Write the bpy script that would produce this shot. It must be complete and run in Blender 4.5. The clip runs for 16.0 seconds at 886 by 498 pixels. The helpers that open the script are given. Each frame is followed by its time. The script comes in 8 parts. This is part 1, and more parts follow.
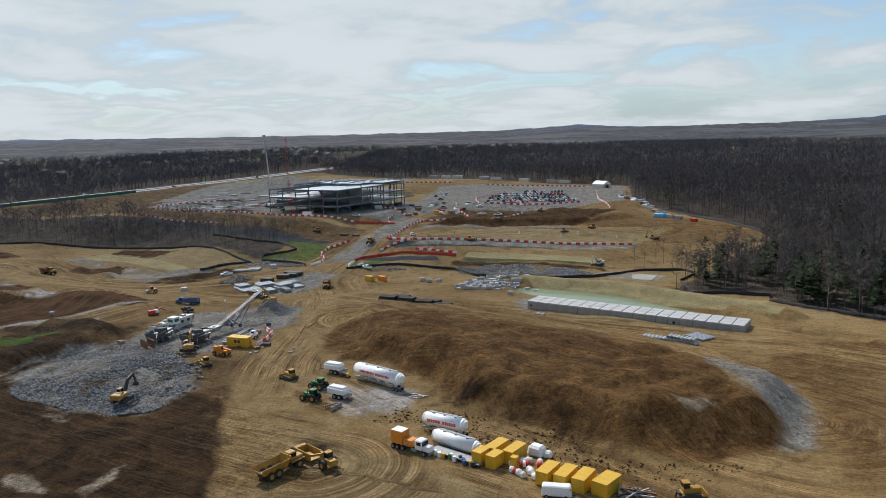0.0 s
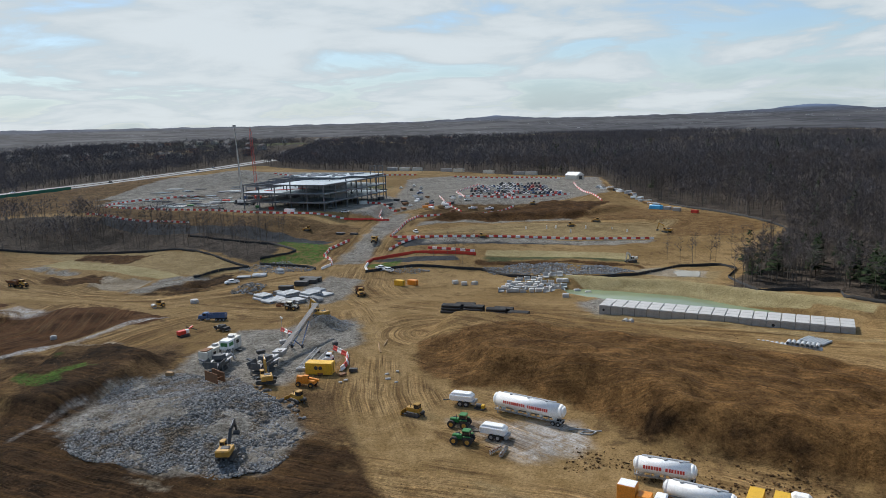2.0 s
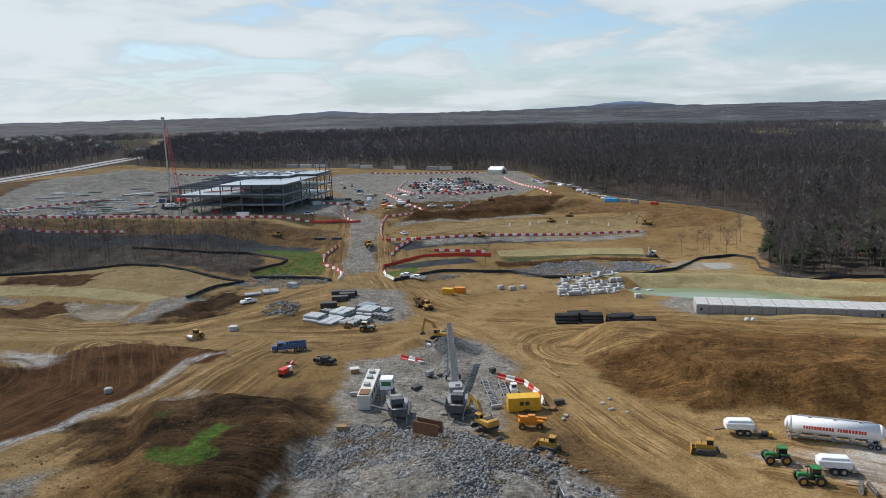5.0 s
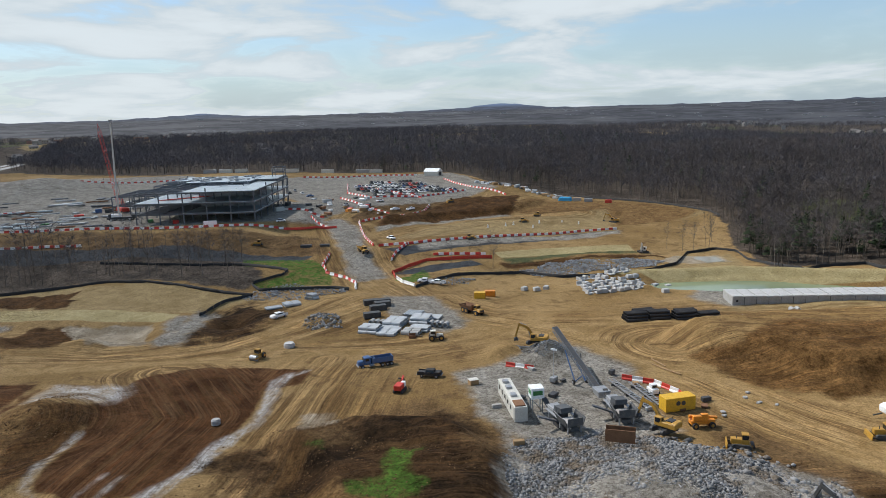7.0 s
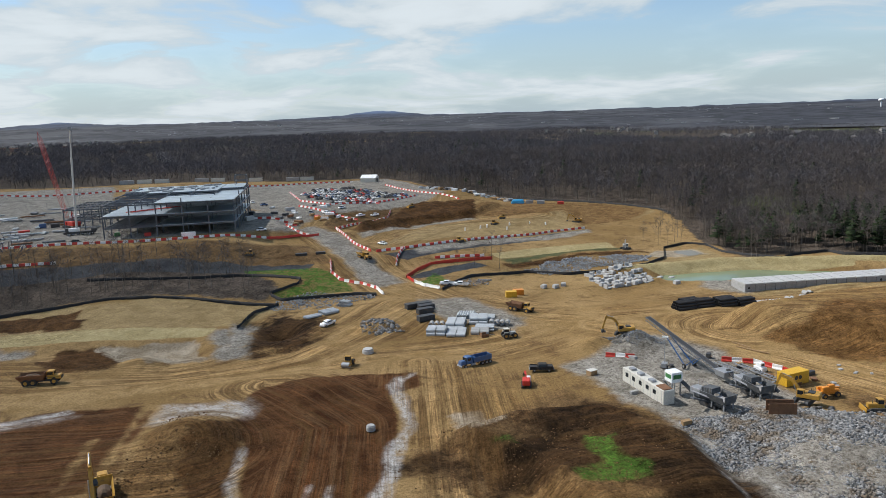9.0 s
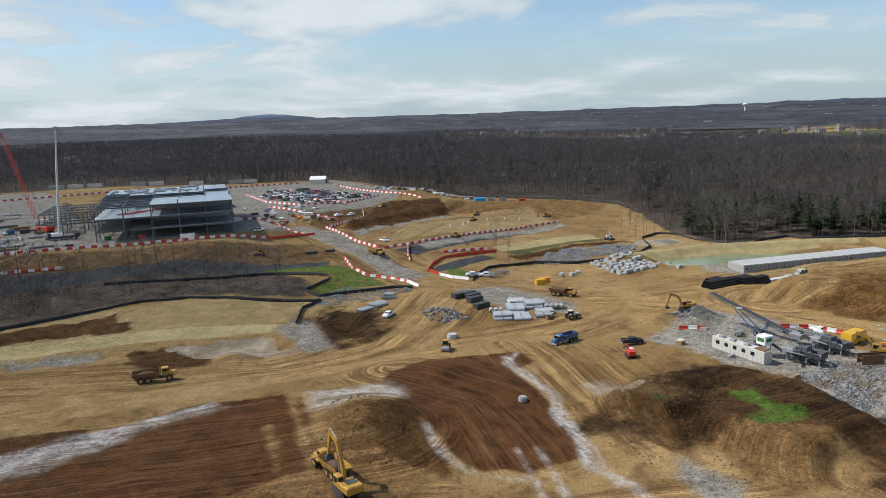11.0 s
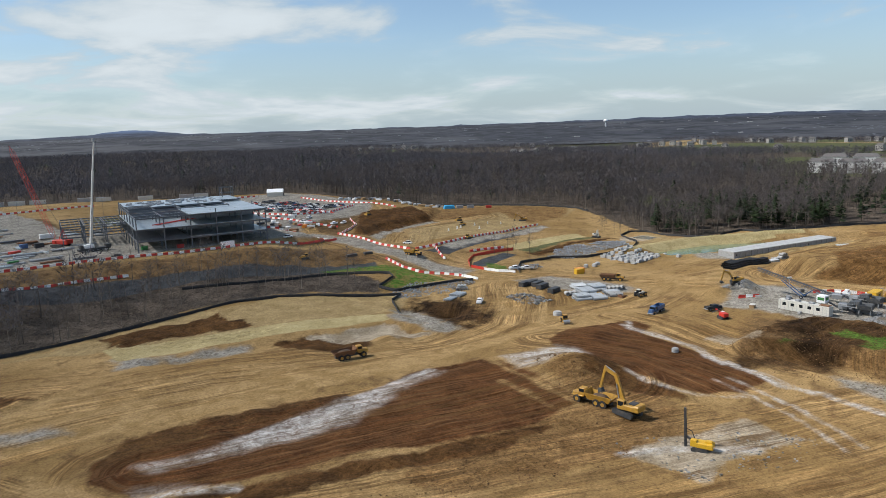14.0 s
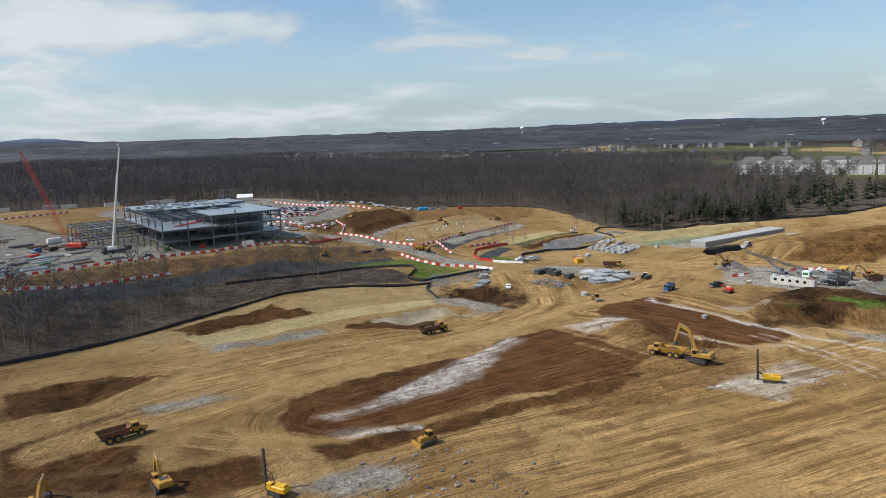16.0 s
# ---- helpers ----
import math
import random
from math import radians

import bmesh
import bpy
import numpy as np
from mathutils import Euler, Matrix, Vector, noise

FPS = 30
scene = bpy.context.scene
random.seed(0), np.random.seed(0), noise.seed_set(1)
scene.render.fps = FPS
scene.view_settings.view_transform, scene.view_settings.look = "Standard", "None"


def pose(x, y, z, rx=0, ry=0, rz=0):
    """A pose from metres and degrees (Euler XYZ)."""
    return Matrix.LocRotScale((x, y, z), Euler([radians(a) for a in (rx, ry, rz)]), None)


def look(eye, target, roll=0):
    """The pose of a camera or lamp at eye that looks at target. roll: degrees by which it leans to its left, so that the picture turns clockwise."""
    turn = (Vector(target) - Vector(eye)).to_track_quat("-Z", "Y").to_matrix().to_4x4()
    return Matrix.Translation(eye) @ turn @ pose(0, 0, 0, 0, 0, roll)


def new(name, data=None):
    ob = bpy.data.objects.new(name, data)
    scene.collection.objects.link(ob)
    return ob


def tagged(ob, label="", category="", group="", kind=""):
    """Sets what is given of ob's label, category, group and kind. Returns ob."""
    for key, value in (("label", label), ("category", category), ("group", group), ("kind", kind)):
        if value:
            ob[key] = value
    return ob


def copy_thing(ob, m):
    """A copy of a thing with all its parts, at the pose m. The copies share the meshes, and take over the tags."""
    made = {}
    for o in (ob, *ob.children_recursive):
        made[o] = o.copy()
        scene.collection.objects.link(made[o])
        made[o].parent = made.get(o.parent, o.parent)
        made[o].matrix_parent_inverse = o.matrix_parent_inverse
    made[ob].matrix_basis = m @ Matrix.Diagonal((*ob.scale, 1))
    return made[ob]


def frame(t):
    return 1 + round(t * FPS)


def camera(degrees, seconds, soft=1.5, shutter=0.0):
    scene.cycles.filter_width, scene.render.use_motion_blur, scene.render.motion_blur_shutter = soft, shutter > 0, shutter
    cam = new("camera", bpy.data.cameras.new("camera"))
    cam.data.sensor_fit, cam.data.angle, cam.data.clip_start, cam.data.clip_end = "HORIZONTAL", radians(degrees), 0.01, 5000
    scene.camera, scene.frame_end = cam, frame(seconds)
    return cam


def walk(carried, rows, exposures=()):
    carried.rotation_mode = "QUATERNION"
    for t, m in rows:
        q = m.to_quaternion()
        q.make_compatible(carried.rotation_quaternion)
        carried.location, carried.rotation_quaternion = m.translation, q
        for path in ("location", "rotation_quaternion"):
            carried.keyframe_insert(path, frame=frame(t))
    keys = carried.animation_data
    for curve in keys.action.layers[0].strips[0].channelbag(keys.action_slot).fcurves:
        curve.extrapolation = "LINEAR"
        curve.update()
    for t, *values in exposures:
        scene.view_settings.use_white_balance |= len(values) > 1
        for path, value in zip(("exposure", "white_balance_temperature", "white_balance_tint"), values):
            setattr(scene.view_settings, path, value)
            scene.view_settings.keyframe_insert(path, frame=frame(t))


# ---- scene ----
cam = camera(63.0, 16.0, soft=0.8)
METRES, EYE, TILT, LEAN, TURN = 440.0, 57.5, 12.1, 0.9, 17.7
ROWS = [
    (0.0, 0.0, 0.0, 0.0, -0.27, -21.14, 0.71),
    (0.5, -0.0277, 0.0168, -0.0037, -2.01, -21.33, 0.36),
    (1.0, -0.055, 0.0334, -0.0076, -3.67, -21.55, -0.02),
    (1.5, -0.0825, 0.0503, -0.0112, -5.36, -21.75, -0.39),
    (2.0, -0.1093, 0.0668, -0.015, -7.09, -21.81, -0.71),
    (2.5, -0.1368, 0.0838, -0.019, -8.81, -21.92, -1.07),
    (3.0, -0.1637, 0.1005, -0.023, -10.48, -22.06, -1.43),
    (3.5, -0.1909, 0.1176, -0.027, -12.75, -22.0, -1.91),
    (4.0, -0.2175, 0.1343, -0.0312, -15.26, -21.91, -2.45),
    (6.5, -0.3525, 0.2172, -0.0493, -28.24, -20.96, -4.93),
    (7.0, -0.377, 0.2322, -0.0522, -30.6, -20.65, -5.27),
    (7.5, -0.403, 0.2479, -0.0555, -33.1, -20.28, -5.63),
    (8.0, -0.4294, 0.2641, -0.059, -35.64, -19.89, -6.02),
    (8.5, -0.4553, 0.2802, -0.0627, -38.16, -19.44, -6.36),
    (9.0, -0.4817, 0.2964, -0.0664, -40.71, -19.0, -6.7),
    (11.5, -0.6107, 0.3777, -0.0862, -51.65, -17.12, -8.2),
    (12.0, -0.637, 0.3939, -0.0899, -53.45, -16.62, -8.39),
    (12.5, -0.6628, 0.4099, -0.0934, -55.2, -16.18, -8.58),
    (13.0, -0.6889, 0.4261, -0.0969, -56.97, -15.63, -8.79),
    (13.5, -0.7148, 0.4419, -0.1006, -58.71, -15.13, -8.95),
    (14.0, -0.741, 0.4579, -0.104, -60.48, -14.72, -9.07),
    (14.5, -0.7669, 0.4735, -0.1075, -62.21, -14.28, -9.18),
    (15.0, -0.7932, 0.4894, -0.1109, -63.96, -13.85, -9.29),
    (15.5, -0.819, 0.5049, -0.1145, -65.7, -13.46, -9.4),
    (16.0, -0.8455, 0.5206, -0.1183, -67.45, -13.01, -9.52),
]
walk(cam, [(t, pose(0, 0, EYE, TILT, LEAN, TURN) @ pose(METRES * x, METRES * y, METRES * z, 90 + pitch, roll, yaw)) for t, x, y, z, yaw, pitch, roll in ROWS],
     exposures=[(0.0, -0.22), (4.0, -0.12), (8.0, -0.10), (12.0, -0.11), (16.0, -0.15)])

# ---- world, sun, exposure ----
SUN_AZ = Vector((-0.74, 0.67, 0.0)).normalized()      # ground direction towards the sun
SUN_EL = radians(47.0)
world = bpy.data.worlds.new("world")
scene.world = world
world.use_nodes = True
wn, wl = world.node_tree.nodes, world.node_tree.links
wn.clear()
sky = wn.new("ShaderNodeTexSky")
sky.sky_type = 'NISHITA'
sky.sun_disc = False
sky.dust_density, sky.ozone_density = 0.3, 4.0
sky.sun_elevation = SUN_EL
sky.sun_rotation = math.atan2(SUN_AZ.x, SUN_AZ.y)
bg = wn.new("ShaderNodeBackground")
bg.inputs[1].default_value = 0.14
wl.new(sky.outputs[0], bg.inputs[0])
# thin broken cloud: noise on a flat layer overhead
wdir = wn.new("ShaderNodeTexCoord").outputs["Generated"]
wsep = wn.new("ShaderNodeSeparateXYZ")
wl.new(wdir, wsep.inputs[0])


def wmath(op, u, v):
    n = wn.new("ShaderNodeMath")
    n.operation = op
    for k, q in enumerate((u, v)):
        if isinstance(q, (int, float)):
            n.inputs[k].default_value = q
        else:
            wl.new(q, n.inputs[k])
    return n.outputs[0]


def wramp(v, p0, p1, q0=0.0, q1=1.0):
    n = wn.new("ShaderNodeMapRange")
    n.interpolation_type = 'SMOOTHSTEP'
    wl.new(v, n.inputs[0])
    for k, q in zip((1, 2, 3, 4), (p0, p1, q0, q1)):
        n.inputs[k].default_value = q
    return n.outputs[0]


wup = wmath('ADD', wmath('MAXIMUM', wsep.outputs[2], 0.0), 0.16)
wflat = wn.new("ShaderNodeCombineXYZ")
wl.new(wmath('DIVIDE', wsep.outputs[0], wup), wflat.inputs[0])
wl.new(wmath('DIVIDE', wsep.outputs[1], wup), wflat.inputs[1])
wnoise = wn.new("ShaderNodeTexNoise")
wnoise.inputs["Scale"].default_value = 1.05
wnoise.inputs["Detail"].default_value = 9.0
wnoise.inputs["Roughness"].default_value = 0.55
wnoise.inputs["Distortion"].default_value = 0.35
wl.new(wflat.outputs[0], wnoise.inputs["Vector"])
# the cloud sheet thickens towards the sun
sunward = wmath('ADD', wmath('MULTIPLY', wsep.outputs[0], SUN_AZ.x), wmath('MULTIPLY', wsep.outputs[1], SUN_AZ.y))
thick = wmath('ADD', wnoise.outputs[0], wmath('MULTIPLY', sunward, 0.13))
cover = wramp(thick, 0.47, 0.60, 0.10, 0.97)
low = wramp(wsep.outputs[2], -0.02, 0.17, 0.88, 0.0)
cover = wmath('MAXIMUM', cover, low)
cloud = wn.new("ShaderNodeBackground")
tint = wn.new("ShaderNodeMix")
tint.data_type = 'RGBA'
wl.new(wramp(thick, 0.44, 0.66), tint.inputs[0])
tint.inputs[6].default_value = (0.67, 0.86, 1.0, 1)
tint.inputs[7].default_value = (0.86, 0.945, 1.0, 1)
wl.new(tint.outputs[2], cloud.inputs[0])
wl.new(wramp(thick, 0.40, 0.72, 0.64, 0.90), cloud.inputs[1])
wmix = wn.new("ShaderNodeMixShader")
wl.new(cover, wmix.inputs[0])
wl.new(bg.outputs[0], wmix.inputs[1])
wl.new(cloud.outputs[0], wmix.inputs[2])
wout = wn.new("ShaderNodeOutputWorld")
wl.new(wmix.outputs[0], wout.inputs[0])
sun = new("sun", bpy.data.lights.new("sun", 'SUN'))
sun.data.energy = 4.9
sun.data.angle = radians(0.6)
sun.data.color = (1.0, 0.978, 0.955)
sun.matrix_world = look((0, 0, 300), Vector((0, 0, 300)) - (SUN_AZ * math.cos(SUN_EL) + Vector((0, 0, math.sin(SUN_EL)))))

# ---- terrain shape ----
LEVELS = [(-72, 153, 0), (-42, 156, 0), (20, 120, 0), (-18, 100, 0), (-100, 212, 0.3), (-46, 260, -5), (3, 224, -4), (60, 200, -3),
          (-92, 292, -5.6), (-98, 130, -0.5), (-112, 90, 0), (-192, 180, -0.8), (-148, 172, 0.4), (-235, 209, 1.4), (-281, 224, 1.2),
          (-311, 249, 0.9), (-226, 166, 1.2), (-330, 160, 1.0), (-219, 265, -3), (-165, 250, -2.4), (-150, 320, -2.8), (-203, 301, -3.6),
          (-197, 347, 0.5), (-146, 377, 2.0), (-160, 405, 4.2), (-268, 440, 10.2), (-350, 422, 10.2), (-221, 410, 8.6), (-7, 476, 0.5)]
LEVELS2 = [(-20, 385, -3.6), (10, 330, -6.5), (-60, 630, 7.5), (-300, 330, -4), (-420, 300, -2), (-140, 520, 8), (-200, 480, 10), (-320, 520, 12),
           (100, 300, -4), (100, 450, 2), (150, 600, 8), (-60, 540, 6), (-480, 450, 8), (-420, 600, 16), (-250, 640, 12), (-600, 500, 2), (-80, 440, -0.5), (30, 40, 0), (-300, 60, 1)]


def sstep(a, b, v):
    t = np.clip((v - a) / (b - a), 0, 1)
    return t * t * (3 - 2 * t)


def seg_dist(x, y, pts):
    """Distance to a polyline, signed side offset and length along it."""
    best = np.full(np.shape(x), 1e9)
    lat = np.zeros(np.shape(x))
    along = np.zeros(np.shape(x))
    run = 0.0
    for (x0, y0), (x1, y1) in zip(pts[:-1], pts[1:]):
        dx, dy = x1 - x0, y1 - y0
        ln = math.hypot(dx, dy)
        t = np.clip(((x - x0) * dx + (y - y0) * dy) / ln ** 2, 0, 1)
        d = np.hypot(x - x0 - t * dx, y - y0 - t * dy)
        s = (dx * (y - y0) - dy * (x - x0)) / ln
        m = d < best
        best = np.where(m, d, best)
        lat = np.where(m, np.sign(s) * d, lat)
        along = np.where(m, run + t * ln, along)
        run += ln
    return best, lat, along


def inside(x, y, pts):
    """Signed distance to a closed outline, positive inside."""
    ring = list(pts) + [pts[0]]
    d = seg_dist(x, y, ring)[0]
    c = np.zeros(np.shape(x), bool)
    for (x0, y0), (x1, y1) in zip(ring[:-1], ring[1:]):
        if y0 != y1:
            c ^= ((y0 > y) != (y1 > y)) & (x < (x1 - x0) * (y - y0) / (y1 - y0) + x0)
    return np.where(c, d, -d)


MOUND = [(-99, 199), (-96, 216), (-78, 215), (-58, 219), (-14, 209), (16, 188), (30, 166), (22, 134), (-8, 126), (-42, 138), (-56, 155), (-82, 166)]
POND_EDGE = [(-64, 285), (-52, 287), (-20, 279), (9, 260), (32, 241), (56, 228), (52, 220), (30, 233), (11, 243), (-10, 254), (-48, 270), (-62, 278)]
POND_Z = -5.75
BANK = [(-66, 296), (-20, 288), (11, 269), (36, 249)]
HWY_Z = 12.0
HEAPS = [(-128, 207.5, 4.0, 8), (-137, 213, 2.6, 7), (-345, 610, 8, 60), (-237, 200, 3.6, 13), (-132, 143, 3.2, 24), (-179, 266, 1.6, 8), (-244, 262, 2.0, 10), (-210, 216, 1.0, 12), (-355, 289, -2.2, 14), (-206, 276, -3.2, 9), (-212, 290, -2.2, 8), (-62, 278, 1.6, 4)]


def height(x, y):
    x, y = np.asarray(x, float), np.asarray(y, float)
    num, den = np.zeros(x.shape), np.zeros(x.shape)
    for px, py, pz in LEVELS + LEVELS2:
        w = 1.0 / ((x - px) ** 2 + (y - py) ** 2 + 180.0) ** 2
        num += w * pz
        den += w
    z = num / den
    far = np.hypot(x + 150, y - 280)
    bearing = np.degrees(np.arctan2(x + 250, y - 150))
    north = 1 - sstep(14, 46, bearing)
    rise = 15.0 * north * sstep(450, 950, far) - 9.0 * (1 - north) * sstep(600, 1100, far)
    z = z * (1 - sstep(380, 900, far)) + (6.0 + rise - 16.0 * sstep(1250, 2000, far)) * sstep(380, 900, far)
    # level pad under the steel frame
    pad = sstep(-6, 6, inside(x, y, [(-350, 428), (-300, 421), (-225, 406), (-172, 408), (-172, 500), (-320, 500)]))
    z = z * (1 - pad) + 9.3 * pad
    # highway bench
    hw = 1 - sstep(22, 48, seg_dist(x, y, [(-560, 150), (-505, 420), (-485, 620), (-480, 800), (-490, 1000), (-560, 1300)])[0])
    z = z * (1 - hw) + HWY_Z * hw
    # brown stockpile with a flat top and raw flanks
    z = z + 6.5 * sstep(0.0, 11.0, inside(x, y, MOUND))
    # terrace embankment
    z = z + 3.0 * sstep(0, 7, inside(x, y, [(-141, 410), (-100, 445), (-58, 448), (-20, 475), (-30, 500), (-82, 496), (-138, 430)]))
    # pond basin and the bank behind it
    z = z - 1.8 * sstep(-1.5, 3.5, inside(x, y, POND_EDGE))
    z = z + 2.6 * (1 - sstep(0.5, 7.0, seg_dist(x, y, BANK)[0]))
    # sunken floor below the straw-covered slope
    z = z - 2.2 * sstep(0, 7, inside(x, y, [(-308, 308), (-262, 294), (-228, 284), (-224, 262), (-250, 262), (-300, 284)]))
    # rough bank beside the crusher
    z = z + 3.4 * sstep(0, 7, inside(x, y, [(-198, 184), (-178, 186), (-158, 176), (-152, 158), (-160, 135), (-190, 136), (-190, 160)]))
    # heaps and hollows
    for hx, hy, hh, hr in HEAPS:
        z = z + hh * np.exp(-((x - hx) ** 2 + (y - hy) ** 2) / (0.36 * hr * hr))
    return z
# end terrain


def vnoise(x, y, scale, seed=0):
    """Smooth value noise, -1 to 1."""
    rng = np.random.RandomState(seed)
    tab = rng.rand(256, 256) * 2 - 1
    u, v = np.asarray(x) / scale + 1000.3, np.asarray(y) / scale + 1000.7
    i, j = np.floor(u).astype(int), np.floor(v).astype(int)
    f, g = u - i, v - j
    f, g = f * f * (3 - 2 * f), g * g * (3 - 2 * g)
    a, b = tab[i % 256, j % 256], tab[(i + 1) % 256, j % 256]
    c, d = tab[i % 256, (j + 1) % 256], tab[(i + 1) % 256, (j + 1) % 256]
    return (a * (1 - f) + b * f) * (1 - g) + (c * (1 - f) + d * f) * g

# ---- materials ----
def nodes_of(name):
    m = bpy.data.materials.new(name)
    m.use_nodes = True
    nt = m.node_tree
    return m, nt, nt.nodes["Principled BSDF"]


def noise_node(nt, scale, detail=4.0, rough=0.55, vec=None, dist=0.0):
    n = nt.nodes.new("ShaderNodeTexNoise")
    n.inputs["Scale"].default_value = scale
    n.inputs["Detail"].default_value = detail
    n.inputs["Roughness"].default_value = rough
    n.inputs["Distortion"].default_value = dist
    if vec is not None:
        nt.links.new(vec, n.inputs["Vector"])
    return n.outputs[0]


def math_node(nt, op, a, b=None, clamp=False):
    n = nt.nodes.new("ShaderNodeMath")
    n.operation = op
    n.use_clamp = clamp
    for k, v in enumerate((a, b)):
        if v is None:
            continue
        if isinstance(v, (int, float)):
            n.inputs[k].default_value = v
        else:
            nt.links.new(v, n.inputs[k])
    return n.outputs[0]


def ramp_node(nt, v, a, b, lo=0.0, hi=1.0):
    n = nt.nodes.new("ShaderNodeMapRange")
    n.interpolation_type = 'SMOOTHSTEP'
    nt.links.new(v, n.inputs[0])
    for k, q in zip((1, 2, 3, 4), (a, b, lo, hi)):
        n.inputs[k].default_value = q
    return n.outputs[0]


def mix_node(nt, fac, a, b, mode='MIX'):
    n = nt.nodes.new("ShaderNodeMix")
    n.data_type = 'RGBA'
    n.blend_type = mode
    for k, v in ((0, fac), (6, a), (7, b)):
        if isinstance(v, (int, float)):
            n.inputs[k].default_value = v
        elif isinstance(v, (tuple, list)):
            n.inputs[k].default_value = (*v[:3], 1)
        else:
            nt.links.new(v, n.inputs[k])
    return n.outputs[2]


def bump_node(nt, hgt, strength, dist, bsdf):
    n = nt.nodes.new("ShaderNodeBump")
    n.inputs["Strength"].default_value = strength
    n.inputs["Distance"].default_value = dist
    nt.links.new(hgt, n.inputs["Height"])
    nt.links.new(n.outputs[0], bsdf.inputs["Normal"])


def worn(name, col, dirt=(0.2, 0.14, 0.08), amount=0.35, rough=0.6, metal=0.0, scale=1.2, spread=0.15, bump=0.0, object_tint=0.0):
    """A coated or bare surface with large stains, fine grain and dust."""
    m, nt, b = nodes_of(name)
    tc = nt.nodes.new("ShaderNodeTexCoord").outputs["Object"]
    n1 = noise_node(nt, scale, 5, 0.6, tc)
    n2 = noise_node(nt, scale * 9, 3, 0.6, tc)
    light = tuple(min(1, c * (1 + spread)) for c in col)
    dark = tuple(c * (1 - spread) for c in col)
    c = mix_node(nt, ramp_node(nt, n2, 0.3, 0.7), dark, light)
    c = mix_node(nt, ramp_node(nt, n1, 0.45, 0.8, 0.0, amount), c, dirt)
    if object_tint:
        oi = nt.nodes.new("ShaderNodeObjectInfo").outputs["Random"]
        c = mix_node(nt, ramp_node(nt, oi, 0, 1, 0, object_tint), c, dirt)
    nt.links.new(c, b.inputs["Base Color"])
    nt.links.new(ramp_node(nt, n1, 0.2, 0.8, rough - 0.1, min(1, rough + 0.15)), b.inputs["Roughness"])
    b.inputs["Metallic"].default_value = metal
    if bump:
        bump_node(nt, n2, bump, 0.05, b)
    return m


KINDS = [  # name, colour a, colour b, edge noise amount, edge softness
    ("litter", (0.062, 0.049, 0.038), (0.138, 0.110, 0.086), 5.0, 1.2),
    ("earth", (0.098, 0.058, 0.026), (0.205, 0.128, 0.058), 7.0, 3.0),
    ("spoil", (0.078, 0.040, 0.013), (0.228, 0.125, 0.045), 4.0, 1.5),
    ("paletan", (0.25, 0.175, 0.080), (0.36, 0.262, 0.128), 4.0, 1.5),
    ("ochre", (0.155, 0.088, 0.033), (0.270, 0.165, 0.070), 5.0, 2.0),
    ("brown", (0.046, 0.022, 0.008), (0.122, 0.062, 0.022), 4.0, 1.0),
    ("mud", (0.014, 0.008, 0.0038), (0.074, 0.040, 0.017), 17.0, 4.5),
    ("clay", (0.046, 0.0175, 0.006), (0.108, 0.047, 0.017), 2.0, 0.7),
    ("meadow", (0.070, 0.078, 0.034), (0.110, 0.116, 0.052), 6.0, 2.0),
    ("asphalt", (0.045, 0.048, 0.052), (0.075, 0.078, 0.082), 1.0, 0.5),
    ("road", (0.26, 0.165, 0.066), (0.39, 0.260, 0.118), 3.0, 1.4),
    ("gravel", (0.230, 0.208, 0.172), (0.375, 0.345, 0.295), 5.0, 2.0),
    ("silt", (0.27, 0.215, 0.145), (0.41, 0.345, 0.255), 4.0, 0.8),
    ("lime", (0.36, 0.335, 0.30), (0.60, 0.575, 0.54), 3.0, 2.2),
    ("grass", (0.042, 0.086, 0.012), (0.086, 0.160, 0.025), 3.0, 0.7),
    ("straw", (0.33, 0.262, 0.125), (0.43, 0.35, 0.18), 1.0, 0.5),
]


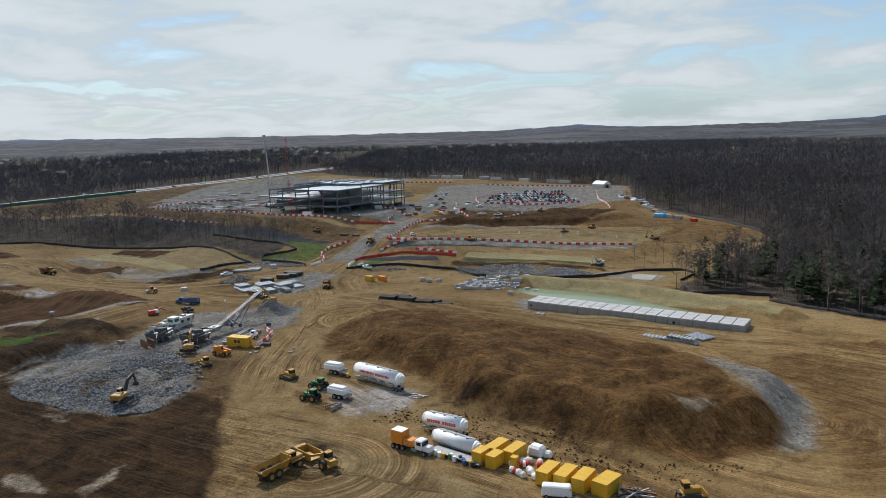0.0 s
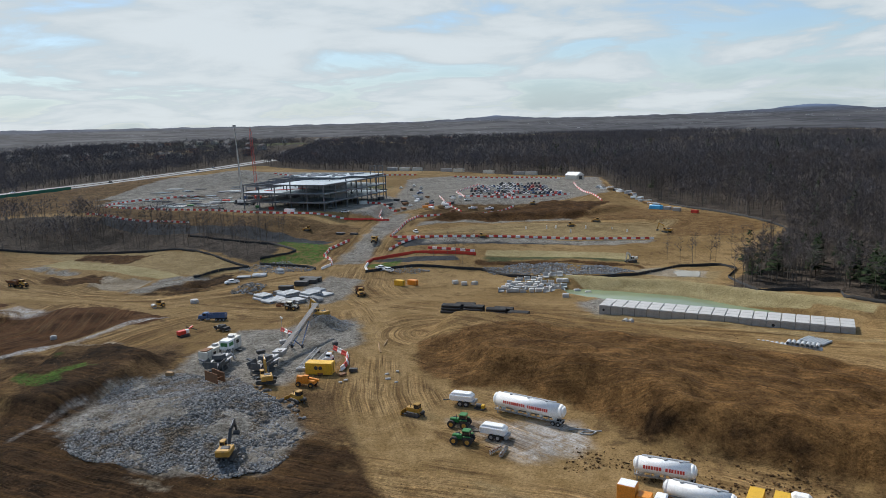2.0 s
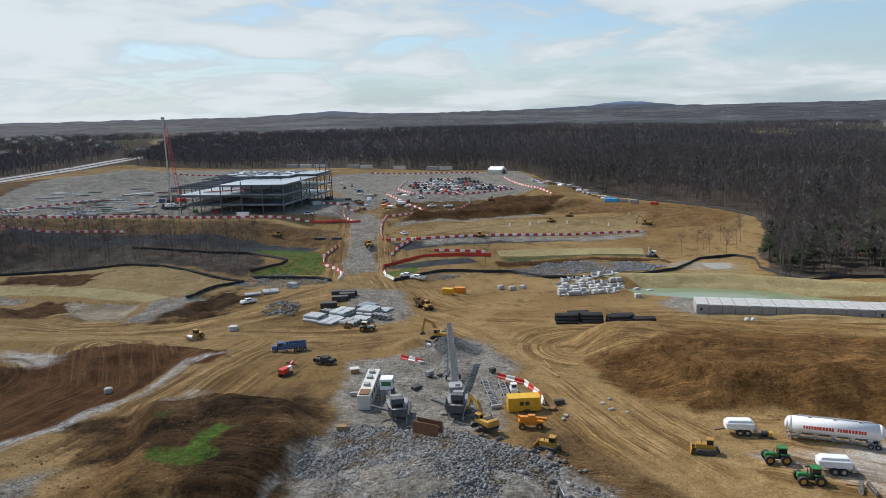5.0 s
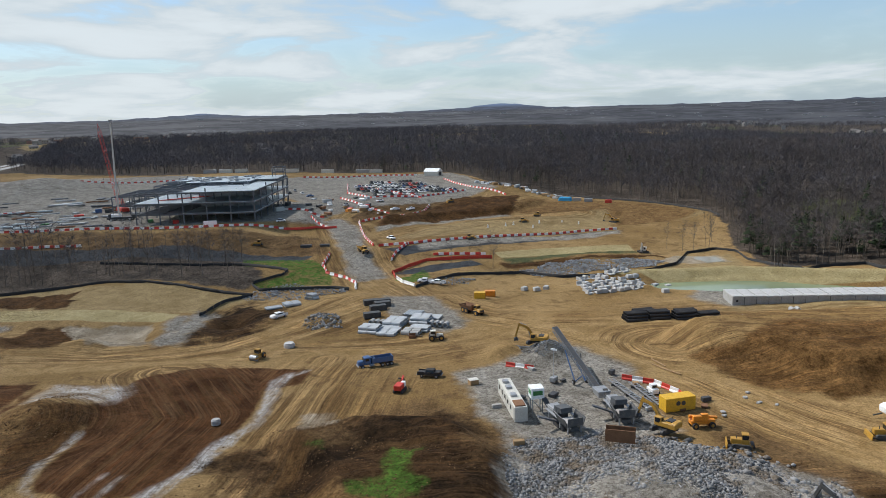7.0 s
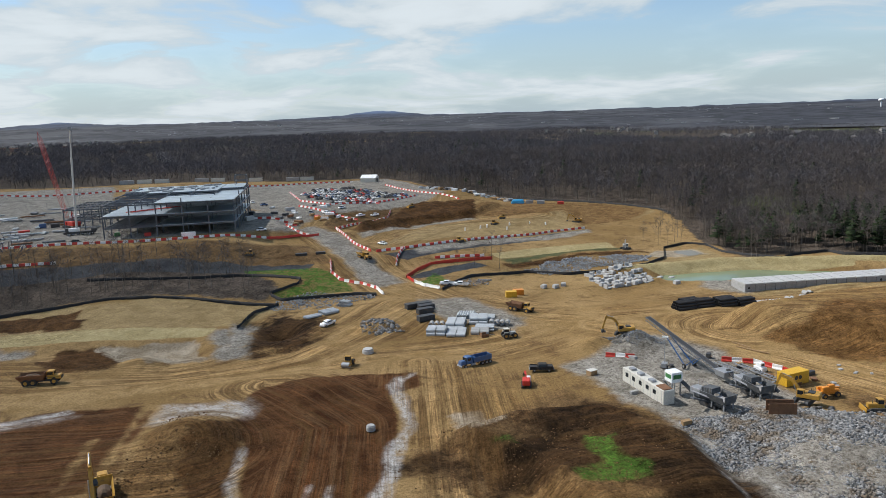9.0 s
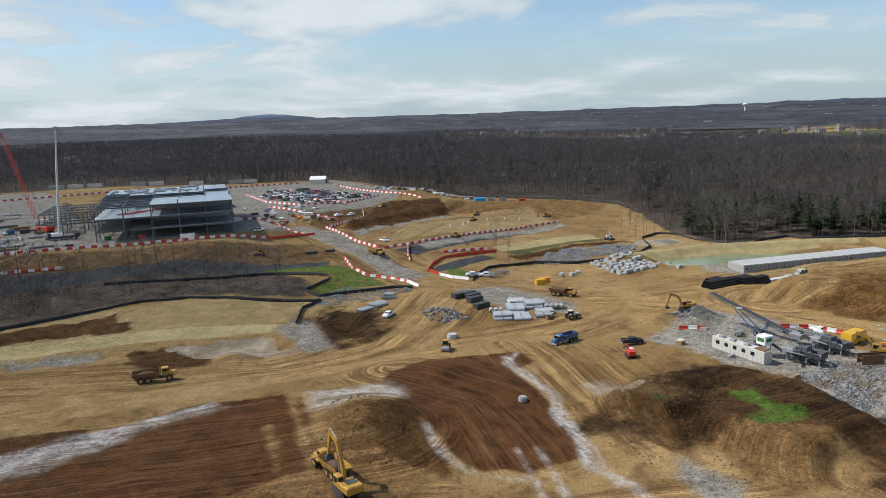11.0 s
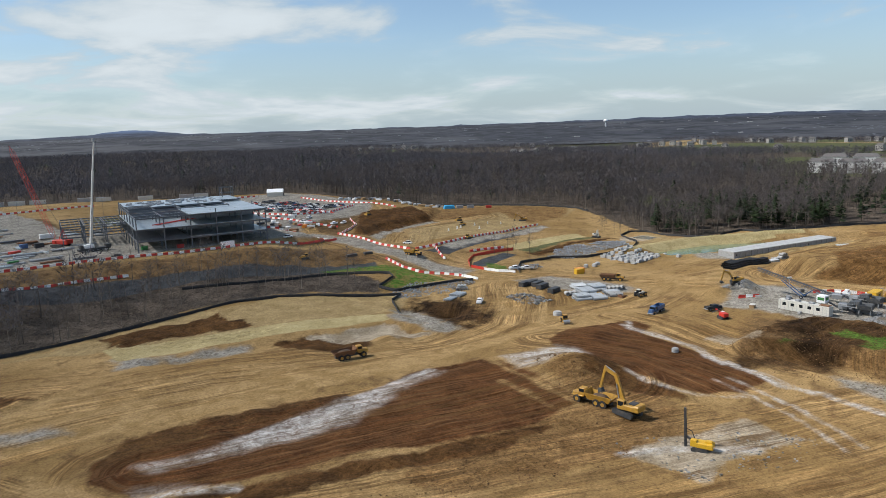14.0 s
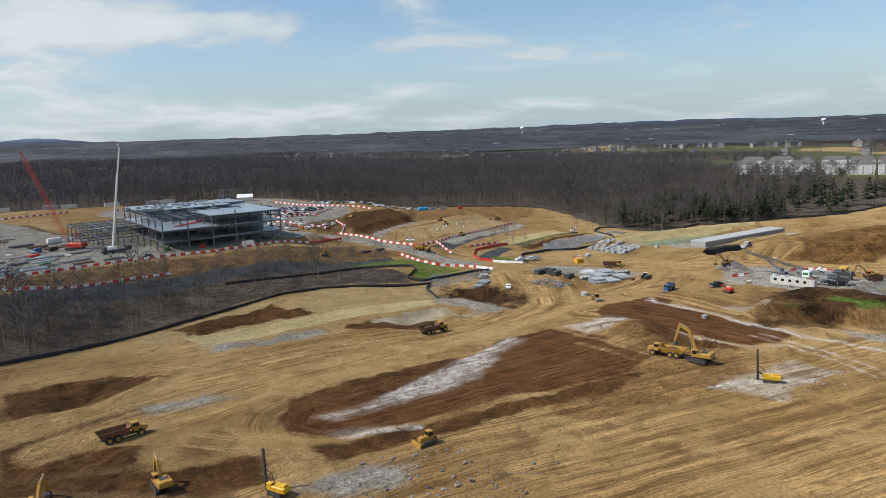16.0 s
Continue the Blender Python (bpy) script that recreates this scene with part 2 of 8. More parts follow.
def ground_material():
    m, nt, b = nodes_of("bare_earth")
    geo = nt.nodes.new("ShaderNodeNewGeometry").outputs["Position"]
    big = noise_node(nt, 0.022, 5, 0.6, geo)
    mid = noise_node(nt, 0.16, 6, 0.65, geo, 0.6)
    fine = noise_node(nt, 1.1, 8, 0.78, geo)
    clod = noise_node(nt, 0.42, 7, 0.72, geo, 0.8)
    edge = math_node(nt, 'SUBTRACT', noise_node(nt, 0.11, 7, 0.65, geo), 0.5)

    def attr(n):
        a = nt.nodes.new("ShaderNodeAttribute")
        a.attribute_name = n
        return a.outputs["Fac"]
    comb = nt.nodes.new("ShaderNodeCombineXYZ")
    nt.links.new(math_node(nt, 'MULTIPLY', attr("lat"), 1.1), comb.inputs[0])
    nt.links.new(math_node(nt, 'MULTIPLY', attr("along"), 0.035), comb.inputs[1])
    ruts = noise_node(nt, 1.0, 4, 0.6, comb.outputs[0], 0.15)
    broad = nt.nodes.new("ShaderNodeVectorMath")
    broad.operation = 'SCALE'
    nt.links.new(comb.outputs[0], broad.inputs[0])
    broad.inputs["Scale"].default_value = 0.33
    sweep = noise_node(nt, 1.0, 3, 0.5, broad.outputs[0], 0.3)
    tight = nt.nodes.new("ShaderNodeVectorMath")
    tight.operation = 'MULTIPLY'
    nt.links.new(comb.outputs[0], tight.inputs[0])
    tight.inputs[1].default_value = (2.6, 1.6, 1.0)
    lines = noise_node(nt, 1.0, 5, 0.65, tight.outputs[0], 0.1)
    col = mix_node(nt, ramp_node(nt, big, 0.35, 0.68), (0.240, 0.150, 0.059), (0.375, 0.248, 0.110))
    col = mix_node(nt, ramp_node(nt, mid, 0.5, 0.66, 0, 0.6), col, (0.118, 0.068, 0.030))
    for name, ca, cb, amp, soft in KINDS:
        v = math_node(nt, 'ADD', attr(name), math_node(nt, 'MULTIPLY', edge, amp * 2.2))
        c = mix_node(nt, ramp_node(nt, mid, 0.32, 0.68), ca, cb)
        if name in ("gravel", "litter"):
            c = mix_node(nt, ramp_node(nt, fine, 0.42, 0.66, 0, 0.45), c, tuple(q * 0.5 for q in ca))
        if name == "lime":
            f = math_node(nt, 'MULTIPLY', ramp_node(nt, v, -soft, soft), math_node(nt, 'MULTIPLY', ramp_node(nt, clod, 0.62, 0.44, 0.4, 1.0), ramp_node(nt, lines, 0.40, 0.56, 0.5, 1.0)))
        elif name == "grass":
            f = math_node(nt, 'MULTIPLY', ramp_node(nt, v, -soft, soft), ramp_node(nt, clod, 0.60, 0.44, 0.4, 1.0))
        elif name == "clay":
            c = mix_node(nt, ramp_node(nt, ruts, 0.46, 0.62, 0, 0.55), c, (0.165, 0.085, 0.036))
            f = ramp_node(nt, v, -soft, soft)
        else:
            f = ramp_node(nt, v, -soft, soft)
        col = mix_node(nt, f, col, c)
    rugged = ramp_node(nt, math_node(nt, 'ADD', attr("rugged"), math_node(nt, 'MULTIPLY', edge, 10.0)), -4.0, 4.0, 0.42, 1.0)
    soil = math_node(nt, 'MULTIPLY', attr("tracks"), ramp_node(nt, noise_node(nt, 0.06, 5, 0.6, geo), 0.34, 0.56, 0.2, 1.0))
    col = mix_node(nt, math_node(nt, 'MULTIPLY', soil, ramp_node(nt, ruts, 0.52, 0.62, 0, 0.5)), col, (0.105, 0.060, 0.027))
    col = mix_node(nt, math_node(nt, 'MULTIPLY', soil, ramp_node(nt, lines, 0.52, 0.60, 0, 0.6)), col, (0.095, 0.054, 0.024))
    col = mix_node(nt, math_node(nt, 'MULTIPLY', soil, ramp_node(nt, lines, 0.46, 0.39, 0, 0.65)), col, mix_node(nt, 1.0, col, (1.5, 1.45, 1.4), 'MULTIPLY'))
    col = mix_node(nt, math_node(nt, 'MULTIPLY', soil, ramp_node(nt, sweep, 0.48, 0.36, 0, 0.6)), col, mix_node(nt, 1.0, col, (1.45, 1.42, 1.4), 'MULTIPLY'))
    col = mix_node(nt, math_node(nt, 'MULTIPLY', soil, ramp_node(nt, sweep, 0.52, 0.6, 0, 0.62)), col, (0.115, 0.062, 0.022))
    col = mix_node(nt, math_node(nt, 'MULTIPLY', rugged, ramp_node(nt, fine, 0.50, 0.60, 0.0, 0.55)), col, mix_node(nt, 1.0, col, (0.36, 0.33, 0.30), 'MULTIPLY'))
    col = mix_node(nt, math_node(nt, 'MULTIPLY', rugged, ramp_node(nt, clod, 0.54, 0.64, 0.0, 0.6)), col, mix_node(nt, 1.0, col, (0.45, 0.40, 0.36), 'MULTIPLY'))
    col = mix_node(nt, math_node(nt, 'MULTIPLY', rugged, ramp_node(nt, clod, 0.45, 0.36, 0.0, 0.5)), col, mix_node(nt, 1.0, col, (1.65, 1.62, 1.6), 'MULTIPLY'))
    col = mix_node(nt, math_node(nt, 'MULTIPLY', rugged, ramp_node(nt, fine, 0.45, 0.37, 0.0, 0.4)), col, mix_node(nt, 1.0, col, (1.6, 1.58, 1.55), 'MULTIPLY'))
    # fine wheel and blade marks along the ways
    thin = nt.nodes.new("ShaderNodeVectorMath")
    thin.operation = 'MULTIPLY'
    nt.links.new(comb.outputs[0], thin.inputs[0])
    thin.inputs[1].default_value = (1.5, 2.2, 1.0)
    marks = noise_node(nt, 1.0, 7, 0.75, thin.outputs[0], 0.25)
    col = mix_node(nt, math_node(nt, 'MULTIPLY', soil, ramp_node(nt, marks, 0.52, 0.60, 0, 0.42)), col, mix_node(nt, 1.0, col, (0.50, 0.44, 0.40), 'MULTIPLY'))
    col = mix_node(nt, math_node(nt, 'MULTIPLY', soil, ramp_node(nt, marks, 0.47, 0.38, 0, 0.6)), col, mix_node(nt, 1.0, col, (1.5, 1.45, 1.42), 'MULTIPLY'))
    grit = noise_node(nt, 2.3, 6, 0.8, geo)
    col = mix_node(nt, ramp_node(nt, grit, 0.52, 0.60, 0.0, 0.55), col, mix_node(nt, 1.0, col, (0.42, 0.38, 0.35), 'MULTIPLY'))
    col = mix_node(nt, ramp_node(nt, grit, 0.46, 0.38, 0.0, 0.5), col, mix_node(nt, 1.0, col, (1.6, 1.58, 1.55), 'MULTIPLY'))
    nt.links.new(col, b.inputs["Base Color"])
    b.inputs["Roughness"].default_value = 0.95
    b.inputs["Specular IOR Level"].default_value = 0.06
    b.inputs["Diffuse Roughness"].default_value = 0.75
    h = math_node(nt, 'ADD', math_node(nt, 'MULTIPLY', fine, 0.45), math_node(nt, 'MULTIPLY', mid, 1.0))
    h = math_node(nt, 'ADD', h, math_node(nt, 'MULTIPLY', clod, 0.7))
    h = math_node(nt, 'MULTIPLY', h, rugged)
    h = math_node(nt, 'ADD', h, math_node(nt, 'MULTIPLY', math_node(nt, 'MULTIPLY', ruts, soil), 0.5))
    bump_node(nt, h, 0.9, 0.8, b)
    return m


# ---- plan of the ground ----
CLEARING = [(900, -300), (900, 60), (400, 150), (110, 213), (75, 238), (42, 262), (34, 282), (16, 292), (-3, 289), (8, 316), (18, 345), (42, 385), (50, 415), (30, 458),
            (2, 505), (-18, 530), (-30, 560), (-38, 660), (-60, 676), (-160, 720), (-290, 745), (-455, 880), (-468, 700), (-470, 560), (-488, 440), (-500, 402), (-420, 394), (-330, 392), (-250, 384), (-205, 372),
            (-200, 345), (-196, 326), (-204, 318), (-214, 324), (-240, 338), (-272, 349), (-320, 343), (-360, 337), (-420, 330), (-520, 300), (-700, 260), (-900, 200), (-900, -300)]
AREAS = {}
AREAS["spoil"] = [[(-93, 177), (-98, 197), (-86, 192), (-68, 198), (-43, 189), (-19, 185), (-1, 178), (9, 164), (15, 148), (21, 144), (20, 135), (14, 130), (2, 126), (-10, 128), (-21, 132), (-41, 141), (-50, 149), (-59, 159), (-74, 164), (-82, 164)]]
AREAS["earth"] = [[(-365, 310), (-340, 302), (-349, 266), (-366, 255), (-364, 225), (-362, 208), (-400, 240)]]
AREAS["earth"].append([(-350, 428), (-240, 402), (-172, 388), (-168, 355), (-220, 365), (-330, 385)])
AREAS["earth"].append([(-340, 610), (-250, 600), (-250, 470), (-285, 465), (-340, 480)])
AREAS["earth"].append([(-116, 137), (-118, 159), (-108, 161), (-93, 117), (-120, 112), (-110, 121)])
AREAS["earth"].append([(-302, 343), (-259, 301), (-274, 297), (-305, 326)])
AREAS["earth"].append([(-470, 560), (-420, 640), (-300, 540), (-330, 500), (-350, 430), (-300, 400), (-480, 410)])
AREAS["earth"].append([(-160, 410), (-130, 440), (-60, 460), (-30, 500), (-160, 500)])
AREAS["earth"].append([(-208, 175), (-161, 190), (-148, 154), (-164, 142), (-185, 144)])
AREAS["paletan"] = [[(-60, 243), (-20, 232), (22, 217), (28, 222), (-20, 240), (-48, 248)]]
AREAS["paletan"].append([(-330, 335), (-272, 345), (-250, 336), (-213, 319), (-198, 304), (-209, 303), (-216, 291), (-228, 293), (-262, 308), (-300, 322)])
AREAS["paletan"].append([(-60, 305), (-20, 312), (5, 328), (-6, 300), (10, 283), (30, 276), (60, 240), (30, 255), (-10, 285)])
AREAS["paletan"].append([(-142, 372), (-92, 432), (-18, 434), (2, 414), (-16, 397), (-73, 388)])
AREAS["paletan"].append([(-20, 400), (20, 400), (46, 410), (25, 450), (-5, 470)])
AREAS["paletan"].append([(-267, 336), (-243, 335), (-202, 313), (-203, 302), (-219, 292), (-284, 316), (-286, 323), (-268, 315)])
AREAS["paletan"].append([(-282, 343), (-250, 336), (-203, 308), (-207, 297), (-222, 292), (-260, 321)])
AREAS["ochre"] = [[(-60, 455), (-20, 500), (30, 455), (45, 415), (20, 400), (-16, 400), (0, 440), (-40, 440)]]
AREAS["ochre"].append([(21, 195), (40, 219), (57, 225), (33, 124), (28, 125), (30, 147), (30, 170)])
AREAS["ochre"].append([(-194, 178), (-181, 166), (-168, 155), (-173, 142), (-202, 130), (-198, 140), (-192, 153), (-191, 170)])
AREAS["ochre"].append([(-287, 193), (-261, 189), (-247, 169), (-251, 160), (-268, 165), (-295, 175), (-304, 188)])
AREAS["ochre"].append([(-243, 204), (-235, 198), (-231, 191), (-236, 179), (-244, 169), (-253, 164), (-276, 183), (-268, 186), (-254, 185)])
AREAS["brown"] = [[(-103, 331), (-60, 336), (-30, 331), (-28, 324), (-60, 330), (-100, 323)]]
AREAS["brown"].append([(-140, 421), (-82, 494), (-33, 499), (-58, 443), (-92, 438), (-141, 403)])
AREAS["brown"].append([(-262, 336), (-300, 330), (-300, 322), (-264, 325)])
AREAS["brown"].append([(-266, 290), (-257, 288), (-247, 283), (-251, 260), (-264, 259), (-270, 271)])
AREAS["brown"].append([(-302, 338), (-282, 340), (-260, 321), (-262, 310), (-285, 322), (-302, 328)])
AREAS["brown"].append([(-315, 240), (-284, 228), (-287, 224), (-307, 225), (-316, 227)])
AREAS["brown"].append([(-328, 242), (-296, 234), (-295, 228), (-323, 230), (-336, 233)])
AREAS["brown"].append([(-365, 310), (-340, 302), (-333, 282), (-344, 276), (-361, 280), (-370, 289)])
AREAS["brown"].append([(-241, 186), (-237, 198), (-226, 203), (-229, 190), (-233, 178), (-236, 169)])
AREAS["brown"].append([(-384, 254), (-363, 232), (-333, 212), (-288, 192), (-267, 184), (-280, 182), (-320, 200), (-349, 217), (-365, 223), (-386, 249)])
AREAS["mud"] = [[(-158, 160), (-120, 138), (-108, 120), (-86, 110), (-78, 95), (-70, 60), (-150, 50), (-200, 105), (-178, 135)]]
AREAS["mud"].append([(-168, 139), (-147, 126), (-128, 116), (-111, 120), (-109, 137), (-97, 136), (-83, 119), (-73, 111), (-67, 95), (-106, 84)])
AREAS["mud"].append([(-214, 179), (-159, 165), (-156, 157), (-159, 141), (-157, 129)])
AREAS["mud"].append([(-46, 146), (-32, 142), (-16, 135), (-10, 129), (-19, 130), (-31, 137)])
AREAS["mud"].append([(-181, 176), (-159, 179), (-156, 171), (-160, 151), (-156, 147), (-169, 145), (-169, 154), (-174, 162), (-182, 167)])
AREAS["mud"].append([(-221, 263), (-214, 292), (-198, 300), (-196, 280), (-200, 264), (-209, 253)])
AREAS["mud"].append([(-206, 301), (-194, 289), (-194, 262), (-203, 253), (-217, 256), (-215, 275)])
AREAS["mud"].append([(-171, 171), (-163, 163), (-151, 155), (-152, 151), (-168, 155), (-172, 164)])
AREAS["clay"] = [[(-223, 218), (-213, 223), (-195, 223), (-184, 219), (-186, 209), (-195, 207), (-197, 198), (-200, 188), (-208, 171), (-213, 162), (-232, 168), (-232, 175), (-229, 185), (-224, 196), (-221, 206)]]
AREAS["clay"].append([(-221, 221), (-211, 222), (-188, 219), (-199, 202), (-202, 190), (-207, 180), (-211, 169), (-217, 163), (-225, 163), (-232, 171), (-229, 187), (-228, 199), (-226, 214)])
AREAS["clay"].append([(-336, 234), (-321, 232), (-302, 221), (-252, 223), (-242, 217), (-253, 190), (-265, 187), (-291, 198), (-318, 207), (-336, 217), (-340, 227)])
AREAS["clay"].append([(-315, 237), (-285, 225), (-262, 228), (-246, 222), (-243, 214), (-250, 190), (-255, 186), (-270, 187), (-291, 195), (-317, 217)])
AREAS["gravel"] = [[(-158, 133), (-158, 152), (-152, 166), (-136, 164), (-116, 148), (-106, 138), (-108, 122), (-127, 118), (-146, 124)]]
AREAS["gravel"].append([(-163, 315), (-150, 318), (-152, 365), (-150, 400), (-156, 440), (-166, 430), (-164, 365)])
AREAS["gravel"].append([(-350, 430), (-300, 421), (-165, 408), (-165, 470), (-190, 500), (-320, 500)])
AREAS["gravel"].append([(-155, 290), (-140, 285), (-136, 250), (-145, 240), (-158, 262)])
AREAS["gravel"].append([(-34, 250), (-50, 246), (-56, 262), (-44, 272)])
AREAS["gravel"].append([(-144, 394), (-92, 434), (-60, 440), (-60, 446), (-96, 440), (-142, 404)])
AREAS["gravel"].append([(-130, 361), (-77, 377), (-20, 387), (-22, 378), (-80, 366), (-130, 352)])
AREAS["gravel"].append([(-170, 430), (-140, 470), (-70, 498), (-35, 540), (-40, 660), (-160, 670), (-200, 620), (-180, 500)])
AREAS["gravel"].append([(-400, 540), (-300, 540), (-270, 640), (-330, 690), (-420, 640)])
AREAS["gravel"].append([(-160, 500), (-130, 610), (-60, 600), (-50, 530), (-100, 500)])
AREAS["gravel"].append([(8, 169), (18, 165), (27, 178), (28, 154), (25, 137), (20, 134), (21, 144), (15, 148)])
AREAS["gravel"].append([(-152, 204), (-138, 207), (-122, 219), (-117, 208), (-113, 194), (-119, 172), (-121, 161), (-133, 155), (-148, 162), (-153, 174), (-153, 189)])
AREAS["gravel"].append([(-227, 259), (-224, 289), (-219, 289), (-222, 258)])
AREAS["gravel"].append([(-218, 293), (-210, 292), (-220, 255), (-226, 257)])
AREAS["gravel"].append([(-306, 313), (-292, 302), (-273, 293), (-276, 288), (-297, 299), (-310, 301)])
AREAS["gravel"].append([(-200, 154), (-198, 143), (-207, 136), (-209, 140), (-206, 149)])
AREAS["gravel"].append([(-351, 266), (-337, 261), (-335, 253), (-346, 257), (-352, 261)])
AREAS["gravel"].append([(-372, 440), (-300, 424), (-255, 470), (-262, 640), (-330, 700), (-410, 640), (-385, 500)])
AREAS["gravel"].append([(-358, 208), (-350, 206), (-340, 202), (-337, 194), (-342, 191), (-352, 198)])
AREAS["asphalt"] = [[(-146, 357), (-110, 364), (-77, 375), (-40, 386), (-19, 387), (-21, 381), (-45, 374), (-80, 363), (-108, 355), (-138, 347)]]
AREAS["asphalt"].append([(-147, 322), (-138, 331), (-112, 336), (-108, 330), (-136, 321)])
AREAS["asphalt"].append([(-330, 396), (-286, 389), (-255, 380), (-210, 372), (-176, 356), (-181, 347), (-211, 357), (-254, 369), (-330, 384)])
AREAS["silt"] = [[(-36, 318), (-20, 328), (-4, 324), (-6, 312), (-24, 310)]]
AREAS["silt"].append([(-131, 116), (-126, 117), (-119, 114), (-124, 113)])
AREAS["silt"].append([(-113, 91), (-106, 90), (-98, 87), (-100, 86), (-110, 88)])
AREAS["silt"].append([(-95, 89), (-94, 99), (-91, 94), (-92, 88)])
AREAS["silt"].append([(-189, 192), (-181, 191), (-182, 178), (-188, 177)])
AREAS["silt"].append([(1, 139), (6, 142), (9, 139), (3, 137)])
AREAS["silt"].append([(-257, 288), (-230, 282), (-229, 260), (-244, 258)])
AREAS["silt"].append([(-265, 166), (-239, 157), (-240, 144), (-259, 152), (-268, 150), (-268, 158)])
AREAS["meadow"] = [[(400, 545), (436, 415), (560, 430), (640, 380), (800, 150), (980, 200), (760, 560), (560, 600)]]
AREAS["meadow"].append([(360, 400), (395, 225), (560, 205), (520, 430)])
AREAS["meadow"].append([(-96, 330), (-60, 338), (-34, 336), (-34, 340), (-60, 344), (-98, 338)])
AREAS["grass"] = []
AREAS["grass"].append([(-204, 357), (-176, 348), (-170, 330), (-172, 313), (-198, 317), (-201, 323), (-187, 327), (-185, 333), (-204, 346)])
AREAS["grass"].append([(-184, 150), (-182, 154), (-176, 154), (-176, 160), (-174, 162), (-169, 162), (-166, 162), (-170, 160), (-173, 155), (-170, 151), (-172, 147), (-176, 147)])
AREAS["grass"].append([(-188, 171), (-184, 171), (-185, 167)])
AREAS["grass"].append([(-174, 164), (-169, 161), (-175, 159)])
AREAS["grass"].append([(-148, 312), (-134, 327), (-134, 314), (-140, 307)])
AREAS["straw"] = [[(-98, 347), (-60, 354), (-32, 352), (-34, 341), (-60, 341), (-98, 339)]]
AREAS["straw"].append([(-66, 302), (-20, 290), (12, 272), (36, 252), (33, 246), (9, 266), (-20, 284), (-66, 294)])
AREAS["straw"].append([(-284, 316), (-230, 295), (-229, 285), (-278, 298)])
AREAS["straw"].append([(-305, 327), (-279, 315), (-222, 292), (-227, 283), (-282, 300), (-306, 311)])
AREAS["straw"].append([(-58, 293), (35, 274), (17, 256), (-54, 287)])
AREAS["brown"].append([(-378, 272), (-371, 274), (-369, 255), (-361, 246), (-367, 239), (-383, 257)])
AREAS["brown"].append([(-366, 228), (-348, 222), (-328, 207), (-311, 198), (-315, 196), (-336, 206), (-355, 212), (-367, 219)])
AREAS["gravel"].append([(-400, 480), (-255, 480), (-255, 720), (-420, 760)])
AREAS["paletan"].append([(-101, 160), (-99, 170), (-78, 143), (-60, 131), (-46, 117), (-25, 109), (-15, 108), (-54, 98), (-71, 116), (-83, 119), (-97, 136)])
AREAS["mud"].append([(-92, 118), (-62, 115), (-80, 105)])
AREAS["mud"].append([(-86, 101), (-54, 93), (-80, 87)])
AREAS["earth"].append([(-100, 130), (-78, 128), (-58, 104), (-62, 84), (-84, 80), (-90, 110)])
LIME_PATCHES = [[(-80, 147), (-68, 146), (-55, 149), (-53, 137), (-64, 131), (-74, 141)], [(-240, 217), (-224, 215), (-223, 208), (-227, 203), (-236, 202)], [(-240, 219), (-227, 212), (-228, 203), (-241, 205), (-244, 210)], [(-331, 227), (-319, 223), (-298, 225), (-278, 224), (-258, 223), (-276, 220), (-293, 213), (-316, 219), (-329, 223)], [(-335, 219), (-327, 212), (-335, 216)]]
LIMES = [([(-160, 145), (-163, 127)], 0.5), ([(-156, 150), (-154, 128)], 0.4),
         ([(-185, 218), (-193, 212), (-193, 203), (-198, 187), (-203, 183), (-205, 179), (-207, 172)], 0.9),
         ([(-189, 217), (-193, 211), (-194, 203), (-195, 196), (-197, 189), (-204, 180), (-208, 170), (-215, 160), (-214, 151), (-218, 138)], 1.1),
         ([(-229, 190), (-233, 178), (-233, 170), (-227, 162)], 0.7),
         ([(-316, 223), (-305, 224), (-289, 224), (-276, 225), (-260, 226)], 1.2),
         ([(-268, 166), (-258, 158), (-250, 149)], 1.0), ([(-335, 215), (-322, 207)], 1.0), ([(-190, 214), (-197, 190), (-206, 172), (-216, 152)], 0.4), ([(-218, 170), (-226, 152), (-236, 136)], 0.5), ([(-221, 172), (-230, 152), (-240, 138)], 0.4)]
ROADS = [([(-60, 90), (-84, 128), (-97, 158), (-107, 196), (-125, 235), (-146, 270), (-155, 314), (-157, 364), (-158, 405), (-159, 440), (-140, 480), (-70, 512), (-48, 560), (-52, 640)], 7.5),
         ([(-480, 300), (-400, 285), (-341, 275), (-300, 262), (-268, 244), (-238, 238), (-205, 245), (-180, 264), (-160, 284)], 9.0), ([(-264, 236), (-225, 233), (-190, 238), (-160, 232), (-120, 236), (-92, 226)], 5.0),
         ([(-93, 228), (-60, 232), (-20, 222), (30, 214), (60, 200)], 5.0), ([(-80, 140), (-60, 126), (-20, 112), (20, 90)], 8.0), ([(-140, 385), (-88, 437), (-20, 438)], 3.0),
         ([(-245, 220), (-254, 185)], 0.55), ([(-242, 219), (-251, 186)], 0.55), ([(-254, 208), (-259, 189)], 0.55),
         ([(-372, 262), (-320, 252), (-285, 243), (-255, 238)], 7.0), ([(-352, 240), (-345, 222), (-352, 205)], 5.0)]
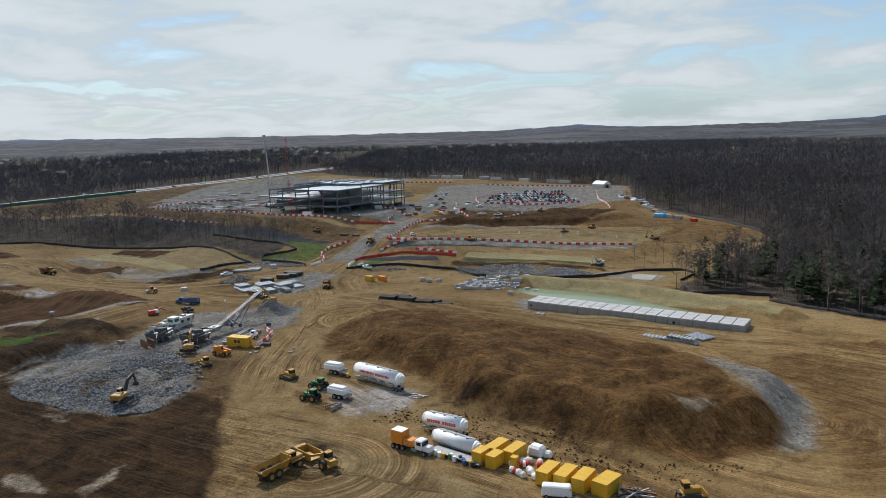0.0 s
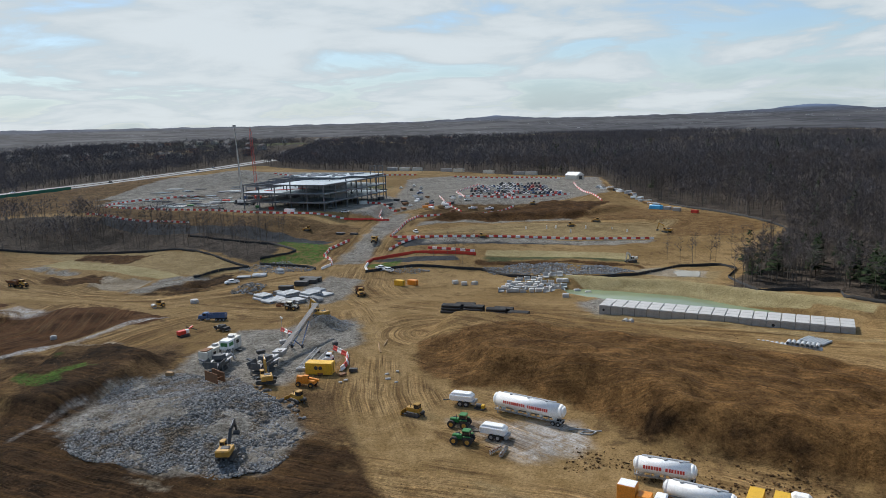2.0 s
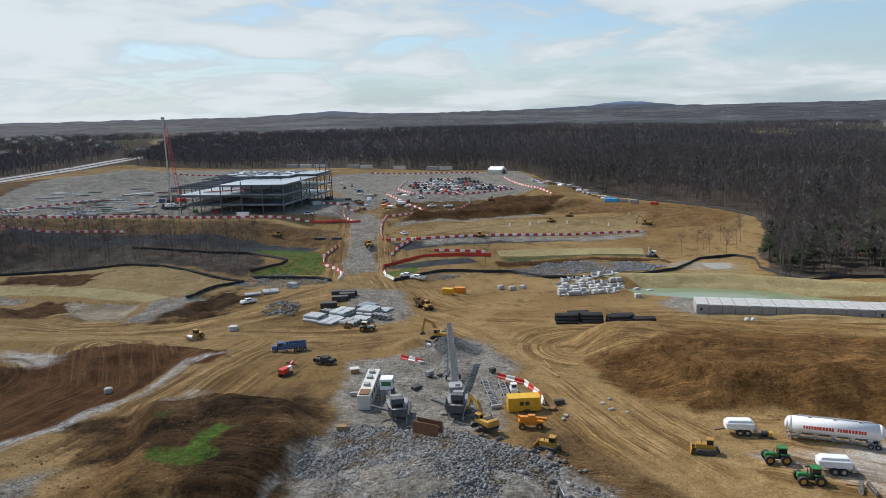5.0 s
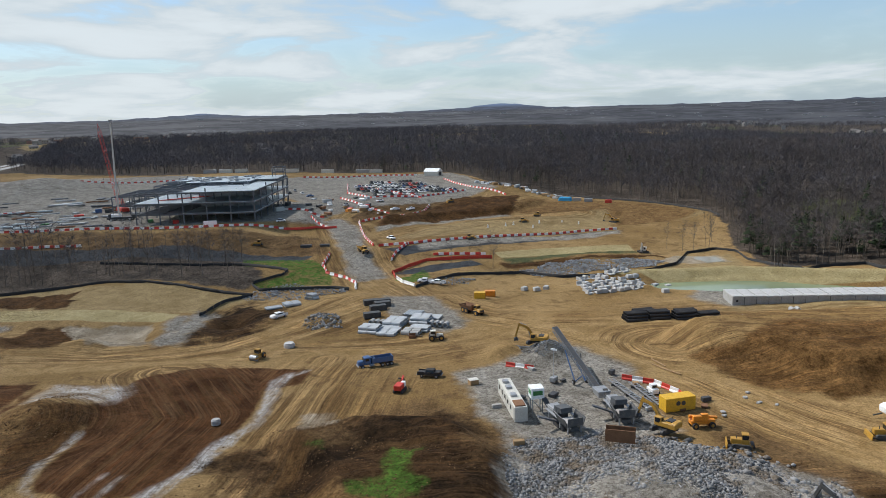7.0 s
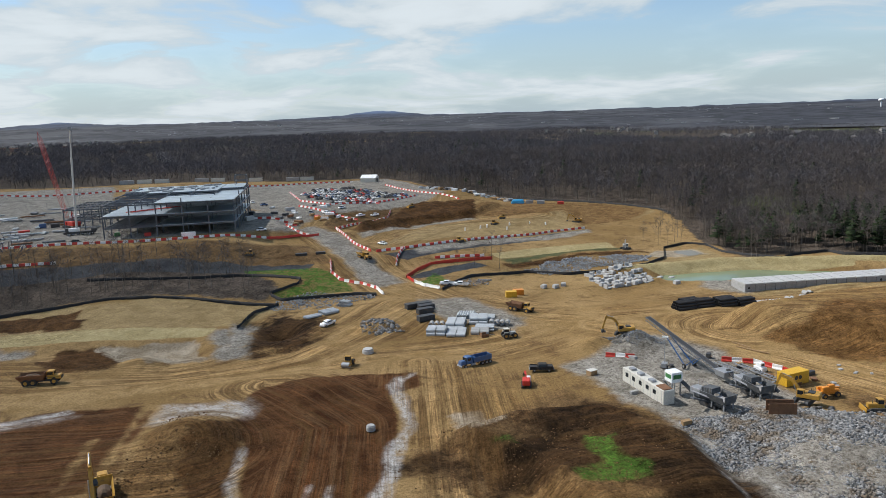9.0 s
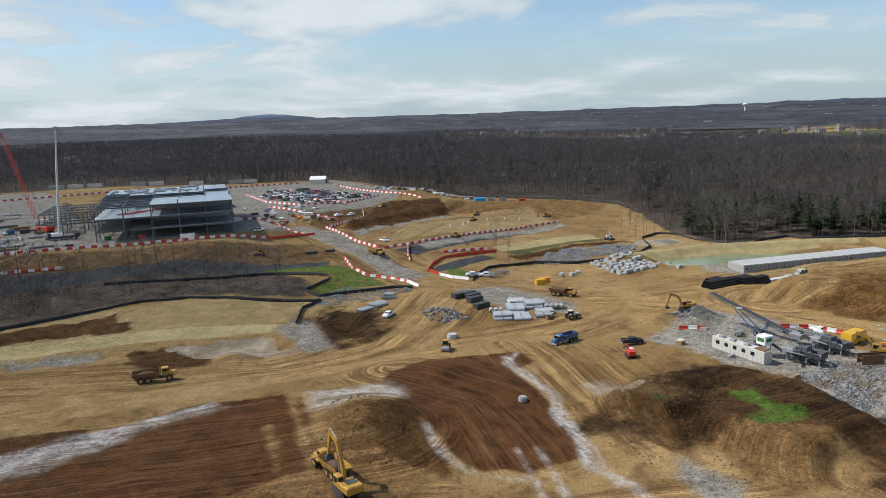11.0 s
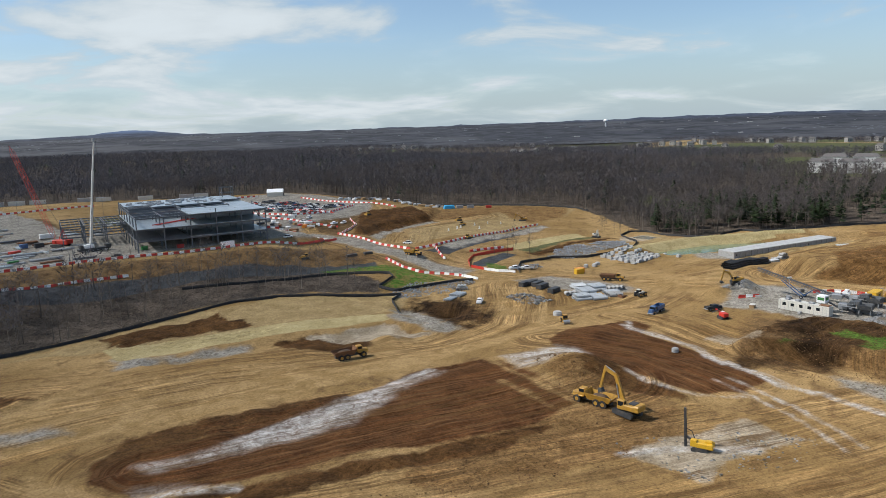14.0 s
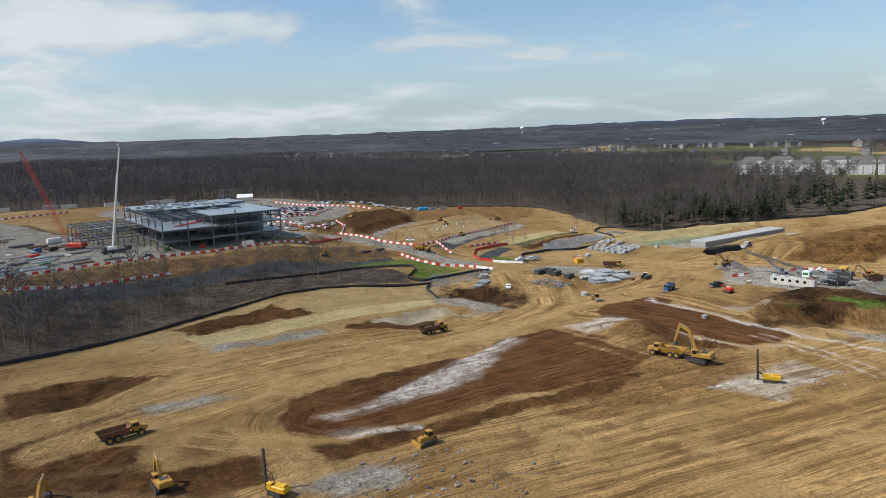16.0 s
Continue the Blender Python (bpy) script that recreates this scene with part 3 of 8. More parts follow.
TRACKS = [([(-400, 250), (-330, 248), (-280, 240)], 6), ([(-300, 160), (-250, 130)], 10), ([(-95, 205), (-60, 190), (-10, 180), (25, 150)], 26), ([(-330, 225), (-280, 208), (-240, 195)], 20), ([(-218, 222), (-208, 195), (-218, 165)], 14), ([(-420, 210), (-330, 180), (-250, 140), (-200, 120)], 30),
          ([(-180, 228), (-192, 195), (-205, 160)], 8), ([(-180, 130), (-120, 118), (-60, 108)], 25), ([(-370, 285), (-340, 285)], 12)]


def ground_masks(x, y):
    out = {}
    for name, polys in AREAS.items():
        d = np.full(x.shape, -40.0)
        for p in polys:
            d = np.maximum(d, inside(x, y, p))
        out[name] = np.clip(d, -40, 40)
    d = np.full(x.shape, -40.0)
    for pts, w in LIMES:
        d = np.maximum(d, (w - seg_dist(x, y, pts)[0]) * (2.6 if w < 2.5 else 1.0))
    for p in LIME_PATCHES:
        d = np.maximum(d, inside(x, y, p))
    out["lime"] = d
    d = np.full(x.shape, -40.0)
    best, lat, along = np.full(x.shape, 1e9), np.zeros(x.shape), np.zeros(x.shape)
    near = np.full(x.shape, -40.0)
    second = np.full(x.shape, 1e9)
    for k, (pts, w) in enumerate(ROADS + TRACKS):
        a, b, c = seg_dist(x, y, pts)
        if k < len(ROADS):
            d = np.maximum(d, w - a)
        near = np.maximum(near, w - a)
        m = a - w < best
        second = np.where(m, best, np.minimum(second, a - w))
        best = np.where(m, a - w, best)
        lat, along = np.where(m, b + 57.0 * k, lat), np.where(m, c + 91.0 * k, along)
    out["road"] = d
    out["tracks"] = sstep(-34.0, 0.0, near) * sstep(-2, 4, inside(x, y, CLEARING)) * (1 - sstep(-2, 2, np.maximum(out["grass"], out["straw"]))) * sstep(1.0, 7.0, second - best) * (1 - 0.85 * sstep(-2, 3, np.maximum(out["gravel"], out["asphalt"])))
    out["rugged"] = np.maximum(np.maximum(np.maximum(out["brown"], out["spoil"]), np.maximum(out["mud"], out["earth"])), np.maximum(np.maximum(out["gravel"], out["ochre"]), np.clip(-inside(x, y, CLEARING), -40, 40)))
    open_far = sstep(900, 1100, np.hypot(x + 150, y - 280)) * 30.0
    out["meadow"] = np.maximum(out["meadow"], np.clip((vnoise(x, y, 170.0, 41) - 0.34) * 60, -40, 40) + open_far - 30.0)
    out["paletan"] = np.maximum(out["paletan"], np.clip((vnoise(x, y, 210.0, 42) - 0.42) * 60, -40, 40) + open_far - 30.0)
    out["lat"], out["along"] = lat, along
    out["litter"] = np.clip(-inside(x, y, CLEARING), -40, 40)
    return out


def set_mesh(me, co, quads):
    co, quads = np.asarray(co, np.float32), np.asarray(quads, np.int32)
    k = quads.shape[1]
    me.vertices.add(len(co))
    me.vertices.foreach_set("co", co.ravel())
    me.loops.add(quads.size)
    me.loops.foreach_set("vertex_index", quads.ravel())
    me.polygons.add(len(quads))
    me.polygons.foreach_set("loop_start", np.arange(0, quads.size, k, dtype=np.int32))
    me.polygons.foreach_set("loop_total", np.full(len(quads), k, np.int32))
    me.update(calc_edges=True)
    return me


def axis_lines(lo, hi, step, out):
    mid = np.arange(lo, hi + 0.01, step)
    grow = [step]
    while sum(grow) < out:
        grow.append(grow[-1] * 1.12)
    g = np.cumsum(grow)
    return np.concatenate([lo - g[::-1], mid, hi + g])


def build_ground():
    xs, ys = axis_lines(-400, 60, 1.15, 4700), axis_lines(60, 460, 1.15, 4700)
    gx, gy = np.meshgrid(xs, ys)
    z = height(gx, gy)
    masks = ground_masks(gx, gy)
    rough = 0.5 + 0.5 * sstep(-3, 3, np.maximum(np.maximum(masks["brown"], masks["spoil"]), np.maximum(masks["mud"], masks["earth"])))
    rough = rough * (1 - 0.8 * sstep(-2, 2, np.maximum(masks["road"], masks["grass"])))
    z = z + rough * (0.45 * vnoise(gx, gy, 9.0, 3) + 0.3 * vnoise(gx, gy, 3.4, 4) + 0.18 * vnoise(gx, gy, 1.5, 5))
    z = z + 0.05 * masks["tracks"] * np.sin(masks["lat"] * 2.05) * sstep(-0.5, 0.4, vnoise(gx, gy, 22.0, 6))
    z = z + 0.22 * masks["tracks"] * vnoise(masks["lat"], masks["along"] / 9.0, 1.7, 14)
    z = z + 0.7 * sstep(-3, 4, np.maximum(masks["brown"], masks["spoil"])) * vnoise(gx, gy, 5.5, 7)
    far = np.hypot(gx + 150, gy - 280)
    z = z + sstep(600, 1500, far) * (8 * vnoise(gx, gy, 400.0, 8) + 6 * vnoise(gx, gy, 900.0, 9))
    nx, ny = len(xs), len(ys)
    idx = np.arange(nx * ny).reshape(ny, nx)
    quads = np.stack([idx[:-1, :-1], idx[:-1, 1:], idx[1:, 1:], idx[1:, :-1]], -1).reshape(-1, 4)
    me = set_mesh(bpy.data.meshes.new("ground"), np.stack([gx, gy, z], -1).reshape(-1, 3), quads)
    for n, v in masks.items():
        a = me.attributes.new(n, 'FLOAT', 'POINT')
        a.data.foreach_set("value", np.asarray(v, np.float32).ravel())
    me.polygons.foreach_set("use_smooth", np.ones(len(quads), bool))
    me.materials.append(ground_material())
    return tagged(new("ground", me), "graded tan and brown earth of a large building site", "ground", kind="structure")


ground = build_ground()

# ---- building helpers ----
def part(name, bm, material, parent=None, label=""):
    me = bpy.data.meshes.new(name)
    bm.to_mesh(me)
    bm.free()
    me.materials.append(material)
    ob = new(name, me)
    if parent is not None:
        ob.parent = parent
    if label:
        tagged(ob, label)
    return ob


TRUE_SIZE = {"excavator": 0.88, "dump truck": 0.9, "bulldozer": 0.9, "container": 0.82, "tank trailer": 0.94, "tractor": 0.9, "scraper": 0.88, "truck": 0.95, "generator": 0.92, "crusher": 0.95, "van": 0.9}


def thing(name, m, label, category, group="", kind=""):
    ob = new(name)
    ob.empty_display_size = 0.5
    k = TRUE_SIZE.get(category, 1.0)
    ob.matrix_basis = m @ Matrix.Diagonal((k, k, k, 1))
    return tagged(ob, label, category, group, kind)


def box(bm, size, at=(0, 0, 0), rot=(0, 0, 0), bevel=0.0, taper=1.0):
    """A block whose base centre is at the given place; taper narrows its top."""
    vs = bmesh.ops.create_cube(bm, size=1.0)["verts"]
    for v in vs:
        v.co.z += 0.5
        if v.co.z > 0.5:
            v.co.x *= taper
            v.co.y *= taper
        v.co.x *= size[0]
        v.co.y *= size[1]
        v.co.z *= size[2]
    if bevel:
        es = list({e for v in vs for e in v.link_edges})
        r = bmesh.ops.bevel(bm, geom=es, offset=bevel, segments=1, affect='EDGES')
        vs = list({v for f in r["faces"] for v in f.verts} | {v for v in vs if v.is_valid})
    bmesh.ops.transform(bm, matrix=pose(*at, *rot), verts=vs)
    return bm


def rod(bm, a, b, r, n=6, r2=None):
    a, b = Vector(a), Vector(b)
    d = b - a
    m = Matrix.Translation((a + b) / 2) @ d.to_track_quat('Z', 'Y').to_matrix().to_4x4()
    bmesh.ops.create_cone(bm, cap_ends=True, segments=n, radius1=r, radius2=r if r2 is None else r2, depth=d.length, matrix=m)
    return bm


def beam(bm, a, b, w, h):
    a, b = Vector(a), Vector(b)
    d = b - a
    m = Matrix.Translation((a + b) / 2) @ d.to_track_quat('Y', 'Z').to_matrix().to_4x4() @ Matrix.Diagonal((w, d.length, h, 1))
    bmesh.ops.create_cube(bm, size=1.0, matrix=m)
    return bm


def B():
    return bmesh.new()


def gz(x, y):
    return float(height(np.array([x]), np.array([y]))[0])


def at(x, y, rz=0, dz=0.0, rx=0, ry=0):
    return pose(x, y, gz(x, y) + dz, rx, ry, rz)

# ---- distance: hills and woods ----
def hills():
    m, nt, b = nodes_of("haze_glow_hills")
    geo = nt.nodes.new("ShaderNodeNewGeometry").outputs["Position"]
    spl = nt.nodes.new("ShaderNodeSeparateXYZ")
    nt.links.new(geo, spl.inputs[0])

    def level(kx, kz):
        v = nt.nodes.new("ShaderNodeVectorMath")
        v.operation = 'MULTIPLY'
        nt.links.new(geo, v.inputs[0])
        v.inputs[1].default_value = (kx, kx, kz)
        return v.outputs[0]
    woods = noise_node(nt, 1.0, 8, 0.7, level(0.011, 0.16))
    fields = noise_node(nt, 1.0, 4, 0.6, level(0.0022, 0.05))
    low = mix_node(nt, ramp_node(nt, woods, 0.44, 0.56), (0.004, 0.004, 0.006), (0.028, 0.027, 0.032))
    low = mix_node(nt, ramp_node(nt, fields, 0.50, 0.60, 0, 0.6), low, (0.068, 0.064, 0.062))
    # roofs of far towns as small pale cells
    cells = nt.nodes.new("ShaderNodeTexVoronoi")
    cells.inputs["Scale"].default_value = 1.0
    nt.links.new(level(0.03, 0.42), cells.inputs["Vector"])
    town = math_node(nt, 'MULTIPLY', ramp_node(nt, cells.outputs["Distance"], 0.26, 0.16), ramp_node(nt, noise_node(nt, 1.0, 3, 0.5, level(0.0031, 0.03)), 0.56, 0.64, 0, 0.6))
    low = mix_node(nt, town, low, (0.30, 0.30, 0.30))
    # upper slopes turn bluish: distance haze painted into the colour
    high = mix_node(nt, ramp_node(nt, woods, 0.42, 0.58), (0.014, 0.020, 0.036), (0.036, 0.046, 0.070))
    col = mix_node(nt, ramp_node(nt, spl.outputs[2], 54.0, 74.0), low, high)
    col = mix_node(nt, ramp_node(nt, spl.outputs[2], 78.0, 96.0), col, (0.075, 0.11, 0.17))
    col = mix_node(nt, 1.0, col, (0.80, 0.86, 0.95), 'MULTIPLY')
    # the same colour is emitted, so the hills glow as if hazy
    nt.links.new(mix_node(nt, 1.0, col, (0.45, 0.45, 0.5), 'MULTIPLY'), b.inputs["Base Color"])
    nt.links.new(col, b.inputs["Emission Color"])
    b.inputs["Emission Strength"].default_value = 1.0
    b.inputs["Roughness"].default_value = 1.0
    bumps = [(-60, 0.4, 25), (-5, 0.28, 3.5), (18, 0.42, 2.6), (13.5, 0.1, 3), (64, 0.16, 10)]
    az = np.radians(np.arange(-70, 125, 0.25))
    deg = np.degrees(az)
    el = np.full(az.shape, 0.12)
    for c, h, w in bumps:
        el = el + h * np.exp(-((deg - c) / w) ** 2)
    el = el + 0.05 * vnoise(deg, deg * 0, 1.1, 11) + 0.03 * vnoise(deg, deg * 0, 0.4, 12)
    r = 4600.0
    top = 58 + np.tan(np.radians(el)) * r
    cx, cy = -200.0, 60.0
    rows = []
    for f, rr in ((0.0, 2500.0), (0.30, 3300.0), (0.62, 4000.0), (1.0, r)):
        rows.append(np.stack([cx + rr * np.sin(az), cy + rr * np.cos(az), -14 + (top + 14) * f], -1))
    co = np.concatenate(rows)
    k = len(az)
    q = [(j * k + i, j * k + i + 1, (j + 1) * k + i + 1, (j + 1) * k + i) for j in range(3) for i in range(k - 1)]
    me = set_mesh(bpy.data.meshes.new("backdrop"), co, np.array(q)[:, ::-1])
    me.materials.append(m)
    tagged(new("backdrop", me), "low wooded hills along the horizon, haze blue and glow painted in", "hills", kind="structure")

    def slope(x, y):
        """Height of the hillside under a point."""
        rr = math.hypot(x - cx, y - cy)
        t = float(np.interp(math.atan2(x - cx, y - cy), az, top))
        return -14 + (t + 14) * float(np.interp(rr, (2500.0, 3300.0, 4000.0, r), (0.0, 0.30, 0.62, 1.0)))
    return slope


hill_z = hills()


def bark(name, a, b_, var=0.35):
    m, nt, b = nodes_of(name)
    geo = nt.nodes.new("ShaderNodeNewGeometry")
    n = noise_node(nt, 0.03, 4, 0.6, geo.outputs["Position"])
    c = mix_node(nt, ramp_node(nt, geo.outputs["Random Per Island"], 0.0, 1.0), a, b_)
    c = mix_node(nt, ramp_node(nt, n, 0.35, 0.7, 0, var), c, tuple(q * 0.55 for q in a))
    nt.links.new(c, b.inputs["Base Color"])
    b.inputs["Roughness"].default_value = 0.95
    b.inputs["Specular IOR Level"].default_value = 0.1
    return m


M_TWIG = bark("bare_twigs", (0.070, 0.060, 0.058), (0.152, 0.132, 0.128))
# bluer copy of the twig colour, with blue distance haze painted in
M_TWIG_HAZE = bark("haze_tinted_twigs", (0.064, 0.060, 0.066), (0.136, 0.128, 0.138))
M_BARK = bark("grey_bark", (0.10, 0.084, 0.070), (0.22, 0.19, 0.16))
M_PINE = bark("pine_needles", (0.016, 0.026, 0.012), (0.038, 0.055, 0.022))


def sliver(out, a, d, w, rng):
    """A tapered twig as one thin triangle."""
    s = np.cross(d, rng.normal(size=3))
    s = s / (np.linalg.norm(s) + 1e-9) * w
    out.append(np.stack([a - s, a + s, a + d]))


def bare_tree(seed, h=1.0, limbs=12, twigs=60, w=1.0):
    """Triangles of a leafless tree of unit height: trunk and limbs, then twigs."""
    rng = np.random.RandomState(seed)
    wood, fine = [], []
    r0 = 0.0085 * w
    ang = np.array([0, 2.09, 4.19])
    lean = rng.normal(0, 0.02, 2)
    zs = (0.0, 0.45, 0.9)
    rs = (r0, r0 * 0.7, r0 * 0.15)
    rings = [np.stack([lean[0] * z + r * np.cos(ang), lean[1] * z + r * np.sin(ang), np.full(3, z)], -1) for z, r in zip(zs, rs)]
    for p, q in zip(rings[:-1], rings[1:]):
        for i in range(3):
            j = (i + 1) % 3
            wood.append(np.stack([p[i], p[j], q[j]]))
            wood.append(np.stack([p[i], q[j], q[i]]))
    tips = []
    for k in range(limbs):
        z = rng.uniform(0.38, 0.88)
        a = rng.uniform(0, 6.28)
        ln = (1.02 - z) * rng.uniform(0.28, 0.5) + 0.07
        d = np.array([math.cos(a) * ln * 0.75, math.sin(a) * ln * 0.75, ln * rng.uniform(0.5, 1.0)])
        base = np.array([lean[0] * z, lean[1] * z, z])
        sliver(wood, base, d, 0.0045 * w, rng)
        sliver(wood, base, d, 0.0045 * w, rng)
        tips.append((base, d))
    for k in range(twigs):
        base, d = tips[rng.randint(len(tips))]
        s = base + d * rng.uniform(0.25, 1.0)
        e = rng.normal(0, 1, 3) * 0.075
        e[2] = abs(e[2]) * 0.8 + 0.02
        sliver(fine, s, e, 0.0042 * w, rng)
    return np.array(wood), np.array(fine)


def crown_tree(seed, twigs, w):
    """A far leafless tree of unit height: thin trunk under a rounded haze of short twigs."""
    rng = np.random.RandomState(seed)
    wood, fine = [], []
    for k in range(2):
        sliver(wood, np.zeros(3), np.array([rng.normal(0, 0.02), rng.normal(0, 0.02), 0.85]), 0.008 * w, rng)
    for k in range(twigs):
        d = rng.normal(size=3)
        d = d / np.linalg.norm(d) * rng.uniform(0.35, 1.0) ** 0.6
        p = np.array([d[0] * 0.27, d[1] * 0.27, 0.64 + d[2] * 0.32])
        e = np.array([d[0] * 0.12, d[1] * 0.12, 0.09]) + rng.normal(0, 0.05, 3)
        sliver(fine, p, e, 0.009 * w, rng)
    return np.array(wood), np.array(fine)


def pine_tree(seed, n=70):
    rng = np.random.RandomState(seed)
    wood = [np.array([[-0.01, 0, 0], [0.01, 0, 0], [0, 0, 0.9]]), np.array([[0, -0.01, 0], [0, 0.01, 0], [0, 0, 0.9]])]
    fine = []
    for k in range(n):
        z = rng.uniform(0.3, 1.0)
        a = rng.uniform(0, 6.28)
        r = (1.05 - z) * 0.26 * rng.uniform(0.5, 1.1) + 0.02
        base = np.array([0, 0, z])
        d = np.array([math.cos(a) * r, math.sin(a) * r, -0.05 * rng.uniform(-0.5, 1)])
        s = np.array([-math.sin(a), math.cos(a), 0]) * r * 0.45
        fine.append(np.stack([base, base + d + s, base + d - s + [0, 0, 0.03]]))
    return np.array(wood), np.array(fine)


def spread(temps, pts, hs, rng, girth=1.0):
    """Copies of the templates at the points, as two triangle soups."""
    woods, fines = [], []
    pick = rng.randint(len(temps), size=len(pts))
    for k, (wood, fine) in enumerate(temps):
        m = pick == k
        if not m.any():
            continue
        p, h = pts[m], hs[m]
        a = rng.uniform(0, 6.28, len(p))
        ca, sa = np.cos(a), np.sin(a)
        for src, out in ((wood, woods), (fine, fines)):
            v = src.reshape(-1, 3)
            x = (v[None, :, 0] * ca[:, None] - v[None, :, 1] * sa[:, None]) * h[:, None] * girth + p[:, None, 0]
            y = (v[None, :, 0] * sa[:, None] + v[None, :, 1] * ca[:, None]) * h[:, None] * girth + p[:, None, 1]
            z = v[None, :, 2] * h[:, None] + p[:, None, 2]
            out.append(np.stack([x, y, z], -1).reshape(-1, 3))
    return np.concatenate(woods), np.concatenate(fines)


def soup(name, co, mat, parent=None):
    me = set_mesh(bpy.data.meshes.new(name), co, np.arange(len(co)).reshape(-1, 3))
    me.materials.append(mat)
    ob = new(name, me)
    ob.parent = parent
    return ob


def far_z(x, y):
    z = height(x, y)
    far = np.hypot(x + 150, y - 280)
    return z + sstep(600, 1500, far) * (8 * vnoise(x, y, 400.0, 8) + 6 * vnoise(x, y, 900.0, 9))


HIGHWAY = [(-560, 150), (-505, 420), (-485, 620), (-480, 800), (-490, 1000), (-560, 1300)]
OPEN_FAR = [[(360, 400), (395, 225), (560, 205), (520, 430)], [(400, 545), (436, 415), (560, 430), (640, 380), (800, 150), (980, 200), (760, 560), (560, 600)]]


def scatter(n, x0, x1, y0, y1, margin, rng, clump=0.0):
    x, y = rng.uniform(x0, x1, n), rng.uniform(y0, y1, n)
    ok = inside(x, y, CLEARING) < -margin
    ok &= seg_dist(x, y, HIGHWAY)[0] > 26
    for p in OPEN_FAR:
        ok &= inside(x, y, p) < 0
    beyond = np.hypot(x + 150, y - 280) > 1000
    ok &= ~(beyond & ((vnoise(x, y, 170.0, 41) > 0.32) | (vnoise(x, y, 210.0, 42) > 0.40)))
    x, y = x[ok], y[ok]
    return np.stack([x, y, far_z(x, y) - 0.2], -1)


def forests():
    rng = np.random.RandomState(5)
    near = [bare_tree(s, limbs=13, twigs=95, w=1.0) for s in range(7)]
    slim = [bare_tree(s, limbs=11, twigs=34, w=0.8) for s in range(10, 15)]
    mid = [crown_tree(s, 62, 1.0) for s in range(20, 26)]
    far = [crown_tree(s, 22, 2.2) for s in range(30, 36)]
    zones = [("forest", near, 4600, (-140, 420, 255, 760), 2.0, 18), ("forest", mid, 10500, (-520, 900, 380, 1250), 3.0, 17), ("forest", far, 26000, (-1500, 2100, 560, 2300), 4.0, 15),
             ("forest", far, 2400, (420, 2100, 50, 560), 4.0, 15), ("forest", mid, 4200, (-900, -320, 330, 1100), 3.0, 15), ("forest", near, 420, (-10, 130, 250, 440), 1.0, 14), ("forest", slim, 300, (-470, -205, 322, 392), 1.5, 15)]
    for name, temps, n, (x0, x1, y0, y1), mg, h in zones:
        p = scatter(n, x0, x1, y0, y1, mg, rng)
        hs = h * rng.uniform(0.72, 1.12, len(p))
        w, f = spread(temps, p, hs, rng, 1.15)
        holder = tagged(new(name), "dense leafless grey-brown deciduous woodland round the site", "forest", kind="stuff")
        tagged(soup("trunks", w, M_BARK, holder), kind="stuff")
        # all zones without the near templates take the haze-tinted twigs
        tagged(soup("twigs", f, M_TWIG if temps is near else M_TWIG_HAZE, holder), kind="stuff")
    pines = [pine_tree(s) for s in range(40, 44)]
    ps = [scatter(420, -100, 900, 260, 1100, 4, rng)]
    ps.append(scatter(160, 40, 260, 190, 330, 4, rng))
    ps.append(scatter(110, 5, 110, 240, 340, 2, rng))
    p = np.concatenate(ps)
    w, f = spread(pines, p, 15 * rng.uniform(0.6, 1.2, len(p)), rng, 1.2)
    holder = tagged(new("evergreens"), "dark green pines scattered among the bare trees", "pine trees", kind="stuff")
    tagged(soup("trunks", w, M_BARK, holder), kind="stuff")
    tagged(soup("needles", f, M_PINE, holder), kind="stuff")


forests()

# ---- surfaces of made things ----
M_STEEL = worn("grey_primed_steel", (0.115, 0.125, 0.14), (0.16, 0.10, 0.06), 0.25, 0.6, 0.2, 0.4)
M_DECK = worn("galvanised_deck", (0.40, 0.46, 0.50), (0.27, 0.29, 0.30), 0.4, 0.36, 0.6, 0.15)
M_CONC = worn("precast_concrete", (0.33, 0.325, 0.31), (0.2, 0.185, 0.16), 0.5, 0.85, 0, 0.5, 0.12, 0.2)
M_CONC2 = worn("light_concrete", (0.42, 0.415, 0.40), (0.27, 0.25, 0.22), 0.45, 0.85, 0, 0.7, 0.12, 0.2)
M_RED = worn("red_plastic", (0.52, 0.035, 0.02), (0.3, 0.15, 0.1), 0.25, 0.5, 0, 1.0)
M_WHITE = worn("white_plastic", (0.78, 0.77, 0.74), (0.45, 0.38, 0.28), 0.3, 0.5, 0, 1.0)
M_PAINTW = worn("white_enamel", (0.78, 0.78, 0.77), (0.45, 0.40, 0.33), 0.3, 0.35, 0, 0.8)
M_YEL = worn("machine_yellow", (0.42, 0.225, 0.030), (0.13, 0.085, 0.045), 0.75, 0.5, 0, 1.0)
M_YELBOX = worn("yellow_enamel", (0.62, 0.355, 0.018), (0.30, 0.18, 0.06), 0.35, 0.5, 0, 0.7)
M_ORANGE = worn("orange_enamel", (0.66, 0.23, 0.02), (0.35, 0.2, 0.08), 0.3, 0.45, 0, 0.7)
M_BLACK = worn("black_rubber", (0.02, 0.02, 0.021), (0.16, 0.11, 0.07), 0.45, 0.8, 0, 1.5)
M_DARK = worn("dark_machinery", (0.05, 0.052, 0.055), (0.2, 0.16, 0.12), 0.45, 0.6, 0.3, 1.0)
M_GLASS = worn("tinted_glass", (0.012, 0.016, 0.02), (0.1, 0.09, 0.08), 0.2, 0.12, 0, 1.0)
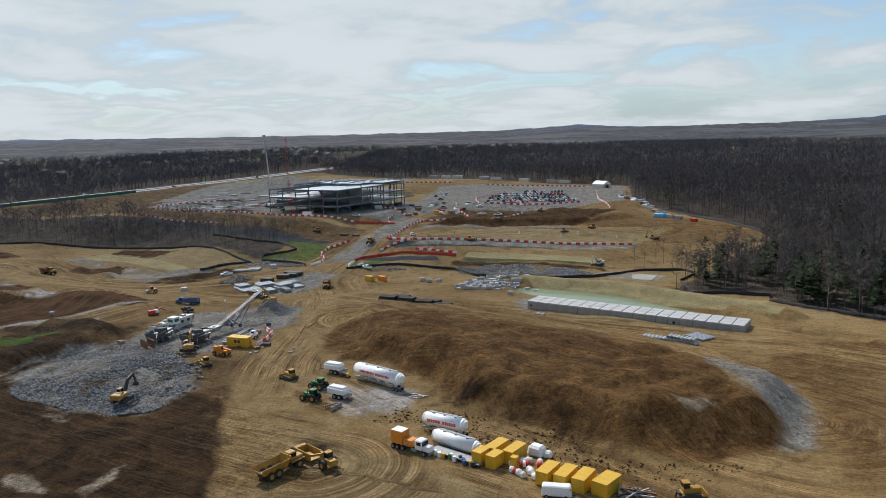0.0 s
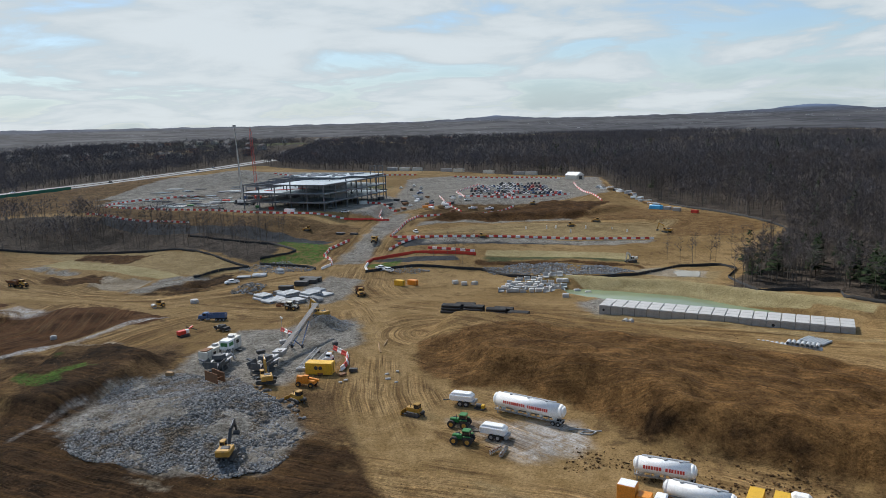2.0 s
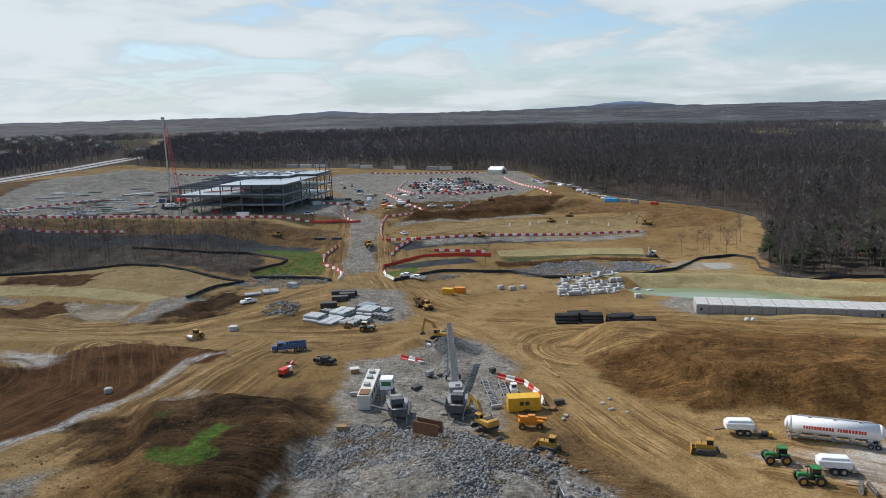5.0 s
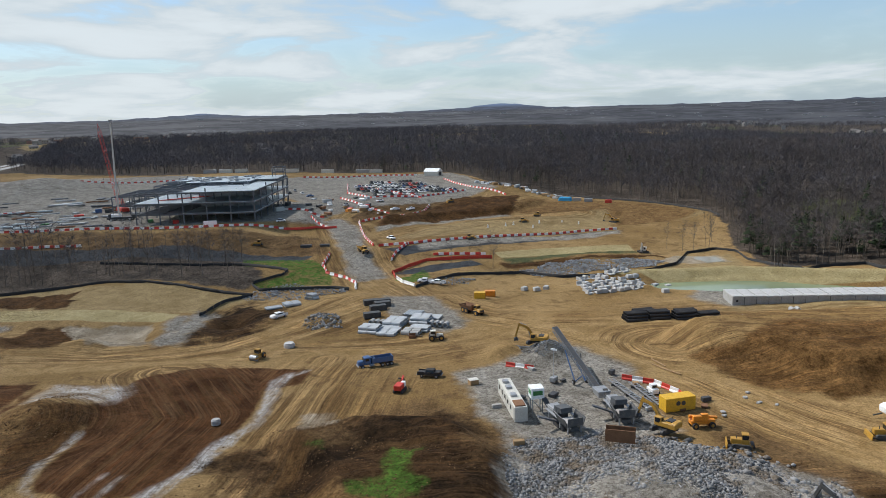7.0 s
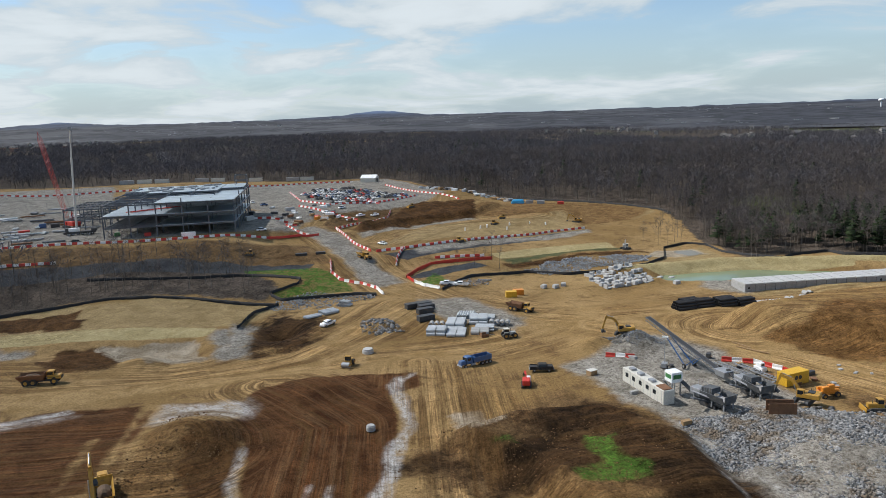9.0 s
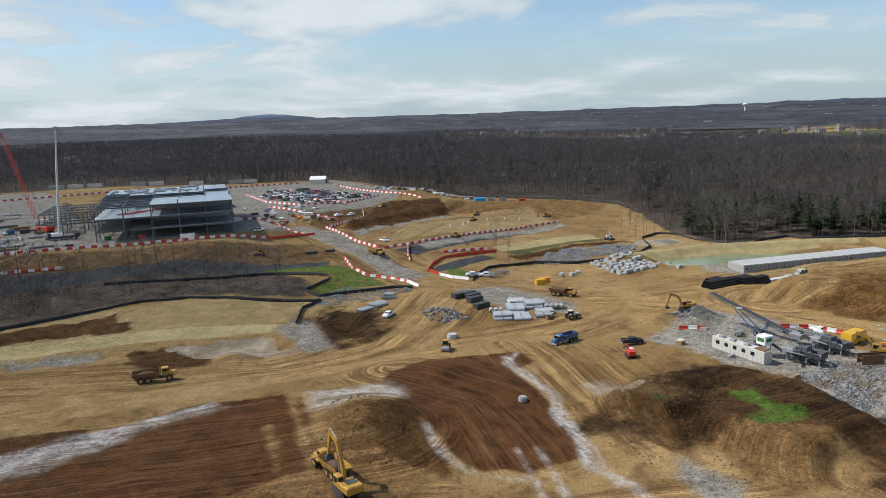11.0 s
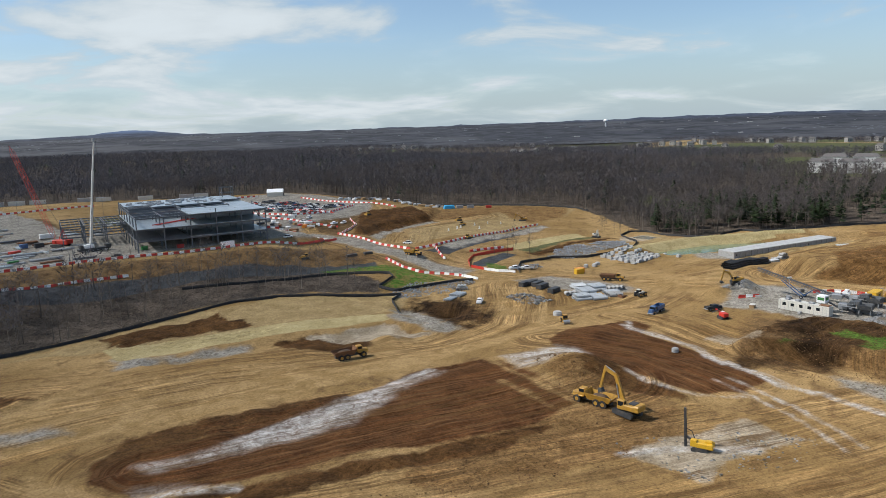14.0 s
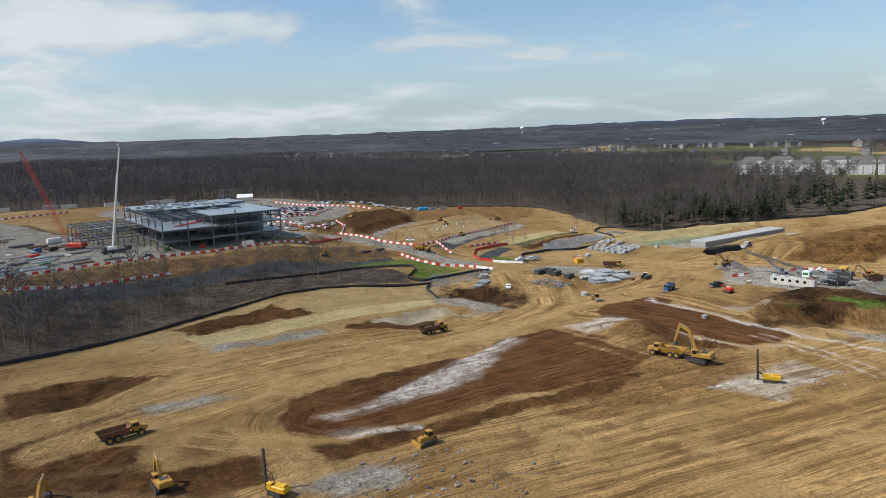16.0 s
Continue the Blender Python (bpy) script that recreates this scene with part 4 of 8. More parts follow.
M_BLUE = worn("blue_enamel", (0.03, 0.09, 0.22), (0.2, 0.15, 0.1), 0.3, 0.4, 0, 1.0)
M_GREEN = worn("green_enamel", (0.02, 0.16, 0.035), (0.2, 0.15, 0.1), 0.3, 0.45, 0, 1.0)
M_GREYMET = worn("grey_metal", (0.32, 0.33, 0.34), (0.25, 0.2, 0.15), 0.4, 0.5, 0.4, 0.8)
M_PIPE = worn("grey_pipe", (0.40, 0.42, 0.43), (0.25, 0.22, 0.18), 0.35, 0.7, 0, 0.8)
M_FENCE = worn("black_silt_fabric", (0.016, 0.016, 0.017), (0.1, 0.08, 0.05), 0.3, 0.8, 0, 0.6)
M_WOOD = worn("raw_timber", (0.30, 0.19, 0.09), (0.15, 0.09, 0.05), 0.4, 0.85, 0, 1.2)
M_TARP = worn("blue_tarpaulin", (0.02, 0.28, 0.52), (0.2, 0.3, 0.35), 0.25, 0.5, 0, 0.5)
M_RUST = worn("rusty_steel", (0.20, 0.10, 0.05), (0.09, 0.05, 0.03), 0.5, 0.85, 0.2, 1.0)
M_PLANT = worn("dusty_plant_steel", (0.075, 0.08, 0.085), (0.25, 0.22, 0.18), 0.5, 0.7, 0.2, 0.9)
M_CREAM = worn("cream_panel", (0.56, 0.54, 0.48), (0.4, 0.36, 0.28), 0.3, 0.55, 0, 0.7)
M_GREYPALE = worn("pale_grey_enamel", (0.52, 0.52, 0.50), (0.35, 0.32, 0.28), 0.3, 0.4, 0, 0.6)
M_ROCK = worn("broken_limestone", (0.34, 0.34, 0.35), (0.22, 0.17, 0.11), 0.5, 0.9, 0, 0.35, 0.2, 0.0, 0.35)


# ---- steel-framed building ----
BX = [-194 - 11.6 * (5 - i) for i in range(6)]
BY = [414 + 12.2 * i for i in range(7)]
BZ0, STOREY = 9.3, 5.1


def frame_building():
    house = thing("steel_frame_building", pose(-200, 409, BZ0, 0, 0, -14) @ Matrix.Translation((194, -414, 0)), "three-storey grey steel frame under construction with metal decks, no walls", "building")
    c0 = B()
    box(c0, (0.55, 0.55, 1.0))
    me = bpy.data.meshes.new("column")
    c0.to_mesh(me)
    c0.free()
    me.materials.append(M_STEEL)

    def member(name, a, b, w, h):
        """A straight steel member as an object on the shared unit mesh."""
        a, b = Vector(a), Vector(b)
        ob = new(name, me)
        ob.parent = house
        d = b - a
        q = d.to_track_quat('Z', 'X' if abs(d.z) > 0.5 * d.length else 'Y').to_matrix().to_4x4()
        ob.matrix_basis = Matrix.Translation(a) @ q @ Matrix.Diagonal((w / 0.55, h / 0.55, d.length, 1))
    rng = random.Random(3)
    for i, x in enumerate(BX):
        for j, y in enumerate(BY):
            top = 3 * STOREY + (0.6 if (i < 3 and j > 2) else 0.3)
            if i < 2 and j < 3:
                top = 3 * STOREY
            member("column", (x, y, 0), (x, y, top + (1.6 if rng.random() < 0.12 else 0)), 0.5, 0.5)
    for lv in (1, 2, 3):
        z = lv * STOREY - 0.35
        for j, y in enumerate(BY):
            member("girder", (BX[0], y, z), (BX[-1], y, z), 0.3, 0.6)
        for i, x in enumerate(BX):
            member("girder", (x, BY[0], z), (x, BY[-1], z), 0.3, 0.6)
    for k in range(12):
        y = BY[0] + 6.1 * k
        member("joist", (BX[0], y, 3 * STOREY - 0.3), (BX[2], y, 3 * STOREY - 0.3), 0.18, 0.4)
    # floor decks
    for lv, x0, y0 in ((1, BX[2], BY[0]), (2, BX[0], BY[0]), (3, BX[2], BY[0])):
        bm = B()
        box(bm, (BX[-1] - x0 + 0.8, BY[-1] - y0 + 0.8, 0.22), ((BX[-1] + x0) / 2, (BY[-1] + y0) / 2, lv * STOREY + 0.02))
        part("floor_deck", bm, M_DECK, house, "pale galvanised metal floor deck")
    for k in range(24):
        y = BY[0] + 3.05 * k
        member("joist", (BX[0], y, STOREY - 0.3), (BX[2], y, STOREY - 0.3), 0.18, 0.35)
    # raised roof frame at the back
    for i in range(6):
        for j in range(2, 7):
            if i < 5 or j > 3:
                member("column", (BX[i], BY[j], 3 * STOREY), (BX[i], BY[j], 3 * STOREY + 1.2), 0.3, 0.3)
    for j in range(2, 7):
        member("girder", (BX[0], BY[j], 3 * STOREY + 1.0), (BX[5 if j > 3 else 4], BY[j], 3 * STOREY + 1.0), 0.25, 0.45)
    for i in range(6):
        member("girder", (BX[i], BY[2 if i < 5 else 4], 3 * STOREY + 1.0), (BX[i], BY[6], 3 * STOREY + 1.0), 0.25, 0.45)
    for k in range(1, 44):
        x = BX[0] + k * (BX[5] - BX[0]) / 44
        member("joist", (x, BY[3 if x < BX[4] else 4], 3 * STOREY + 1.25), (x, BY[6], 3 * STOREY + 1.25), 0.2, 0.3)
    for k in range(1, 16):
        y = BY[3] + k * (BY[6] - BY[3]) / 16
        member("joist", (BX[0], y, 3 * STOREY + 1.1), (BX[4], y, 3 * STOREY + 1.1), 0.16, 0.25)
    for lv in (1, 2):
        for i in range(2, 5):
            bm = B()
            box(bm, (11.2, 0.15, STOREY - 1.0), ((BX[i] + BX[i + 1]) / 2, BY[2], lv * STOREY + 0.15))
            part("partition", bm, M_GREYMET, house, "dark metal stud partition")
    for i, j in [(i, j) for i in range(4) for j in (3, 4, 5) if (i, j) != (0, 3)] + [(4, 4), (4, 5)]:
        bm = B()
        box(bm, (11.0, 11.8, 0.12), ((BX[i] + BX[i + 1]) / 2, (BY[j] + BY[j + 1]) / 2, 3 * STOREY + 1.42))
        part("roof_deck", bm, M_DECK, house)
    for k in range(64):
        bm = B()
        box(bm, (rng.uniform(1.5, 4), rng.uniform(0.8, 1.6), rng.uniform(0.35, 0.8)), (rng.uniform(BX[0] + 2, BX[4] - 2), rng.uniform(BY[3] + 2, BY[6] - 2), 3 * STOREY + 1.56), (0, 0, rng.uniform(0, 90)))
        part("deck_panel", bm, M_GREYMET, house, "pale bundle of decking")
    # low wing of bare frame
    wx = [BX[0] - 9.5 * k for k in range(1, 4)]
    for x in wx:
        for j in range(3, 7):
            member("column", (x, BY[j], 0), (x, BY[j], 2 * STOREY + 0.3), 0.45, 0.45)
    for lv in (1, 2):
        z = lv * STOREY
        for j in range(3, 7):
            member("girder", (wx[-1], BY[j], z), (BX[0], BY[j], z), 0.3, 0.55)
        for x in wx:
            member("girder", (x, BY[3], z), (x, BY[6], z), 0.3, 0.55)
        for k in range(1, 14):
            x = wx[-1] + k * (BX[0] - wx[-1]) / 14
            member("joist", (x, BY[3], z), (x, BY[6], z), 0.2, 0.4)
    # bracing
    for (i, j, lv) in ((5, 1, 2), (5, 0, 0), (5, 2, 1), (0, 0, 0), (5, 4, 0), (0, 1, 1)):
        a, b = (BX[i], BY[j], lv * STOREY), (BX[i], BY[j + 1], (lv + 1) * STOREY)
        member("brace", a, b, 0.2, 0.2)
        member("brace", (a[0], b[1], a[2]), (a[0], a[1], b[2]), 0.2, 0.2)
    # red trusses laid on the second deck
    bm = B()
    for k in range(2):
        for s in (-0.6, 0.6):
            beam(bm, (BX[0] + 8 + k * 2, 424 + s, 2 * STOREY + 0.6), (BX[2] + 6 + k * 2, 440 + s, 2 * STOREY + 0.6), 0.25, 0.25)
        for q in range(8):
            f = q / 8
            beam(bm, (BX[0] + 8 + k * 2 + f * 19, 423.4 + f * 16, 2 * STOREY + 0.6), (BX[0] + 9 + k * 2 + f * 19, 424.6 + f * 16, 2 * STOREY + 0.6), 0.15, 0.15)
    part("truss", bm, M_RED, house, "red-painted steel trusses lying on the deck")
    # stair tower
    for x, y in ((-200, 478), (-194, 478), (-200, 484), (-194, 484)):
        member("column", (x, y, 0), (x, y, 3 * STOREY + 7), 0.35, 0.35)
    for z in (16, 19, 22):
        for a, b in (((-200, 478), (-194, 478)), ((-194, 478), (-194, 484)), ((-194, 484), (-200, 484)), ((-200, 484), (-200, 478))):
            member("girder", (*a, z), (*b, z), 0.25, 0.3)
    return house


frame_building()


# ---- long row of precast vault boxes ----
def vault():
    a, b = Vector((-47.6, 252.6, 0)), Vector((22.4, 232.0, 0))
    d = (b - a)
    n = 19
    step = d.length / n
    rz = math.degrees(math.atan2(d.y, d.x))
    row = thing("culvert_row", pose(a.x, a.y, -5.3, 0, 0, rz), "long row of pale grey precast concrete box sections on gravel", "concrete vault")
    bm = B()
    w, h = 9.5, 3.4
    box(bm, (step - 0.12, w, h - 0.35), (0, 0, 0), bevel=0.06)
    seg = bpy.data.meshes.new("box_section")
    bm.to_mesh(seg)
    bm.free()
    seg.materials.append(M_CONC)
    bm = B()
    for k in range(3):
        box(bm, (step - 0.26, w / 3 - 0.14, 0.3), (0, (k - 1) * w / 3, h - 0.35 + 0.004), bevel=0.04)
    lid = bpy.data.meshes.new("lid_slab")
    bm.to_mesh(lid)
    bm.free()
    lid.materials.append(M_CONC2)
    for i in range(n):
        for nm, me in (("box_section", seg), ("lid_slab", lid)):
            o = new(nm, me)
            o.parent = row
            o.location = (step * (i + 0.5), 0, random.uniform(-0.03, 0.03))
    bm = B()
    for x, r in ((step * 13.5, 0.45), (step * 0.4, 0.4)):
        rod(bm, (x, -w / 2 - 0.05, 1.8), (x, -w / 2 + 0.1, 1.8), r, 14)
    part("pipe_hole", bm, M_BLACK, row, "round dark pipe opening")
    bm = B()
    box(bm, (0.1, 0.04, h - 0.4))
    strip = bpy.data.meshes.new("joint")
    bm.to_mesh(strip)
    bm.free()
    strip.materials.append(M_DARK)
    for i in range(1, n):
        o = new("joint", strip)
        o.parent = row
        o.location = (step * i, -w / 2 + 0.012, 0)



vault()

# ---- machines and vehicles ----
def mk(parent, name, mat, *ops, label=""):
    """One part from blocks ('b'), rods ('r') and beams ('m')."""
    bm = B()
    for op in ops:
        if op[0] == 'b':
            box(bm, *op[1:])
        elif op[0] == 'r':
            rod(bm, *op[1:])
        else:
            beam(bm, *op[1:])
    return part(name, bm, mat, parent, label)


def wheel(parent, x, y, r, w, rim=None, name="wheel"):
    s = 1 if y >= 0 else -1
    t = mk(parent, name, M_BLACK, ('r', (x, y - w / 2, r), (x, y + w / 2, r), r, 16))
    mk(t, "rim", rim or M_YEL, ('r', (x, y + s * w * 0.42, r), (x, y + s * (w / 2 + 0.04), r), r * 0.52, 12))
    return t


def track(parent, y, length, r=0.5, w=0.6, x=0.0):
    bm = B()
    h = length / 2 - r
    prof = [(x - h + r * math.cos(a), r + r * math.sin(a)) for a in [math.pi / 2 + k * math.pi / 6 for k in range(7)]]
    prof += [(x + h + r * math.cos(a), r + r * math.sin(a)) for a in [-math.pi / 2 + k * math.pi / 6 for k in range(7)]]
    for s in (-1, 1):
        vs = [bm.verts.new((px, y + s * w / 2, pz)) for px, pz in prof]
        bm.faces.new(vs if s < 0 else vs[::-1])
        if s < 0:
            first = vs
        else:
            n = len(vs)
            for i in range(n):
                bm.faces.new((first[i], vs[i], vs[(i + 1) % n], first[(i + 1) % n]))
    k = int(length / 0.3)
    for i in range(k):
        for z in (0.0, 2 * r - 0.03):
            box(bm, (0.1, w + 0.06, 0.06), (x - h + 2 * h * i / (k - 1), y, z))
    return part("track", bm, M_DARK, parent, "muddy steel crawler track")


def excavator(m, swing=0, boom=(0, 1), reach=1.0, body=M_YEL, arm=M_YEL, label="yellow tracked excavator with raised boom on bare earth", drop=0.3, tall=1.0):
    e = thing("excavator", m, label, "excavator", "excavators")
    for y in (-1.35, 1.35):
        track(e, y, 5.2, 0.52, 0.65)
    mk(e, "undercarriage", M_DARK, ('b', (2.6, 2.4, 0.5), (0, 0, 0.55)), ('r', (0, 0, 1.0), (0, 0, 1.3), 0.9, 16))
    c, s = math.cos(radians(swing)), math.sin(radians(swing))

    def q(x, y, z):
        return (x * c - y * s, x * s + y * c, z)
    mk(e, "upper_body", body, ('b', (3.6, 2.9, 1.1), q(-1.3, 0, 1.3), (0, 0, swing), 0.12), ('b', (1.3, 2.85, 1.35), q(-2.7, 0, 1.28), (0, 0, swing), 0.2))
    mk(e, "engine_cover", M_DARK, ('b', (1.4, 1.6, 0.25), q(-1.4, -0.2, 2.4), (0, 0, swing)), ('r', q(-1.2, -0.9, 2.4), q(-1.2, -0.9, 3.1), 0.08, 8))
    cab = mk(e, "cab", body, ('b', (1.6, 1.05, 1.9), q(0.7, 0.9, 1.3), (0, 0, swing), 0.08))
    mk(cab, "window", M_GLASS, ('b', (1.64, 0.8, 0.95), q(0.7, 0.9, 2.05), (0, 0, swing)), ('b', (1.2, 1.09, 0.95), q(0.7, 0.9, 2.05), (0, 0, swing)))
    k = reach
    p0, p1, p2 = (0.6, -0.2, 1.7), (2.7 * k, -0.2, 4.7 * tall), (5.3 * k, -0.2, 5.3 * tall)
    p3 = (6.3 * k, -0.2, max(1.0, 5.3 * tall - 3.4 * (0.6 + drop) - 0.6))
    b = mk(e, "boom", arm, ('m', q(*p0), q(*p1), 0.5, 0.75), ('m', q(*p1), q(*p2), 0.45, 0.65))
    mk(b, "hydraulic_ram", M_GREYMET, ('r', q(1.5, 0.2, 1.5), q(2.3 * k, 0.2, 3.7 * tall), 0.1, 8), ('r', q(2.9 * k, -0.2, 4.75 * tall + 0.5), q(5.0 * k, -0.2, 5.3 * tall + 0.55), 0.09, 8))
    mk(e, "stick", arm, ('m', q(p2[0] - 0.3, -0.2, p2[2] + 0.5), q(*p3), 0.38, 0.5))
    mk(e, "bucket", M_DARK, ('b', (1.1, 1.5, 0.9), q(p3[0] - 0.3, -0.2, p3[2] - 0.9), (0, 25, swing), 0.15, 0.75), ('b', (0.5, 1.5, 0.12), q(p3[0] - 0.8, -0.2, p3[2] - 0.85), (0, 30, swing)), label="worn steel bucket")
    return e


def artic_truck(m, load=False, bed=M_YEL, label="yellow articulated dump truck standing on the haul road"):
    e = thing("dump_truck", m, label, "dump truck", "articulated dump trucks")
    for x in (3.6, -1.5, -3.3):
        for y in (-1.25, 1.25):
            wheel(e, x, y, 0.92, 0.75)
    mk(e, "chassis", M_DARK, ('b', (9.0, 1.1, 0.5), (-0.3, 0, 0.8)), ('r', (1.3, 0, 0.9), (1.3, 0, 1.5), 0.4, 10))
    mk(e, "hood", M_YEL, ('b', (2.0, 2.0, 1.1), (4.3, 0, 1.25), (0, 0, 0), 0.15, 0.9), ('b', (3.2, 2.8, 0.25), (3.6, 0, 1.55), (0, 0, 0), 0.06))
    mk(e, "grille", M_DARK, ('b', (0.08, 1.6, 0.7), (5.32, 0, 1.4)))
    cab = mk(e, "cab", M_YEL, ('b', (1.7, 1.7, 1.7), (2.7, 0, 1.8), (0, 0, 0), 0.1))
    mk(cab, "window", M_GLASS, ('b', (1.74, 1.5, 0.75), (2.7, 0, 2.5)), ('b', (1.4, 1.74, 0.75), (2.7, 0, 2.5)))
    bm = B()
    prof = [(-5.4, 2.5), (-4.6, 1.45), (0.9, 1.35), (1.5, 3.1)]
    for s in (-1, 1):
        outer = [bm.verts.new((x, s * (1.2 if z < 2 else 1.65), z)) for x, z in prof]
        top = [bm.verts.new((x, s * 1.65, max(z, 2.9))) for x, z in prof]
        for i in range(3):
            bm.faces.new((outer[i], outer[i + 1], top[i + 1], top[i]))
        if s < 0:
            left = outer
        else:
            for i in range(3):
                bm.faces.new((left[i], left[i + 1], outer[i + 1], outer[i]))
    box(bm, (0.15, 3.3, 1.0), (1.5, 0, 2.4))
    bmesh.ops.solidify(bm, geom=bm.faces[:], thickness=0.09)
    bed_ob = part("dump_bed", bm, bed, e, "open dump body with worn steel inside")
    mk(bed_ob, "bed_liner", M_GREYMET, ('b', (5.2, 2.35, 0.06), (-1.9, 0, 1.56)))
    if load:
        mk(e, "load", M_DARKSOIL, ('b', (5.0, 2.6, 1.3), (-1.9, 0, 1.6), (0, 0, 0), 0.5, 0.55), label="heap of dark soil")
    return e


def dozer(m, label="yellow tracked bulldozer on churned earth"):
    e = thing("bulldozer", m, label, "bulldozer", "bulldozers")
    for y in (-1.1, 1.1):
        track(e, y, 3.6, 0.5, 0.55)
    mk(e, "hood", M_YEL, ('b', (2.0, 1.3, 1.05), (0.9, 0, 0.85), (0, 0, 0), 0.1), ('b', (3.2, 1.7, 0.5), (0, 0, 0.55)))
    mk(e, "exhaust", M_DARK, ('r', (0.9, 0.3, 1.9), (0.9, 0.3, 2.6), 0.07, 8))
    cab = mk(e, "cab", M_YEL, ('b', (1.3, 1.5, 0.2), (-0.7, 0, 2.75), (0, 0, 0), 0.05), ('b', (1.3, 1.5, 0.9), (-0.7, 0, 0.95)))
    mk(cab, "window", M_GLASS, ('b', (1.15, 1.35, 1.0), (-0.7, 0, 1.8)))
    bl = mk(e, "blade", M_YEL, ('b', (0.18, 3.6, 1.2), (2.75, 0, 0.05), (0, -8, 0), 0.04), label="wide curved steel blade")
    for s in (-1.45, 1.45):
        mk(bl, "push_arm", M_DARK, ('m', (0.6, s, 0.5), (2.7, s, 0.5), 0.2, 0.25))
    mk(e, "ripper", M_DARK, ('b', (0.5, 1.4, 0.3), (-2.0, 0, 0.9)), ('m', (-2.2, 0, 1.0), (-2.5, 0, 0.1), 0.15, 0.3))
    return e


def pickup(m, paint, label, group="pickup trucks"):
    e = thing("pickup_truck", m, label, "pickup truck", group)
    mk(e, "body", paint, ('b', (5.6, 1.95, 0.6), (0, 0, 0.5), (0, 0, 0), 0.1), ('b', (1.5, 1.9, 0.35), (1.9, 0, 1.05), (0, 0, 0), 0.1))
    cab = mk(e, "cab", paint, ('b', (2.3, 1.8, 0.85), (0.2, 0, 1.05), (0, 0, 0), 0.12, 0.85))
    mk(cab, "window", M_GLASS, ('b', (2.25, 1.5, 0.42), (0.2, 0, 1.33), (0, 0, 0), 0, 0.92), ('b', (1.8, 1.83, 0.4), (0.2, 0, 1.33), (0, 0, 0), 0, 0.88))
    mk(e, "cargo_bed", M_DARK, ('b', (1.6, 1.6, 0.05), (-1.8, 0, 1.1)))
    for s in (-0.92, 0.92):
        mk(e, "bed_side", paint, ('b', (1.7, 0.1, 0.3), (-1.85, s, 1.08)))
    for x in (2.85, -2.85):
        mk(e, "bumper", M_GREYMET, ('b', (0.15, 1.9, 0.25), (x, 0, 0.5)))
    for x in (1.75, -1.7):
        for y in (-0.9, 0.9):
            wheel(e, x, y, 0.4, 0.28, M_GREYMET)
    return e


def road_truck(m, paint, label, kind="tipper", boxmat=None, bedmat=None):
    e = thing("truck", m, label, "truck", "trucks")
    mk(e, "chassis", M_DARK, ('b', (9.0, 0.9, 0.35), (0, 0, 0.75)))
    mk(e, "hood", paint, ('b', (1.7, 1.7, 1.1), (3.9, 0, 0.85), (0, 0, 0), 0.15, 0.85))
    mk(e, "bumper", M_GREYMET, ('b', (0.2, 2.2, 0.4), (4.75, 0, 0.5), (0, 0, 0), 0.05))
    cab = mk(e, "cab", paint, ('b', (1.9, 2.2, 1.9), (2.2, 0, 0.95), (0, 0, 0), 0.15, 0.93))
    mk(cab, "windshield", M_GLASS, ('b', (1.86, 1.8, 0.75), (2.28, 0, 1.85)), ('b', (1.0, 2.16, 0.65), (2.35, 0, 1.9)))
    if kind == "tipper":
        mk(e, "dump_bed", bedmat or paint, ('b', (5.6, 0.1, 1.3), (-1.7, 1.15, 1.15)), ('b', (5.6, 0.1, 1.3), (-1.7, -1.15, 1.15)), ('b', (0.1, 2.3, 1.4), (1.05, 0, 1.15)), ('b', (0.1, 2.3, 1.1), (-4.5, 0, 1.15)), ('b', (5.6, 2.3, 0.1), (-1.7, 0, 1.1)),
           *[('b', (0.12, 2.5, 1.25), (x, 0, 1.12)) for x in (0.3, -4.45)])
        mk(e, "bed_floor", M_RUST, ('b', (5.4, 2.2, 0.1), (-1.7, 0, 1.3)))
    else:
        bx = mk(e, "box_body", boxmat, ('b', (2.9, 2.4, 2.6), (-3.1, 0, 1.1), (0, 0, 0), 0.06), ('b', (2.2, 2.1, 1.3), (-0.4, 0, 1.1), (0, 0, 0), 0.05))
        mk(bx, "roof_panel", M_PAINTW, ('b', (2.7, 2.2, 0.05), (-3.1, 0, 3.704)))
        mk(bx, "label_panel", M_CREAM, ('b', (1.4, 0.03, 0.35), (-0.4, -1.066, 1.6)))
        mk(bx, "bar", M_RED, ('b', (1.1, 0.02, 0.12), (-0.4, -1.09, 1.72)))
    for y in (-1.0, 1.0):
        mk(e, "fuel_tank", M_GREYMET, ('r', (0.6, y, 0.75), (1.8, y, 0.75), 0.32, 12))
    for x in (3.6, -1.6, -2.9, -4.0):
        for y in (-1.05, 1.05):
            wheel(e, x, y, 0.5, 0.3 if x > 0 else 0.55, M_GREYMET)
    return e


